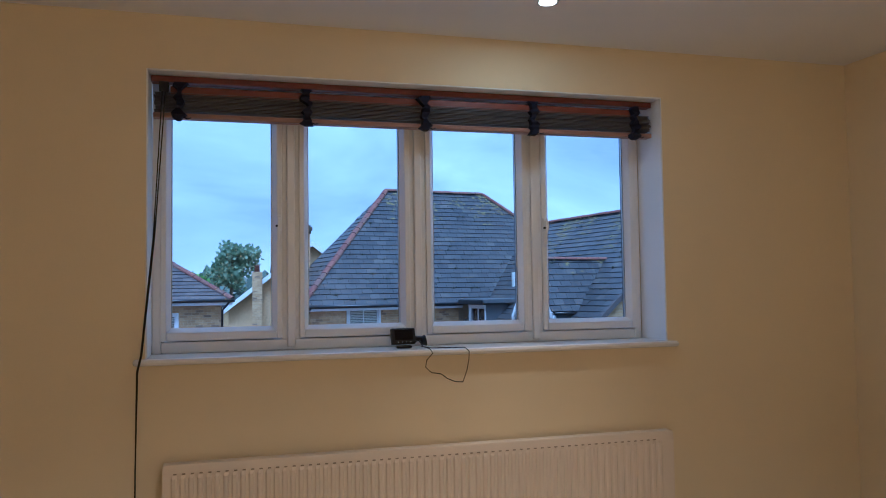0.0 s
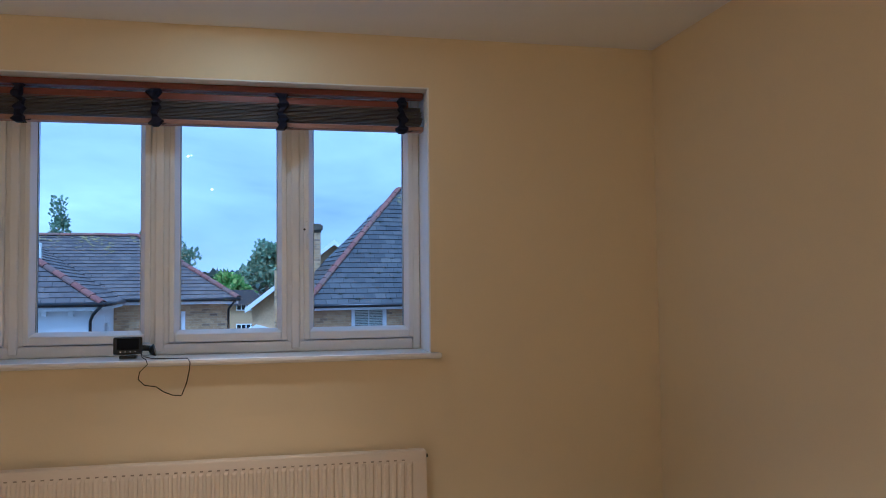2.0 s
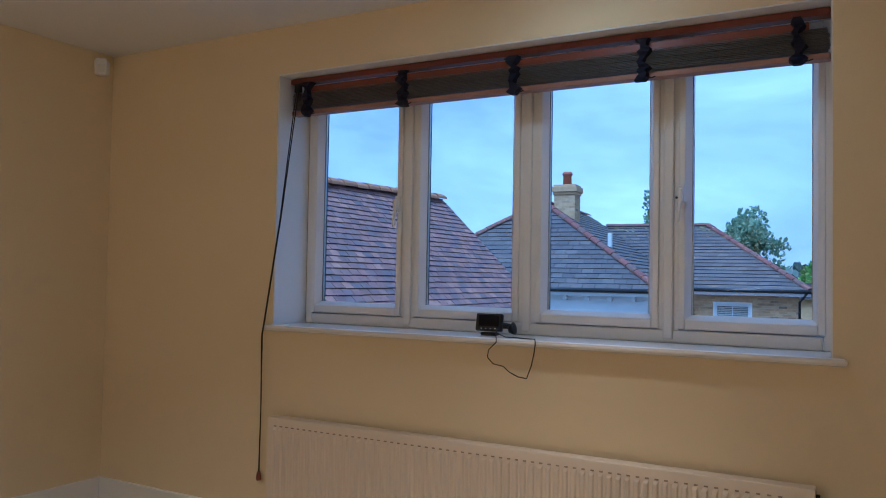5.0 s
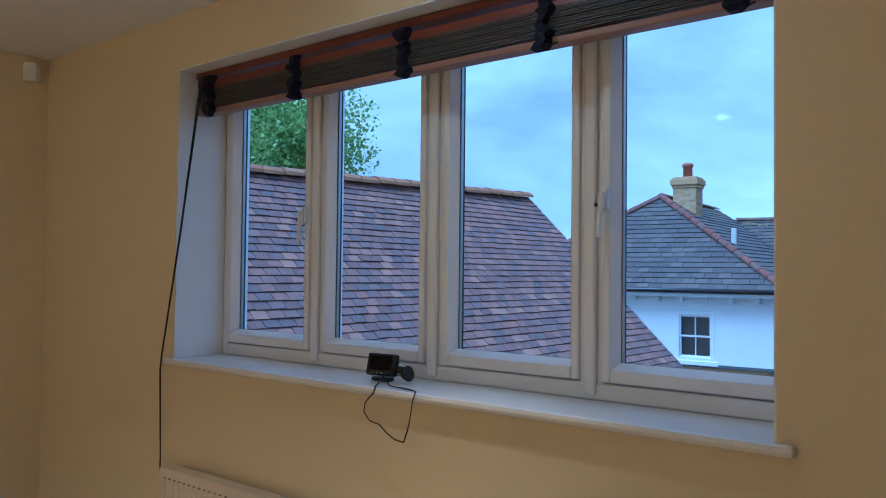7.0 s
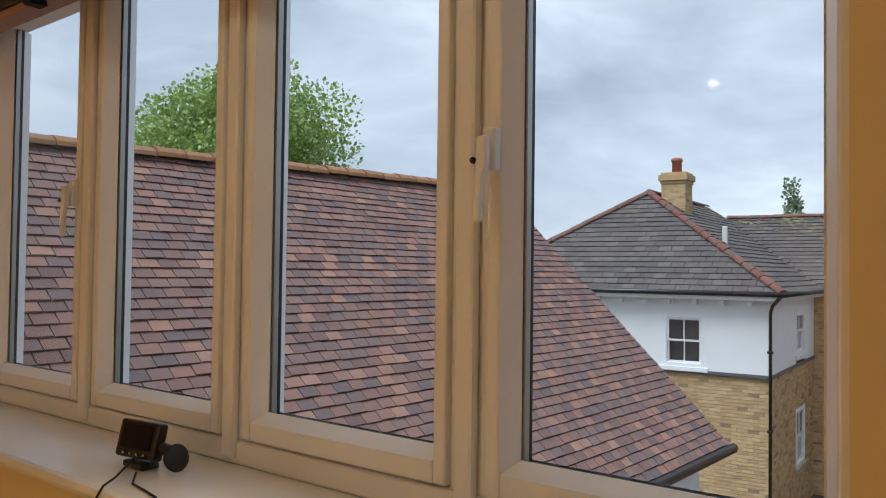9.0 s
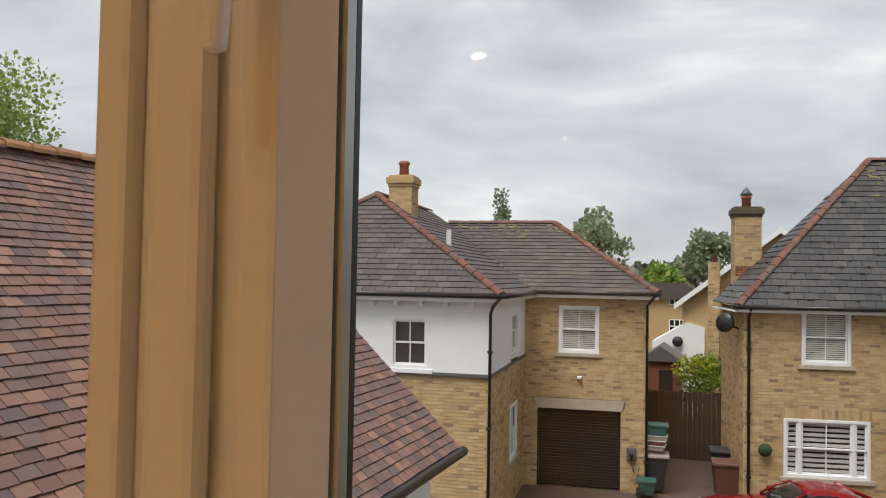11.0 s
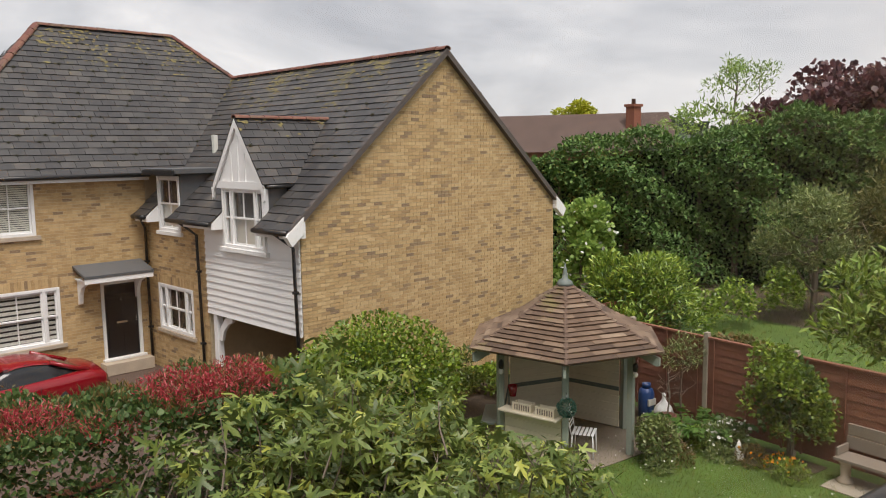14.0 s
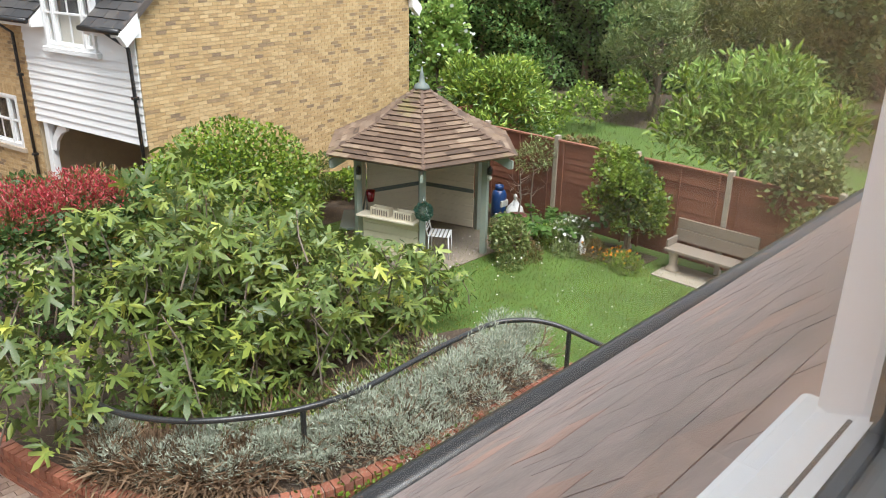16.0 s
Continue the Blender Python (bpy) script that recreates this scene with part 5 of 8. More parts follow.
# wing roof: left slope with two dormers, right slope
Lp = lambda v, z: (UM - (WRZ - z) / tan_w, v, z)
big_v = (13.98, 16.0)
VR0, VR1 = VG - 0.12, FV + 1.2
roof(HR, [Lp(FV + 0.05, WEZ), Lp(VR0, WEZ), Lp(VR0, WRZ), (UM, AV - 0.6, WRZ), Lp(FV + 0.05, 0.9)], 0.34, 0.22, M_SLATE,
     [[Lp(bwin[2] + 0.03, WEZ - 0.3), Lp(bwin[0] - 0.03, WEZ - 0.3), Lp(bwin[0] - 0.03, 0.60), Lp(bwin[2] + 0.03, 0.60)],
      [Lp(dwn[2] + 0.02, WEZ - 0.3), Lp(dwn[0] - 0.02, WEZ - 0.3), Lp(dwn[0] - 0.02, 0.80), Lp(dwn[2] + 0.02, 0.80)]], seed=31, chip=0.007)
Rp = lambda v, z: (UM + (WRZ - z) / tan_w, v, z)
roof(HR, [Rp(VR0, WEZ), Rp(FV + 1, WEZ), Rp(FV + 3, WRZ), Rp(VR0, WRZ)], 0.34, 0.22, M_SLATE, seed=32)
ridge(HR, (UM, VR0 - 0.02, WRZ), (UM, AV - 1.2, WRZ), M_HIP)
for s, fn in ((1, Lp), (-1, Rp)):
    a, b = Vector(fn(VR0 - 0.02, WEZ)), Vector(fn(VR0 - 0.02, WRZ))
    n = Vector((-tan_w * s, 0, 1)).normalized()
    mesh_object("verge", [a - n * 0.10, b - n * 0.10, b + n * 0.02, a + n * 0.02, a - n * 0.10 + Vector((0, 0.12, 0)), b - n * 0.10 + Vector((0, 0.12, 0)), b + n * 0.02 + Vector((0, 0.12, 0)), a + n * 0.02 + Vector((0, 0.12, 0))],
                [(0, 1, 2, 3), (0, 4, 5, 1), (3, 2, 6, 7), (0, 3, 7, 4)], M_SLATE2, HR, "dark tile verge")
    e = Vector(fn(VR0 - 0.03, WEZ))
    prism("verge_end", [(0, 0), (0.34 * s, 0.28), (0.34 * s, -0.06), (0.05 * s, -0.30), (-0.08 * s, -0.10)], 0.14, M_WHITE, HR, Matrix.Translation(e), 0.008)
for a, b in ((VG - 0.1, bwin[0] - 0.05), (bwin[2] + 0.05, dwn[0] - 0.03), (dwn[2] + 0.03, FV - 0.05)):
    gutter(HR, (10.50, a, WEZ - 0.03), (10.50, b, WEZ - 0.03))
    box("fascia", (10.56, a, WEZ - 0.15), (10.59, b, WEZ - 0.0), M_WHITE, HR)
    box("soffit", (10.59, a, WEZ - 0.15), (UW, b, WEZ - 0.12), M_WHITE, HR)
    prism("eave_end", [(0, 0), (0.36, 0.30), (0.36, -0.15), (0, -0.15)], 0.03, M_WHITE, HR, Matrix.Translation((10.57, a - 0.03, WEZ)))
    lay("tile_edge", (10.56, b, WEZ + 0.012), (0, -1, 0), (0.05, 0, 0.03), [rect(0, 0, b - a, 0.06)], 0.34, 0.06, HR, M_SLATE, None, 0.008, 0.012, 0.0, seed=3)
downpipe(HR, [(10.50, VG + 0.35, WEZ - 0.05), (10.78, VG + 0.1, WEZ - 0.35), (10.82, VG + 0.05, GZ)])
downpipe(HR, [(10.50, V1 + 0.5, WEZ - 0.05), (10.78, V1 + 0.22, WEZ - 0.35), (10.82, V1 + 0.20, FB)])
downpipe(HR, [(10.50, FV - 0.5, WEZ - 0.05), (10.78, FV - 0.12, WEZ - 0.35), (10.80, FV - 0.08, FB)])
# gabled dormer
dz, dtop, vm = 0.62, 2.02, (big_v[0] + big_v[1]) / 2
dorm = thing("dormer", "", "")
dorm.parent = HR
fu = UW - 0.14
prism("dormer_gable", [(big_v[0] + 0.12, dz - 0.06), (big_v[1] - 0.12, dz - 0.06), (vm, dtop - 0.06)], 0.10, M_WHITE, dorm, Matrix.Translation((UW + 0.02, 0, 0)) @ Matrix.Rotation(radians(90), 4, "Z"), 0.0, "white boarded gable")
back = lambda z: UM - (WRZ - z) / tan_w
for s, ve in ((-1, big_v[0]), (1, big_v[1])):
    o, r_ = Vector((fu, ve, dz)), Vector((fu, vm, dtop))
    o2, r2 = Vector((back(dz) + 0.05, ve, dz)), Vector((back(dtop) + 0.05, vm, dtop))
    roof(dorm, [o, o2, r2, r_] if s < 0 else [o2, o, r_, r2], 0.32, 0.2, M_SLATE, seed=41 + s)
    mesh_object("bargeboard", [o + Vector((0, 0, -0.02)), r_ + Vector((0, 0, -0.02)), r_ + Vector((0, 0, -0.2)), o + Vector((0, 0, -0.2)), o + Vector((0.05, 0, -0.02)), r_ + Vector((0.05, 0, -0.02)), r_ + Vector((0.05, 0, -0.2)), o + Vector((0.05, 0, -0.2))],
                [(0, 1, 2, 3), (4, 5, 6, 7), (3, 2, 6, 7), (0, 1, 5, 4)], M_WHITE, dorm)
    prism("barge_end", [(-0.05, 0.0), (0.05, 0.0), (0.02, -0.28), (-0.02, -0.24)], 0.05, M_WHITE, dorm, Matrix.Translation((fu + 0.05, ve + 0.02 * s, dz - 0.08)) @ Matrix.Rotation(radians(90), 4, "Z"))
    box("dormer_cheek", (UW, ve - s * 0.16, -0.2), (back(dz), ve - s * 0.10, dz), M_LEAD, dorm)
    gutter(dorm, (fu + 0.1, ve, dz - 0.04), (back(dz), ve, dz - 0.04), 0.045)
ridge(dorm, (fu, vm, dtop), (back(dtop) + 0.1, vm, dtop), M_HIP, 0.09)
for vv in (vm - 0.28, vm, vm + 0.28):
    box("gable_batten", (UW - 0.10, vv - 0.03, dz), (UW - 0.07, vv + 0.03, dtop - 0.18 - abs(vv - vm) * 1.3), M_WHITE, dorm)
box("gable_beam", (UW - 0.11, big_v[0] + 0.1, dz - 0.1), (UW - 0.06, big_v[1] - 0.1, dz + 0.06), M_WHITE, dorm)
# small flat dormer
fd = thing("flat_dormer", "", "")
fd.parent = HR
box("flat_roof", (UW - 0.25, dwn[0] - 0.22, 0.80), (back(0.95) + 0.3, dwn[2] + 0.2, 0.93), M_LEAD, fd, 0.015)
box("roof_edge", (UW - 0.28, dwn[0] - 0.25, 0.76), (UW - 0.22, dwn[2] + 0.23, 0.90), M_GUTTER, fd, 0.01)
for ve in (dwn[0] - 0.06, dwn[2]):
    box("dormer_cheek", (UW, ve, -0.2), (back(0.8), ve + 0.06, 0.8), M_LEAD, fd)
box("roof_vent", (12.3, FV - 1.1, 1.25), (12.42, FV - 0.98, 1.75), M_BLINDW, HR, 0.01)

# house with the garage
HL = thing("garage_house", "buff brick and white rendered house with slate roof and garage", "house", Matrix.Rotation(radians(5), 4, "Z"))
VGA, VWH, UC = 21.3, 16.2, -1.02
UE = 2.20
lw2 = (-0.09, -0.62, 0.98, 0.65)
gar = (-0.64, GZ, 1.56, -2.12)
bricks(HL, (UC, VGA, GZ - 0.1), (1, 0, 0), rect(0, 0, UE - UC, 1.0 - GZ + 0.1), [rect(a - UC, b - GZ + 0.1, c - UC, d - GZ + 0.1) for a, b, c, d in (lw2, gar, (gar[0] - 0.13, gar[3], gar[2] + 0.1, gar[3] + 0.28))], 51)
box("wall_core", (-9, VGA + 0.2, GZ), (UE, VGA + 6, 0.98), M_MORTAR, HL)
bricks(HL, (UE, VGA, GZ - 0.1), (0, 1, 0), rect(0, 0, 6, 1.0 - GZ + 0.1), (), 52)
sash_window(HL, "window", Matrix.Translation((lw2[0], VGA, lw2[1])), lw2[2] - lw2[0], lw2[3] - lw2[1], 2, 0, "slats", "stone")
prism("lintel", [(gar[0] - 0.13, gar[3] + 0.28), (gar[2] + 0.10, gar[3] + 0.28), (gar[2] + 0.04, gar[3]), (gar[0] - 0.04, gar[3])], 0.16, M_STONE, HL, Matrix.Translation((0, VGA - 0.03, 0)), 0.006, "pale stone lintel")
gdoor = thing("garage_door", "", "")
gdoor.parent = HL
box("door_curtain", (gar[0], VGA + 0.16, GZ), (gar[2], VGA + 0.18, gar[3]), M_ROLLER, gdoor)
for k in range(27):
    z = GZ + k * 0.077
    prism("slat", [(0, 0.004), (0.012, 0.012), (0.016, 0.038), (0.012, 0.064), (0, 0.072)], gar[2] - gar[0], M_ROLLER, gdoor, Matrix.Translation((gar[0], VGA + 0.16, z)) @ Matrix.Rotation(radians(-90), 4, "Z") @ Matrix.Diagonal((1, 1, 1, 1)))
for a in (gar[0] - 0.03, gar[2] - 0.03):
    box("guide_rail", (a, VGA + 0.10, GZ), (a + 0.06, VGA + 0.2, gar[3]), M_ROLLER, gdoor)
lw1 = (-3.22, -0.62, -2.34, 0.49)
lay("render_panel", (-10, VWH, -0.68), (1, 0, 0), (0, 0, 1), [rect(0, 0, 8.98, 1.65), rect(lw1[0] + 10, lw1[1] + 0.68, lw1[2] + 10, lw1[3] + 0.68)], 20.0, 0.55, HL, M_RENDER, M_RENDER, 0.0, 0.02)
bricks(HL, (-10, VWH + 0.02, GZ - 0.1), (1, 0, 0), rect(0, 0, 8.98, -0.72 - GZ + 0.1), (), 53)
sd = (18.9, -0.5, 20.0, 0.62)
sd2 = (18.9, -3.1, 20.0, -1.75)
lay("render_panel", (UC, VWH, -0.68), (0, 1, 0), (0, 0, 1), [rect(0, 0, VGA - VWH, 1.65), rect(sd[0] - VWH, sd[1] + 0.68, sd[2] - VWH, sd[3] + 0.68)], 20.0, 0.55, HL, M_RENDER, M_RENDER, 0.0, 0.02)
bricks(HL, (UC, VWH, GZ - 0.1), (0, 1, 0), rect(0, 0, VGA - VWH, -0.72 - GZ + 0.1), [rect(sd2[0] - VWH, sd2[1] - GZ + 0.1, sd2[2] - VWH, sd2[3] - GZ + 0.1)], 54)
TURN2 = Matrix.Rotation(radians(90), 4, "Z")
sash_window(HL, "window", Matrix.Translation((UC, sd[0], sd[1])) @ TURN2, 1.1, 1.12, 2, 0, "half", True)
sash_window(HL, "window", Matrix.Translation((UC, sd2[0], sd2[1])) @ TURN2, 1.1, 1.35, 2, 0, "half", "stone")
sash_window(HL, "window", Matrix.Translation((lw1[0], VWH, lw1[1])), lw1[2] - lw1[0], lw1[3] - lw1[1], 2, 0, "none", True)
box("wall_core", (-10, VWH + 0.2, GZ), (UC - 0.2, VGA + 5, 0.96), M_MORTAR, HL)
box("string_course", (-10, VWH - 0.05, -0.76), (UC + 0.05, VWH + 0.05, -0.68), M_LEAD, HL, 0.01)
box("string_course", (UC - 0.05, VWH + 0.05, -0.76), (UC + 0.05, VGA, -0.68), M_LEAD, HL, 0.01)
LZ = 1.0
# roofs: hipped block in front, hipped block over the garage
fa = (-4.55, 19.0, 3.45)
roof(HL, [(-8.3, VWH - 0.3, LZ), (UC + 0.3, VWH - 0.3, LZ), fa], 0.3, 0.2, M_SLATE2, seed=61)
roof(HL, [(UC + 0.3, VWH - 0.3, LZ), (UC + 0.3, 24.3, LZ), (-4.55, 24.3, 3.45), fa], 0.3, 0.2, M_SLATE2, seed=62)
roof(HL, [(-8.3, 24.3, LZ), (-8.3, VWH - 0.3, LZ), fa, (-4.55, 24.3, 3.45)], 0.3, 0.2, M_SLATE2, seed=63)
ridge(HL, (UC + 0.3, VWH - 0.3, LZ), fa)
ridge(HL, (-8.3, VWH - 0.3, LZ), fa)
ridge(HL, fa, (-4.55, 24.3, 3.45))
ga = (-0.55, 24.2, 3.08)
roof(HL, [(UC - 1, VGA - 0.3, LZ + 0.03), (UE + 0.3, VGA - 0.3, LZ + 0.03), ga, (-4.6, 24.2, 3.08)], 0.3, 0.2, M_SLATE2, seed=64)
roof(HL, [(UE + 0.3, VGA - 0.3, LZ + 0.03), (UE + 0.3, 27.2, LZ + 0.03), ga], 0.3, 0.2, M_SLATE2, seed=65)
ridge(HL, (UE + 0.3, VGA - 0.3, LZ + 0.03), ga)
ridge(HL, (-3.9, 24.2, 3.08), ga)
box("fascia", (UC + 0.2, VGA - 0.28, LZ - 0.14), (UE + 0.3, VGA - 0.24, LZ + 0.02), M_WHITE, HL)
box("fascia", (-8.3, VWH - 0.28, LZ - 0.16), (UC + 0.28, VWH - 0.24, LZ), M_WHITE, HL)
box("fascia", (UC + 0.24, VWH - 0.24, LZ - 0.16), (UC + 0.28, VGA - 0.28, LZ), M_WHITE, HL)
box("soffit", (-8.3, VWH - 0.24, LZ - 0.16), (UC + 0.24, VWH, LZ - 0.13), M_WHITE, HL)
box("soffit", (UC + 0.02, VWH, LZ - 0.16), (UC + 0.24, VGA - 0.2, LZ - 0.13), M_WHITE, HL)
box("soffit", (UC + 0.24, VGA - 0.24, LZ - 0.14), (UE + 0.28, VGA, LZ - 0.11), M_WHITE, HL)
for k in range(12):
    box("eave_bracket", (-7.6 + k * 0.56, VWH - 0.18, LZ - 0.28), (-7.5 + k * 0.56, VWH, LZ - 0.16), M_WHITE, HL, 0.01)
gutter(HL, (-8.3, VWH - 0.34, LZ - 0.02), (UC + 0.36, VWH - 0.34, LZ - 0.02))
gutter(HL, (UC + 0.34, VWH - 0.34, LZ - 0.02), (UC + 0.34, VGA - 0.3, LZ - 0.02))
gutter(HL, (UC + 0.34, VGA - 0.34, LZ), (UE + 0.36, VGA - 0.34, LZ))
downpipe(HL, [(UC + 0.28, VWH - 0.34, LZ - 0.05), (UC + 0.1, VWH - 0.25, LZ - 0.25), (UC + 0.02, VWH - 0.07, LZ - 0.4), (UC + 0.02, VWH - 0.07, GZ)])
downpipe(HL, [(UE + 0.2, VGA - 0.34, LZ - 0.05), (UE + 0.02, VGA - 0.1, LZ - 0.3), (UE + 0.02, VGA - 0.07, GZ)])
chimney(HL, (-4.05, 19.7, 0), 0.62, 0.6, 2.4, 4.0, 0.4)
for vx, vy, vz in ((-6.5, 18.0, 1.85), (-2.5, 18.2, 2.0)):
    box("roof_vent", (vx, vy, vz), (vx + 0.11, vy + 0.11, vz + 0.5), M_BLINDW, HL, 0.01)

# ---- own roofs: the clay-tiled wing and the slope below the window ----
OW = thing("tiled_wing", "neighbouring wing with a weathered clay tile roof", "house")
RX, RZ, EX, EZ, GY = -4.14, 2.56, -0.79, -0.67, 8.9
P0, P1 = Vector((EX, 0.4, EZ)), Vector((EX, GY, EZ))
roof(OW, [P0, P1, (RX, GY, RZ), (RX + 0.24, 0.4, RZ - 0.26)], 0.168, 0.105, M_CLAY, seed=71, thick=0.012, tilt=0.011, pick=(1.6, 0.6, 4.9, 2.3), gap=0.010, chip=0.006, jitter=0.01)
ridge(OW, (RX + 0.24, 0.4, RZ - 0.26), (RX, GY, RZ), M_RIDGE, 0.12, 0.30)
roof(OW, [(2 * RX - EX, GY, EZ), (2 * RX - EX, 0.4, EZ), (RX + 0.24, 0.4, RZ - 0.26), (RX, GY, RZ)], 0.168, 0.2, M_CLAY, seed=72)
mesh_object("gable_wall", [(EX - 0.3, GY - 0.15, EZ - 0.05), (2 * RX - EX + 0.3, GY - 0.15, EZ - 0.05), (RX, GY - 0.15, RZ - 0.2), (EX - 0.3, GY - 0.15, GZ), (2 * RX - EX + 0.3, GY - 0.15, GZ)], [(0, 2, 1), (0, 1, 4, 3)], M_RENDER, OW)
box("side_wall", (EX - 0.5, 0.4, GZ), (EX - 0.3, GY - 0.15, EZ), M_RENDER, OW)
box("soffit", (EX - 0.3, 0.5, EZ - 0.12), (EX - 0.02, GY, EZ - 0.08), M_WHITE, OW)
gutter(OW, (EX + 0.04, 0.6, EZ - 0.04), (EX + 0.04, GY + 0.06, EZ - 0.04), 0.06)
a, b = Vector((EX, GY, EZ)), Vector((RX, GY, RZ))
nn = Vector((RZ - EZ, 0, EX - RX)).normalized()
nn = nn if nn.z > 0 else -nn
mesh_object("bargeboard", [a - nn * 0.02, b - nn * 0.02, b - nn * 0.2, a - nn * 0.2, a - nn * 0.02 + Vector((0, -0.04, 0)), b - nn * 0.02 + Vector((0, -0.04, 0)), b - nn * 0.2 + Vector((0, -0.04, 0)), a - nn * 0.2 + Vector((0, -0.04, 0))],
            [(0, 1, 2, 3), (4, 5, 6, 7), (3, 2, 6, 7)], M_WHITE, OW)
vent = thing("flue_vent", "white plastic flue pipe with slotted cap on the tiles", "vent")
vm_ = Matrix.Translation((-2.92, 2.8, -0.6))
lathe("pipe", [(0.062, 0.0), (0.062, 2.0)], M_UPVC, vent, vm_ @ Matrix.Translation((0, 0, -0.0)) @ Matrix.Diagonal((1, 1, 0.27, 1)), 18)
lathe("collar", [(0.066, 0.48), (0.072, 0.49), (0.072, 0.53), (0.064, 0.54)], M_UPVC, vent, vm_, 18)
for k in range(14):
    an = 2 * math.pi * k / 14
    box("fin", (0.045, -0.006, 0.54), (0.062, 0.006, 0.64), M_UPVC, vent, 0.0, "", vm_ @ Matrix.Rotation(an, 4, "Z"))
lathe("cap", [(0.05, 0.64), (0.062, 0.64), (0.056, 0.655), (0.01, 0.66)], M_UPVC, vent, vm_, 18)

wall("wall_outer", [((XL - 3.0, 0.0, -0.3), (XL - 0.2, 0.30, 3.2)), ((XR + 0.2, 0.0, -0.3), (11.0, 0.30, 3.0))], M_RENDER, "rendered outer wall of the own house")
OS = thing("lower_roof", "clay-tiled roof slope below the window", "roof")
oe, oz = 1.5, -0.08
roof(OS, [(-1.2, oe, oz), (11.0, oe, oz), (11.0, 0.35, 1.0), (-1.2, 0.35, 1.0)][::1], 0.168, 0.105, M_WORNCLAY_HAZED, seed=73, thick=0.004, tilt=0.0, pick=(3.4, 0.0, 7.4, 1.5), gap=0.002, chip=0.0015, jitter=0.01, under=M_WORNCLAY_HAZED)
gutter(OS, (-0.7, oe + 0.05, oz - 0.05), (11.0, oe + 0.05, oz - 0.05), 0.06)
box("house_wall", (-0.7, 1.2, GZ), (11.0, 1.35, oz - 0.1), M_REDMORTAR, OS)
box("soffit", (-0.7, 1.35, oz - 0.16), (11.0, 1.5, oz - 0.12), M_WHITE, OS)

# ---- garden ----
rs = np.random.RandomState(7)


def bush(name, label, category, parts, stems=None, group=""):
    """A shrub: stems and one mesh of leaves for each kind of leaf. parts: (mesh name, n, centre, radii, size, shape, material, lumps)."""
    t = thing(name, label, category, None, "", group)
    for i, (pn, n, c, r, size, shape, mat, lumps) in enumerate(parts):
        if lumps >= 8 and name != "clipped_shrub":
            sp, d = clump_spots(rs, n, c, np.array(r) * 0.93, lumps * 2 + 6, 0.32)
        else:
            sp, d = blob_spots(rs, n, c, r, 0.5, lumps, -0.55)
        leaves(pn, sp, d * 0.8 + np.array((0, 0, 0.25)), size, shape, mat, t, int(rs.randint(9999)), 0.7)
    if stems:
        bm = bmesh.new()
        for base, top, r_, n, reach in stems:
            limbs(bm, rs, base, top, r_, n, reach)
        part("stems", bm, M_BARK, t)
    return t


# fig tree: many stems, large lobed leaves at the ends of the shoots
crown_top = lambda x: np.interp(x, (3.6, 4.2, 5.0, 5.9, 6.7, 7.5, 8.2, 8.8, 10.0, 10.6), (-2.3, -1.75, -1.35, -1.15, -1.4, -1.85, -2.25, -2.65, -3.1, -3.35))
fig = thing("fig_tree", "spreading fig tree with large lobed green leaves", "tree")
bm = bmesh.new()
tips = []
for k in range(9):
    a = rs.uniform(0, 2 * math.pi)
    base = (6.6 + rs.uniform(-0.9, 1.4), 8.0 + rs.uniform(-0.5, 0.5), GZ)
    top = (base[0] + 1.6 * math.cos(a) * 1.2, base[1] + 1.0 * math.sin(a), -2.5 + rs.uniform(-0.3, 0.6))
    top = (top[0], top[1], min(top[2], crown_top(top[0]) - 0.75))
    tips += limbs(bm, rs, base, top, 0.045, 11, 0.75, 0.35, 3)
part("stems", bm, M_FIGBARK, fig)
FC, FR = np.array((6.8, 8.2, -2.95)), np.array((3.1, 1.55, 1.8))
sp, d = blob_spots(rs, 1500, FC, FR, 0.85, 18, -0.7)
sp = np.array([p for p in sp if -3.75 + 0.25 * abs(p[0] - 6.8) * 0.4 < p[2] < crown_top(p[0]) - 0.1 * (p[1] - 8.0)])
ctr = [Vector(p) for p in sp[:330]] + [Vector(p) for p in tips if -3.7 < p[2] < crown_top(p[0]) + 0.6]
for px, py, pz in ((6.3, 8.6, -1.0), (6.5, 8.7, -1.35), (5.6, 8.6, -1.5), (7.2, 8.8, -1.55), (8.0, 8.6, -1.9), (4.4, 8.6, -1.95), (9.5, 7.9, -3.0), (10.1, 7.6, -3.25), (9.9, 7.5, -3.4)):
    ctr += [Vector((px, py, pz)), Vector((px + 0.1, py, pz - 0.25))]
ls, ld, sz = [], [], []
for c in ctr:
    for _ in range(13):
        a = rs.uniform(0, 2 * math.pi)
        o = Vector((math.cos(a), math.sin(a), rs.uniform(-0.5, 0.45)))
        ls.append(c + o * rs.uniform(0.03, 0.16) + Vector((0, 0, rs.uniform(-0.12, 0.05))))
        ld.append(o * 1.2 + Vector((0, 0, -0.15)))
n_ = len(ls)
pick_ = rs.uniform(0, 1, n_)
leaves("crown", np.array(ls)[pick_ < 0.62], np.array(ld)[pick_ < 0.62], 0.185, "fig", L_FIG, fig, 11, 0.9, "large lobed fig leaves", 0.5)
leaves("young_leaves", np.array(ls)[pick_ >= 0.62], np.array(ld)[pick_ >= 0.62], 0.13, "long", L_FIGYOUNG, fig, 12, 0.5, "small young fig leaves", 0.5)
bm = bmesh.new()
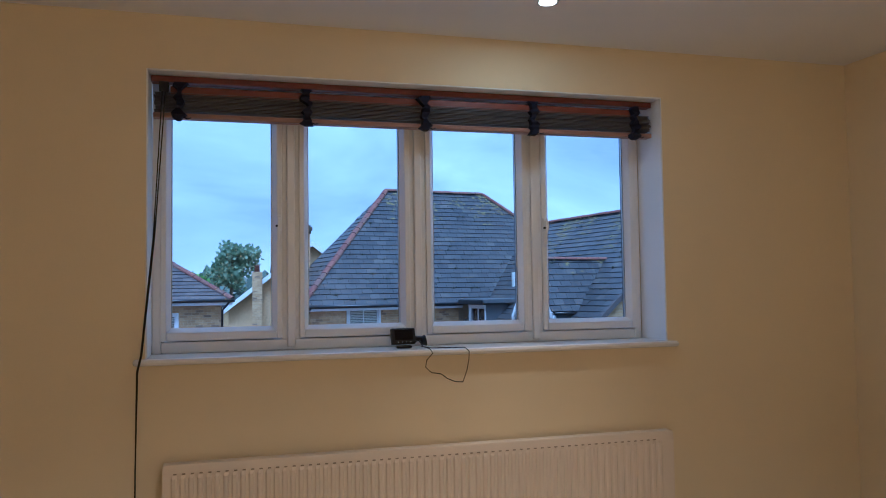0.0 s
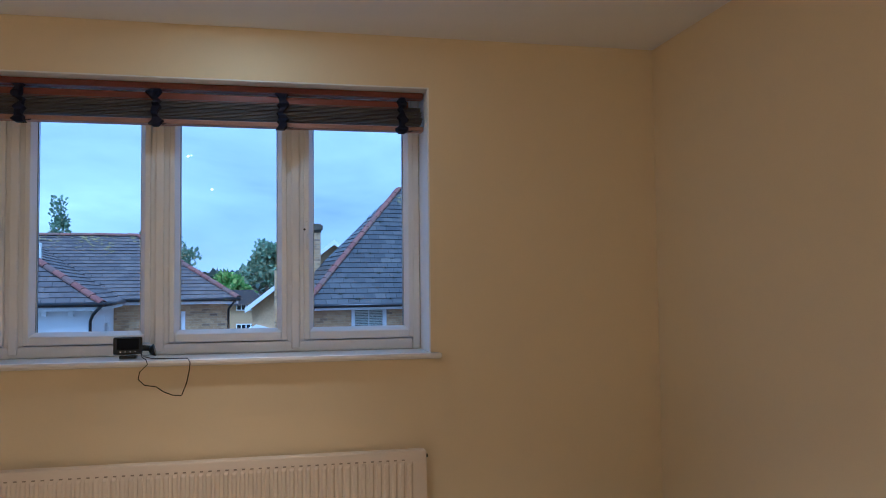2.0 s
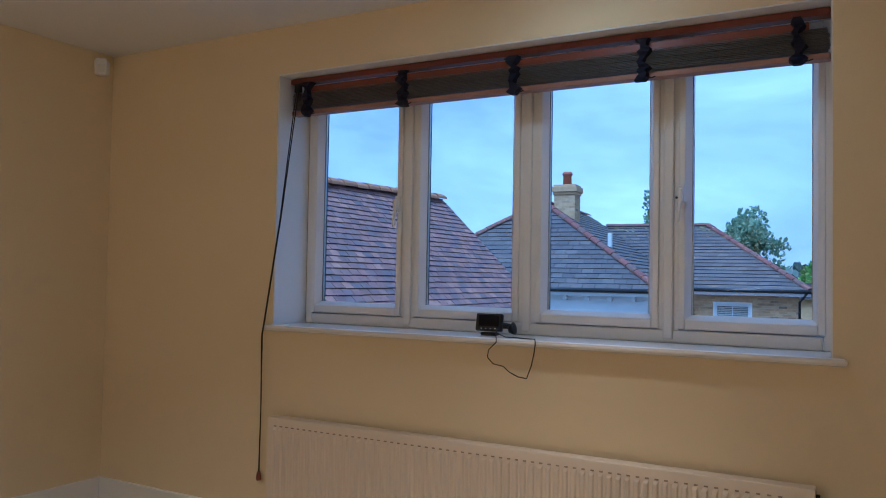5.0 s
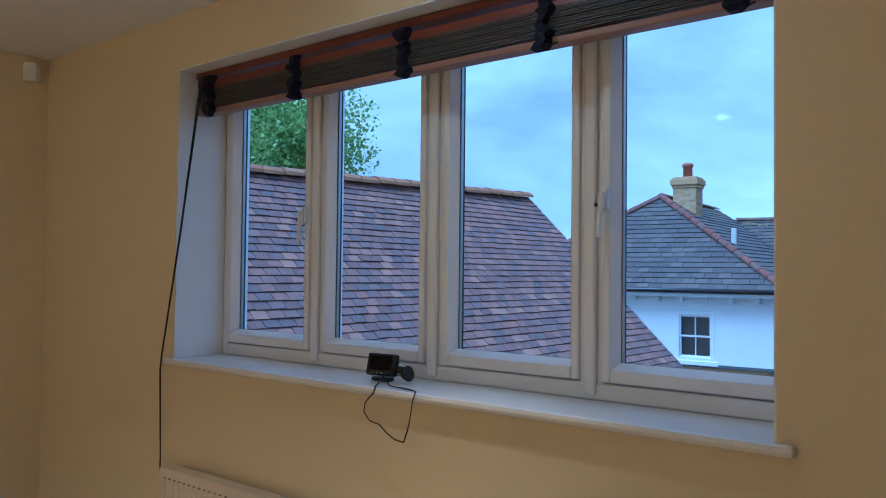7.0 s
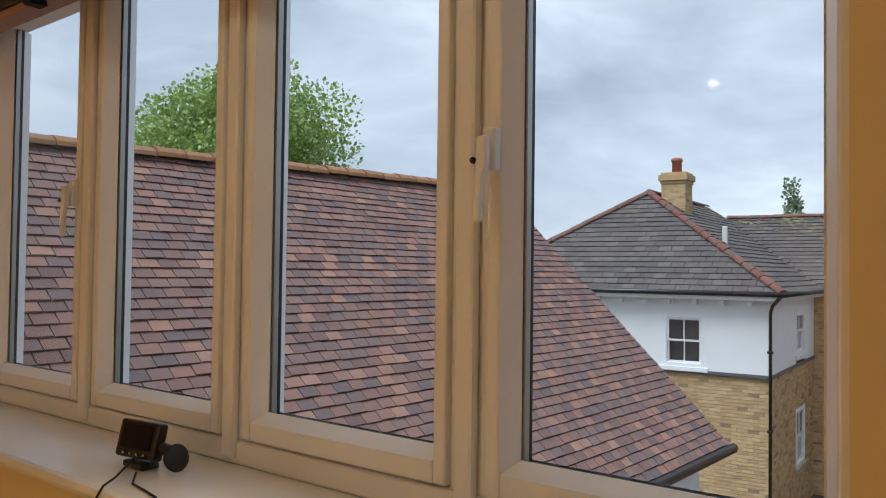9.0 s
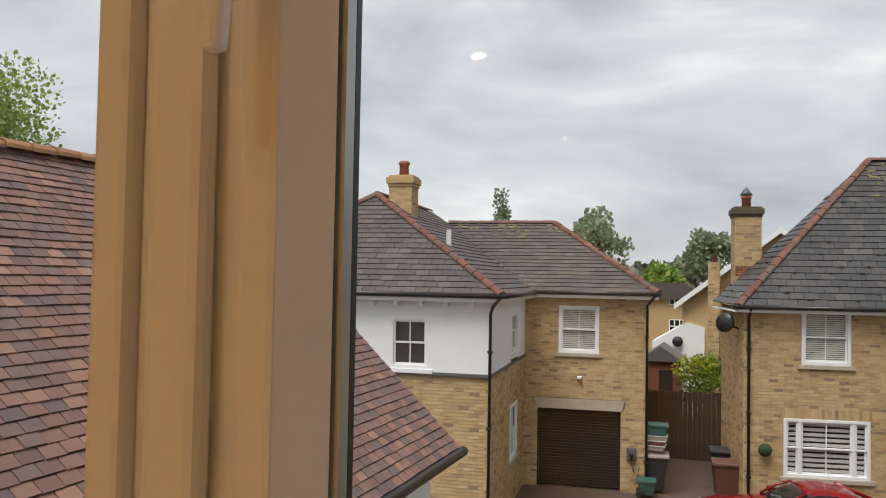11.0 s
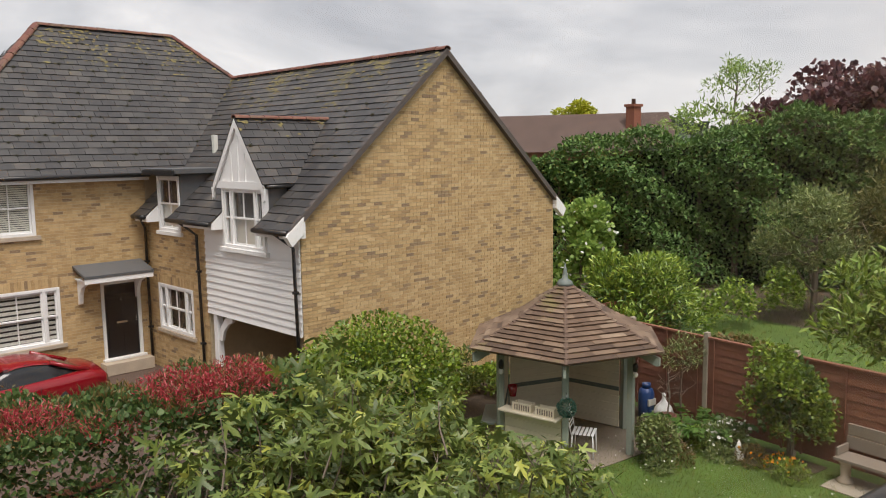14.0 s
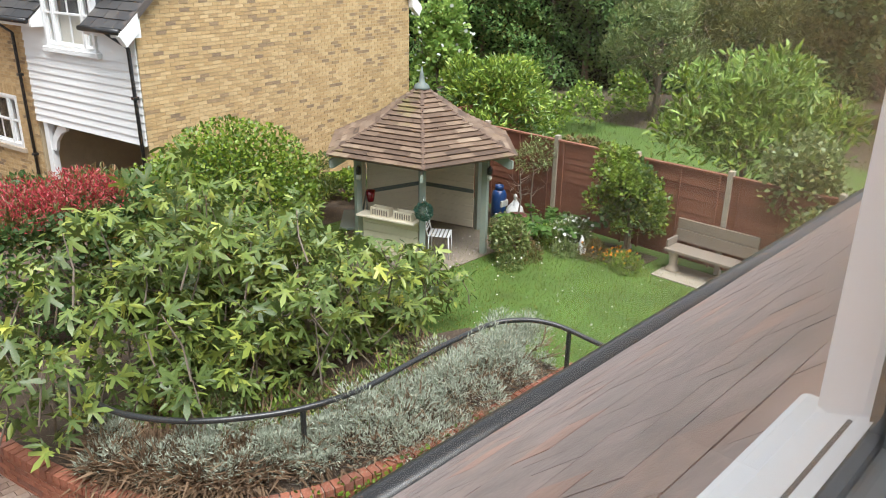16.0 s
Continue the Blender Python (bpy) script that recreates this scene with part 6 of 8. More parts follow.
for c in ctr[::2]:
    q = Vector(c)
    e = q + Vector((rs.normal(0, 0.2), rs.normal(0, 0.2), max(GZ + 0.4 - q.z, -0.65 + rs.uniform(-0.25, 0.2))))
    add_tube(bm, [e, (q + e) / 2 + Vector((rs.normal(0, 0.04), 0, 0)), q], [0.013, 0.010, 0.006], 5)
part("shoots", bm, M_FIGBARK, fig)

# hedge along the drive: dark evergreen with red new growth
hedge = thing("mixed_hedge", "mixed evergreen hedge with bright red new leaves", "hedge")
sp, d = box_spots(rs, 16000, (2.6, 10.9, GZ), (7.3, 12.9, -2.3), 0.16)
leaves("dark_leaves", sp, d + np.array((0, 0, 0.3)), 0.095, "round", L_DARKHEDGE, hedge, 21)
sp, d = box_spots(rs, 3000, (2.7, 11.0, -3.6), (7.2, 12.8, -2.2), 0.18)
leaves("bronze_leaves", sp, d + np.array((0, 0, 0.4)), 0.10, "long", L_BRONZE, hedge, 22)
for k, (c, r, n) in enumerate((((3.3, 11.7, -2.30), (0.7, 0.7, 0.28), 700), ((5.4, 11.6, -2.25), (0.9, 0.75, 0.33), 1500), ((6.4, 11.6, -2.20), (0.7, 0.7, 0.3), 1000), ((4.3, 11.2, -2.40), (0.5, 0.4, 0.2), 300))):
    sp, d = blob_spots(rs, n * 2, c, np.array(r) * (1, 1, 1.15), 0.7, 10, -0.4)
    leaves("red_leaves", sp, d * 0.5 + np.array((0, 0, 0.9)), 0.062, "long", L_RED, hedge, 30 + k, 0.8, "bright red young leaves")
# inner_leaves: a darker green puts the shade inside the crown into colour.
bush("clipped_shrub", "rounded clipped bright green shrub by the brick gable", "shrub",
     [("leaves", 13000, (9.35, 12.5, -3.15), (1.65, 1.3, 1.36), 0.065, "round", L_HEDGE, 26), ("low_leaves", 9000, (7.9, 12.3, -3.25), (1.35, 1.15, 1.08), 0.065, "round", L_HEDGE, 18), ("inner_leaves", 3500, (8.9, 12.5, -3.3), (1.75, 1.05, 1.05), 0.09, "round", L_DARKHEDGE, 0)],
     [((9.0, 12.4, GZ), (9.0, 12.4, -3.0), 0.07, 8, 0.7)])
bush("gable_shrub", "loose leafy shrub at the foot of the brick gable", "shrub", [("leaves", 2600, (11.6, 13.1, -3.55), (0.95, 0.7, 0.75), 0.10, "long", L_FIG, 9), ("low_leaves", 1500, (12.9, 13.6, -3.9), (0.9, 0.6, 0.35), 0.08, "round", L_HEDGE, 8)], [((11.6, 13.1, GZ), (11.6, 13.1, -3.4), 0.04, 8, 0.5)])
bush("bronze_shrub", "loose shrub with bronze-tipped leaves beside the carport", "shrub", [("leaves", 2600, (7.0, 13.3, -3.1), (1.2, 0.6, 0.75), 0.09, "long", L_BRONZE, 6), ("green_leaves", 1200, (6.9, 13.2, -3.2), (1.1, 0.55, 0.7), 0.09, "round", L_HEDGE, 6)])

# planter wall: curved red brick with a course of headers on top
curve = [Vector((*p, 0)) for p in ((3.85, 9.2), (3.94, 8.47), (4.18, 7.43), (4.5, 6.63), (5.04, 5.97), (5.62, 5.58), (6.26, 5.40), (7.12, 5.28), (8.37, 5.21), (9.7, 5.15))]


def along(pts, step):
    """Even steps along a smooth line through points: place and heading."""
    fine = []
    n = len(pts)
    for i in range(n - 1):
        p0, p1, p2, p3 = pts[max(i - 1, 0)], pts[i], pts[i + 1], pts[min(i + 2, n - 1)]
        for k in range(24):
            t = k / 24
            fine.append(0.5 * ((2 * p1) + (p2 - p0) * t + (2 * p0 - 5 * p1 + 4 * p2 - p3) * t * t + (3 * p1 - p0 - 3 * p2 + p3) * t ** 3))
    fine.append(pts[-1])
    out, left = [], 0.0
    for a, b in zip(fine, fine[1:]):
        L = (b - a).length
        while left < L:
            out.append((a.lerp(b, left / L), (b - a).normalized()))
            left += step
        left -= L
    return out


planter = thing("planter_wall", "curved low red brick planter wall with header coping", "garden wall")
bm = add_box(bmesh.new(), (-0.107, -0.051, 0), (0.107, 0.051, 0.065), 0.004)
stretcher = bpy.data.meshes.new("brick")
bm.to_mesh(stretcher)
bm.free()
stretcher.materials.append(M_REDBRICK)
bm = add_box(bmesh.new(), (-0.046, -0.075, 0), (0.046, 0.075, 0.10), 0.006)
header = bpy.data.meshes.new("coping_brick")
bm.to_mesh(header)
bm.free()
header.materials.append(M_REDBRICK)
for row in range(5):
    for i, (p, h_) in enumerate(along(curve, 0.225)):
        ob = new("brick", stretcher)
        ob.parent = planter
        q = p + h_ * (0.1125 * (row % 2))
        ob.matrix_basis = Matrix.Translation((q.x, q.y, GZ - 0.03 + row * 0.075)) @ Matrix.Rotation(math.atan2(h_.y, h_.x) + rs.uniform(-0.01, 0.01), 4, "Z")
for p, h_ in along(curve, 0.105):
    ob = new("coping_brick", header)
    ob.parent = planter
    ob.matrix_basis = Matrix.Translation((p.x, p.y, GZ + 0.345 + rs.uniform(-0.004, 0.004))) @ Matrix.Rotation(math.atan2(h_.y, h_.x) + rs.uniform(-0.03, 0.03), 4, "Z")
core = along(curve, 0.2)
bm = bmesh.new()
quad = []
for p, h_ in core:
    nrm = Vector((-h_.y, h_.x, 0))
    quad.append([bm.verts.new((*(p + nrm * s).to_2d(), z)) for s, z in ((-0.040, GZ - 0.1), (-0.045, GZ + 0.425), (0.045, GZ + 0.425), (0.040, GZ - 0.1))])
for a_, b_ in zip(quad, quad[1:]):
    for k in range(3):
        bm.faces.new((a_[k], b_[k], b_[k + 1], a_[k + 1]))
part("mortar", bm, M_REDMORTAR, planter)
bm = bmesh.new()
soil = [bm.verts.new((p.x, p.y, GZ + 0.36)) for p, _ in core]
soil += [bm.verts.new((9.7, 7.0, GZ + 0.30)), bm.verts.new((4.4, 9.2, GZ + 0.30))]
bm.faces.new(soil)
tagged(part("planter_soil", bm, M_SOIL), "dark soil filling the raised planter", "soil", kind="structure")

# handrail
rail = thing("handrail", "curved black metal handrail on posts above the planter", "handrail")
rpts = [Vector(p) for p in ((4.50, 7.9, -3.08), (4.55, 7.56, -3.1), (4.68, 7.08, -3.1), (5.02, 6.58, -3.1), (5.44, 6.23, -3.1), (5.98, 5.94, -3.1), (6.61, 5.8, -3.1), (7.29, 5.83, -3.1), (8.05, 5.86, -3.1), (8.75, 5.80, -3.08), (9.05, 5.55, -3.04), (9.22, 5.30, -3.05), (9.33, 5.05, -3.10), (9.45, 4.5, -3.2), (9.7, 3.2, -3.3))]
tube("top_rail", [p for p, _ in along(rpts, 0.1)], 0.032, M_RAIL, rail, 10)
for k in (1, 5, 8, 12):
    p = rpts[k]
    box("post", (p.x - 0.022, p.y - 0.022, GZ), (p.x + 0.022, p.y + 0.022, p.z), M_RAIL, rail, 0.004)

# silver bushes in the planter
cl = along(curve, 0.52)
for i, (p, h_) in enumerate(cl[4:-1]):
    nrm = Vector((-h_.y, h_.x, 0))
    c = p + nrm * rs.uniform(0.35, 0.55)
    big = 1.45 if c.x > 6.6 else 0.95
    dead = 4.4 < c.x < 5.7
    lav = thing("lavender_bush", "woody silver-grey lavender bush in the planter" if not dead else "half-dead lavender bush with bare brown stems", "shrub", group="lavender bushes")
    sp, d = clump_spots(rs, 2400 if dead else 4200, (c.x, c.y, GZ + 0.55 + rs.uniform(-0.05, 0.05)), np.array((0.5, 0.48, 0.46)) * big * rs.uniform(0.9, 1.1), 22, 0.30)
    leaves("silver_leaves", sp, d + np.array((0, 0, 0.6)), 0.055, "needle", L_SILVER, lav, 100 + i, 0.45)
    sp, d = blob_spots(rs, 900 if dead else 200, (c.x, c.y, GZ + 0.48), (0.46 * big, 0.44 * big, 0.3 * big), 0.5, 0, -0.4)
    leaves("dry_stems", sp, d + np.array((0, 0, 0.1)), 0.20, "spike", L_DEAD, lav, 150 + i, 0.35)
for i, (p, h_) in enumerate(along(curve, 0.62)[3:-2]):
    nrm = Vector((-h_.y, h_.x, 0))
    c = p + nrm * rs.uniform(1.0, 1.35)
    bush("ground_cover", "low green leafy plants between the handrail and the fig", "plants", [("leaves", 750, (c.x, c.y, GZ + 0.45), (0.50, 0.48, 0.34), 0.075, "long", (L_FIG, L_HEDGE, L_GREY)[i % 3], 0), ("twigs", 120, (c.x, c.y, GZ + 0.45), (0.45, 0.45, 0.3), 0.22, "spike", L_DEAD, 0)], None, "ground cover plants")
ivy = thing("ivy", "small variegated ivy trailing over the planter wall", "climber")
ip = np.array([(p.x + rs.normal(0, 0.05), p.y - 0.08 + rs.normal(0, 0.08), GZ + 0.42 + rs.uniform(-0.16, 0.06)) for p, _ in along(curve, 0.02) if 5.6 < p.x < 8.2 for _ in range(3)])
leaves("leaves", ip, np.tile((0, -0.6, 0.4), (len(ip), 1)), 0.05, "round", L_HEDGE, ivy, 71)

# gazebo
M_HIPSH = material("dark_hip_shingle", (0.11, 0.07, 0.05), 0.85, 0.25, 5, 60, 0.4)
GC, GR, EVZ, TIP = Vector((12.25, 10.55, 0)), 1.34, -2.22, -1.16
gz = thing("gazebo", "hexagonal sage green garden gazebo with cedar shingle roof", "gazebo")
angs = [radians(-14 - 60 * k) for k in range(6)]
cor = lambda r, k, z: GC + Vector((r * math.cos(angs[k % 6]), r * math.sin(angs[k % 6]), z))
for k in range(6):
    p = cor(GR, k, 0)
    box("post", (-0.055, -0.055, GZ), (0.055, 0.055, EVZ + 0.1), M_SAGE, gz, 0.006, "", Matrix.Translation((p.x, p.y, 0)) @ Matrix.Rotation(angs[k], 4, "Z"))
    a_, b_ = cor(GR, k, EVZ), cor(GR, k + 1, EVZ)
    L = (b_ - a_).length
    m_ = Matrix.Translation(a_) @ Matrix.Rotation(math.atan2(b_.y - a_.y, b_.x - a_.x), 4, "Z")
    arch = [(0, 0.12), (0, -0.22)] + [(L * t, -0.22 + 0.20 * math.sin(math.pi * t)) for t in (0.12, 0.25, 0.4, 0.5, 0.6, 0.75, 0.88)] + [(L, -0.22), (L, 0.12)]
    prism("arched_beam", arch, 0.04, M_SAGE, gz, m_ @ Matrix.Translation((0, -0.02, 0)))
    o = cor(1.88, k, EVZ - 0.10)
    prism("rafter_foot", [(0, 0), (0.5, 0.16), (0.5, 0.02), (0.06, -0.16), (0, -0.14)], 0.05, M_SAGE, gz, Matrix.Translation(o) @ Matrix.Rotation(angs[k] + math.pi, 4, "Z"), 0.004)
    # concave shingle roof in two pitches
    lo0, lo1 = cor(1.93, k, EVZ - 0.02), cor(1.93, k + 1, EVZ - 0.02)
    mi0, mi1 = cor(0.95, k, EVZ + 0.44), cor(0.95, k + 1, EVZ + 0.44)
    tp = GC + Vector((0, 0, TIP))
    t0, t1 = tp.lerp(mi0, 0.1), tp.lerp(mi1, 0.1)
    for q, h_ in (([lo1, lo0, mi0, mi1], 0.125), ([mi1, mi0, t0, t1], 0.115)):
        P = q if (q[1] - q[0]).cross(q[2] - q[0]).z > 0 else [q[1], q[0], q[3], q[2]]
        U = (P[1] - P[0]).normalized()
        N = U.cross(P[2] - P[0]).normalized()
        V = N.cross(U)
        lay("shingle", P[0], U, V, [[((x_ - P[0]).dot(U), (x_ - P[0]).dot(V)) for x_ in P]], 0.5, h_, gz, M_SHINGLE, M_UNDER, 0.006, 0.012, 0.030, 0.37, 0.1, 80 + k, (-9, -9, 9, 9), False, 60, 0.006)
    for f0, f1 in ((lo0, mi0), (mi0, t0)):
        ridge(gz, f0, f1, M_HIPSH, 0.045, 0.13, "hip_shingle")
lathe("finial", [(0.17, TIP - 0.06), (0.15, TIP - 0.02), (0.13, TIP + 0.02), (0.06, TIP + 0.06), (0.045, TIP + 0.16), (0.004, TIP + 0.36)], M_SAGEDARK, gz, Matrix.Translation(GC), 6, "sage green pointed finial")
for k in (3, 4, 5):
    a_, b_ = cor(GR - 0.06, k, 0), cor(GR - 0.06, k + 1, 0)
    L = (b_ - a_).length
    m_ = Matrix.Translation((a_.x, a_.y, GZ)) @ Matrix.Rotation(math.atan2(b_.y - a_.y, b_.x - a_.x), 4, "Z")
    for j in range(12):
        box("wall_board", (0.05, -0.012, 0.05 + j * 0.155), (L - 0.05, 0.012, 0.05 + j * 0.155 + 0.148), M_CREAMB, gz, 0.003, "", m_)
    box("bench_seat", (0.1, 0.03, 0.43), (L - 0.1, 0.43, 0.47), M_SAGEDARK, gz, 0.006, "", m_)
    box("mid_rail", (0.05, -0.03, 0.78), (L - 0.05, 0.03, 0.86), M_SAGEDARK, gz, 0.004, "", m_)
tagged(lathe("gazebo_floor", [(0.01, GZ + 0.02), (1.6, GZ + 0.02), (1.6, GZ), (0.01, GZ)], M_OLDWOOD, None, Matrix.Translation(GC), 6), "worn wooden floor under the gazebo", "deck", kind="structure")
ball = thing("topiary_ball", "green topiary ball hanging on the gazebo post", "decoration")
fp = cor(GR, 2, -3.08)
sp, d = blob_spots(rs, 700, (fp.x - 0.10, fp.y - 0.13, -3.08), (0.15, 0.15, 0.15), 0.2)
leaves("leaves", sp, d, 0.035, "round", leaf_mat("blue_green_leaf", [(0, (0.03, 0.10, 0.07)), (1, (0.07, 0.17, 0.12))]), ball, 75)
tube("hook", [(fp.x - 0.10, fp.y - 0.13, -2.94), (fp.x - 0.06, fp.y - 0.08, -2.85), (fp.x - 0.03, fp.y - 0.04, -2.83)], 0.006, M_CHROME, ball, 6)
for k in (1, 3):
    lp = cor(GR + 0.02, k, -2.52)
    lamp = thing("lantern", "small black hanging lantern in the gazebo", "lantern", group="gazebo lanterns")
    lathe("lantern_body", [(0.03, 0), (0.05, 0.02), (0.05, 0.12), (0.03, 0.15), (0.01, 0.17)], M_BLACKP, lamp, Matrix.Translation(lp + Vector((-0.06, -0.12, -0.1))), 10)
    lathe("globe", [(0.02, 0), (0.045, 0.03), (0.045, 0.07), (0.02, 0.1)], M_BLINDW, lamp, Matrix.Translation(lp + Vector((-0.06, -0.12, -0.2))), 12)
counter = thing("cream_counter", "cream boarded low counter at the gazebo front", "counter")
a_, b_ = cor(GR - 0.02, 2, 0), cor(GR - 0.02, 3, 0)
L = (b_ - a_).length
m_ = Matrix.Translation((a_.x, a_.y, GZ)) @ Matrix.Rotation(math.atan2(b_.y - a_.y, b_.x - a_.x), 4, "Z")
for j in range(5):
    box("board", (0.08, -0.012, 0.05 + j * 0.155), (L - 0.08, 0.012, 0.05 + j * 0.155 + 0.148), M_CREAMB, counter, 0.003, "", m_)
box("counter_top", (0.06, -0.08, 0.83), (L - 0.06, 0.22, 0.865), M_CREAMB, counter, 0.006, "", m_)
for x_ in (0.15, 0.62):
    crate = thing("lattice_box", "white lattice planter box on the counter", "box", None, "", "counter boxes")
    for lo, hi in (((x_, -0.04, 0.865), (x_ + 0.38, -0.025, 1.02)), ((x_, 0.12, 0.865), (x_ + 0.38, 0.135, 1.02)), ((x_, -0.025, 0.865), (x_ + 0.015, 0.12, 1.02)), ((x_ + 0.365, -0.025, 0.865), (x_ + 0.38, 0.12, 1.02))):
        box("side", lo, hi, M_CREAMB, crate, 0.003, "", m_)
    for j in range(7):
        box("slot", (x_ + 0.03 + j * 0.047, 0.135, 0.89), (x_ + 0.055 + j * 0.047, 0.139, 0.99), M_OLDWOOD, crate, 0.0, "", m_)
chair = thing("garden_chair", "white slatted metal garden chair in the gazebo", "chair", Matrix.Translation((11.95, 9.75, GZ)) @ Matrix.Rotation(radians(35), 4, "Z"))
for x_ in (-0.2, 0.2):
    for y_ in (-0.2, 0.2):
        tube("leg", [(x_, y_, 0), (x_ * 0.95, y_ * 0.9, 0.45)], 0.012, M_WHITE, chair, 6)
    tube("back_post", [(x_ * 0.95, 0.2, 0.45), (x_, 0.3, 0.9)], 0.012, M_WHITE, chair, 6)
for j in range(6):
    box("seat_slat", (-0.21, -0.2 + j * 0.07, 0.45), (0.21, -0.15 + j * 0.07, 0.465), M_WHITE, chair, 0.003)
    box("back_slat", (-0.2, 0.215 + j * 0.014, 0.55 + j * 0.06), (0.2, 0.225 + j * 0.014, 0.585 + j * 0.06), M_WHITE, chair, 0.003)
red = thing("fire_bucket", "small red metal bucket hung in the gazebo", "bucket")
lathe("bucket", [(0.06, 0), (0.09, 0.2), (0.085, 0.2), (0.055, 0.02)], M_CARRED, red, Matrix.Translation(cor(GR - 0.25, 3, -3.2)), 14)

# fence, bench, bits along the border
FX = 14.86
posts = [13.0, 11.15, 9.3, 7.48, 5.66, 3.84, 2.0]
fence = thing("fence", "red-brown timber panel fence with concrete posts", "fence")
for y in posts:
    box("post", (FX - 0.055, y - 0.05, GZ), (FX + 0.055, y + 0.05, -2.28), M_CONCRETE, fence, 0.01, "pale concrete post")
for y0, y1 in zip(posts[1:], posts):
    for j in range(13):
        z = GZ + 0.12 + j * 0.128
        bm = add_box(bmesh.new(), (-0.009, y0 + 0.05, 0), (0.009, y1 - 0.05, 0.15), 0.003, Matrix.Translation((FX - 0.02 - 0.004 * (j % 2), 0, z)) @ Matrix.Rotation(radians(5), 4, "Y"))
        part("board", bm, M_FENCE, fence)
    for f_ in (0.1, 0.5, 0.9):
        y = y0 + (y1 - y0) * f_
        box("batten", (FX - 0.055, y - 0.018, GZ + 0.1), (FX - 0.035, y + 0.018, -2.36), M_FENCE, fence, 0.003)
    box("capping", (FX - 0.06, y0 + 0.05, -2.40), (FX + 0.03, y1 - 0.05, -2.36), M_FENCE, fence, 0.004)
side = thing("side_fence", "red-brown fence running back beside the gable", "fence")
for j in range(13):
    z = GZ + 0.12 + j * 0.128
    part("board", add_box(bmesh.new(), (14.86, 12.99, z), (19.0, 13.01, z + 0.14), 0.003), M_FENCE, side)
bench = thing("bench", "weathered wooden bench with carved stone legs, against the fence", "bench", Matrix.Translation((14.50, 5.70, GZ)))
box("seat", (-0.22, -0.75, 0.40), (0.2, 0.75, 0.455), M_OLDWOOD, bench, 0.01)
box("backrest", (0.20, -0.75, 0.50), (0.25, 0.75, 0.72), M_OLDWOOD, bench, 0.008)
box("backrest", (0.21, -0.75, 0.73), (0.26, 0.75, 0.92), M_OLDWOOD, bench, 0.008)
box("side_rest", (-0.15, 0.71, 0.46), (0.2, 0.75, 0.60), M_OLDWOOD, bench, 0.008)
for y in (-0.6, 0.62):
    lathe("leg", [(0.13, 0), (0.12, 0.06), (0.07, 0.12), (0.085, 0.22), (0.075, 0.3), (0.12, 0.36), (0.13, 0.40)], M_STONE, bench, Matrix.Translation((-0.05, y, 0)), 10, "carved stone leg")
tagged(box("bench_slab", (14.0, 4.9, GZ), (14.75, 6.5, GZ + 0.02), M_CONCRETE, None, 0.005), "stone slab under the bench", "paving", kind="structure")
bed = bmesh.new()
add_box(bed, (13.9, 6.8, GZ), (14.8, 12.6, GZ + 0.015))
tagged(part("border_soil", bed, M_SOIL), "bark and soil border along the fence", "soil", kind="structure")

bottle = thing("gas_bottle", "tall blue gas bottle standing by the gazebo", "gas bottle", Matrix.Translation((14.45, 10.42, GZ)))
lathe("cylinder", [(0.14, 0), (0.16, 0.03), (0.16, 0.52), (0.13, 0.6), (0.05, 0.64)], material("blue_enamel", (0.015, 0.06, 0.20), 0.35, 0.1), bottle, None, 20)
lathe("collar", [(0.09, 0.62), (0.09, 0.72), (0.075, 0.72), (0.075, 0.62)], material("blue_enamel_dark", (0.01, 0.045, 0.15), 0.4, 0.1), bottle, None, 16)
box("label_band", (-0.11, -0.165, 0.28), (0.11, -0.12, 0.42), M_BLINDW, bottle, 0.01)
bbq = thing("wall_box", "white metal cabinet on the fence behind the gazebo", "cabinet")
box("case", (13.6, 10.95, -2.75), (14.1, 11.2, -2.55), M_WHITE, bbq, 0.01)
for x_ in (13.65, 14.05):
    box("leg", (x_ - 0.02, 11.0, GZ), (x_ + 0.02, 11.04, -2.75), M_OLDWOOD, bbq)
goose = thing("garden_ornament", "white rounded garden ornament with a pointed top", "ornament", Matrix.Translation((14.45, 9.98, GZ)))
lathe("body", [(0.10, 0), (0.17, 0.1), (0.20, 0.22), (0.16, 0.34), (0.07, 0.44), (0.03, 0.52), (0.045, 0.57), (0.02, 0.62)], M_RENDER, goose, None, 16)
ped = thing("potted_sapling", "bare young tree in a terracotta pot", "pot plant")
lathe("pot", [(0.12, 0), (0.18, 0.26), (0.19, 0.3), (0.16, 0.3), (0.12, 0.05)], M_HIP, ped, Matrix.Translation((14.2, 9.7, GZ)), 16)
bm = bmesh.new()
limbs(bm, rs, (14.2, 9.7, GZ + 0.25), (14.2, 9.7, GZ + 1.15), 0.02, 14, 0.32, 0.5, 3)
part("stem", bm, M_OLDWOOD, ped)
bush("olive_shrub", "small grey-green shrub against the fence", "shrub", [("leaves", 700, (14.45, 9.55, -2.75), (0.42, 0.42, 0.5), 0.075, "long", L_GREY, 5)], [((14.45, 9.55, GZ), (14.45, 9.55, -2.8), 0.025, 8, 0.4)])
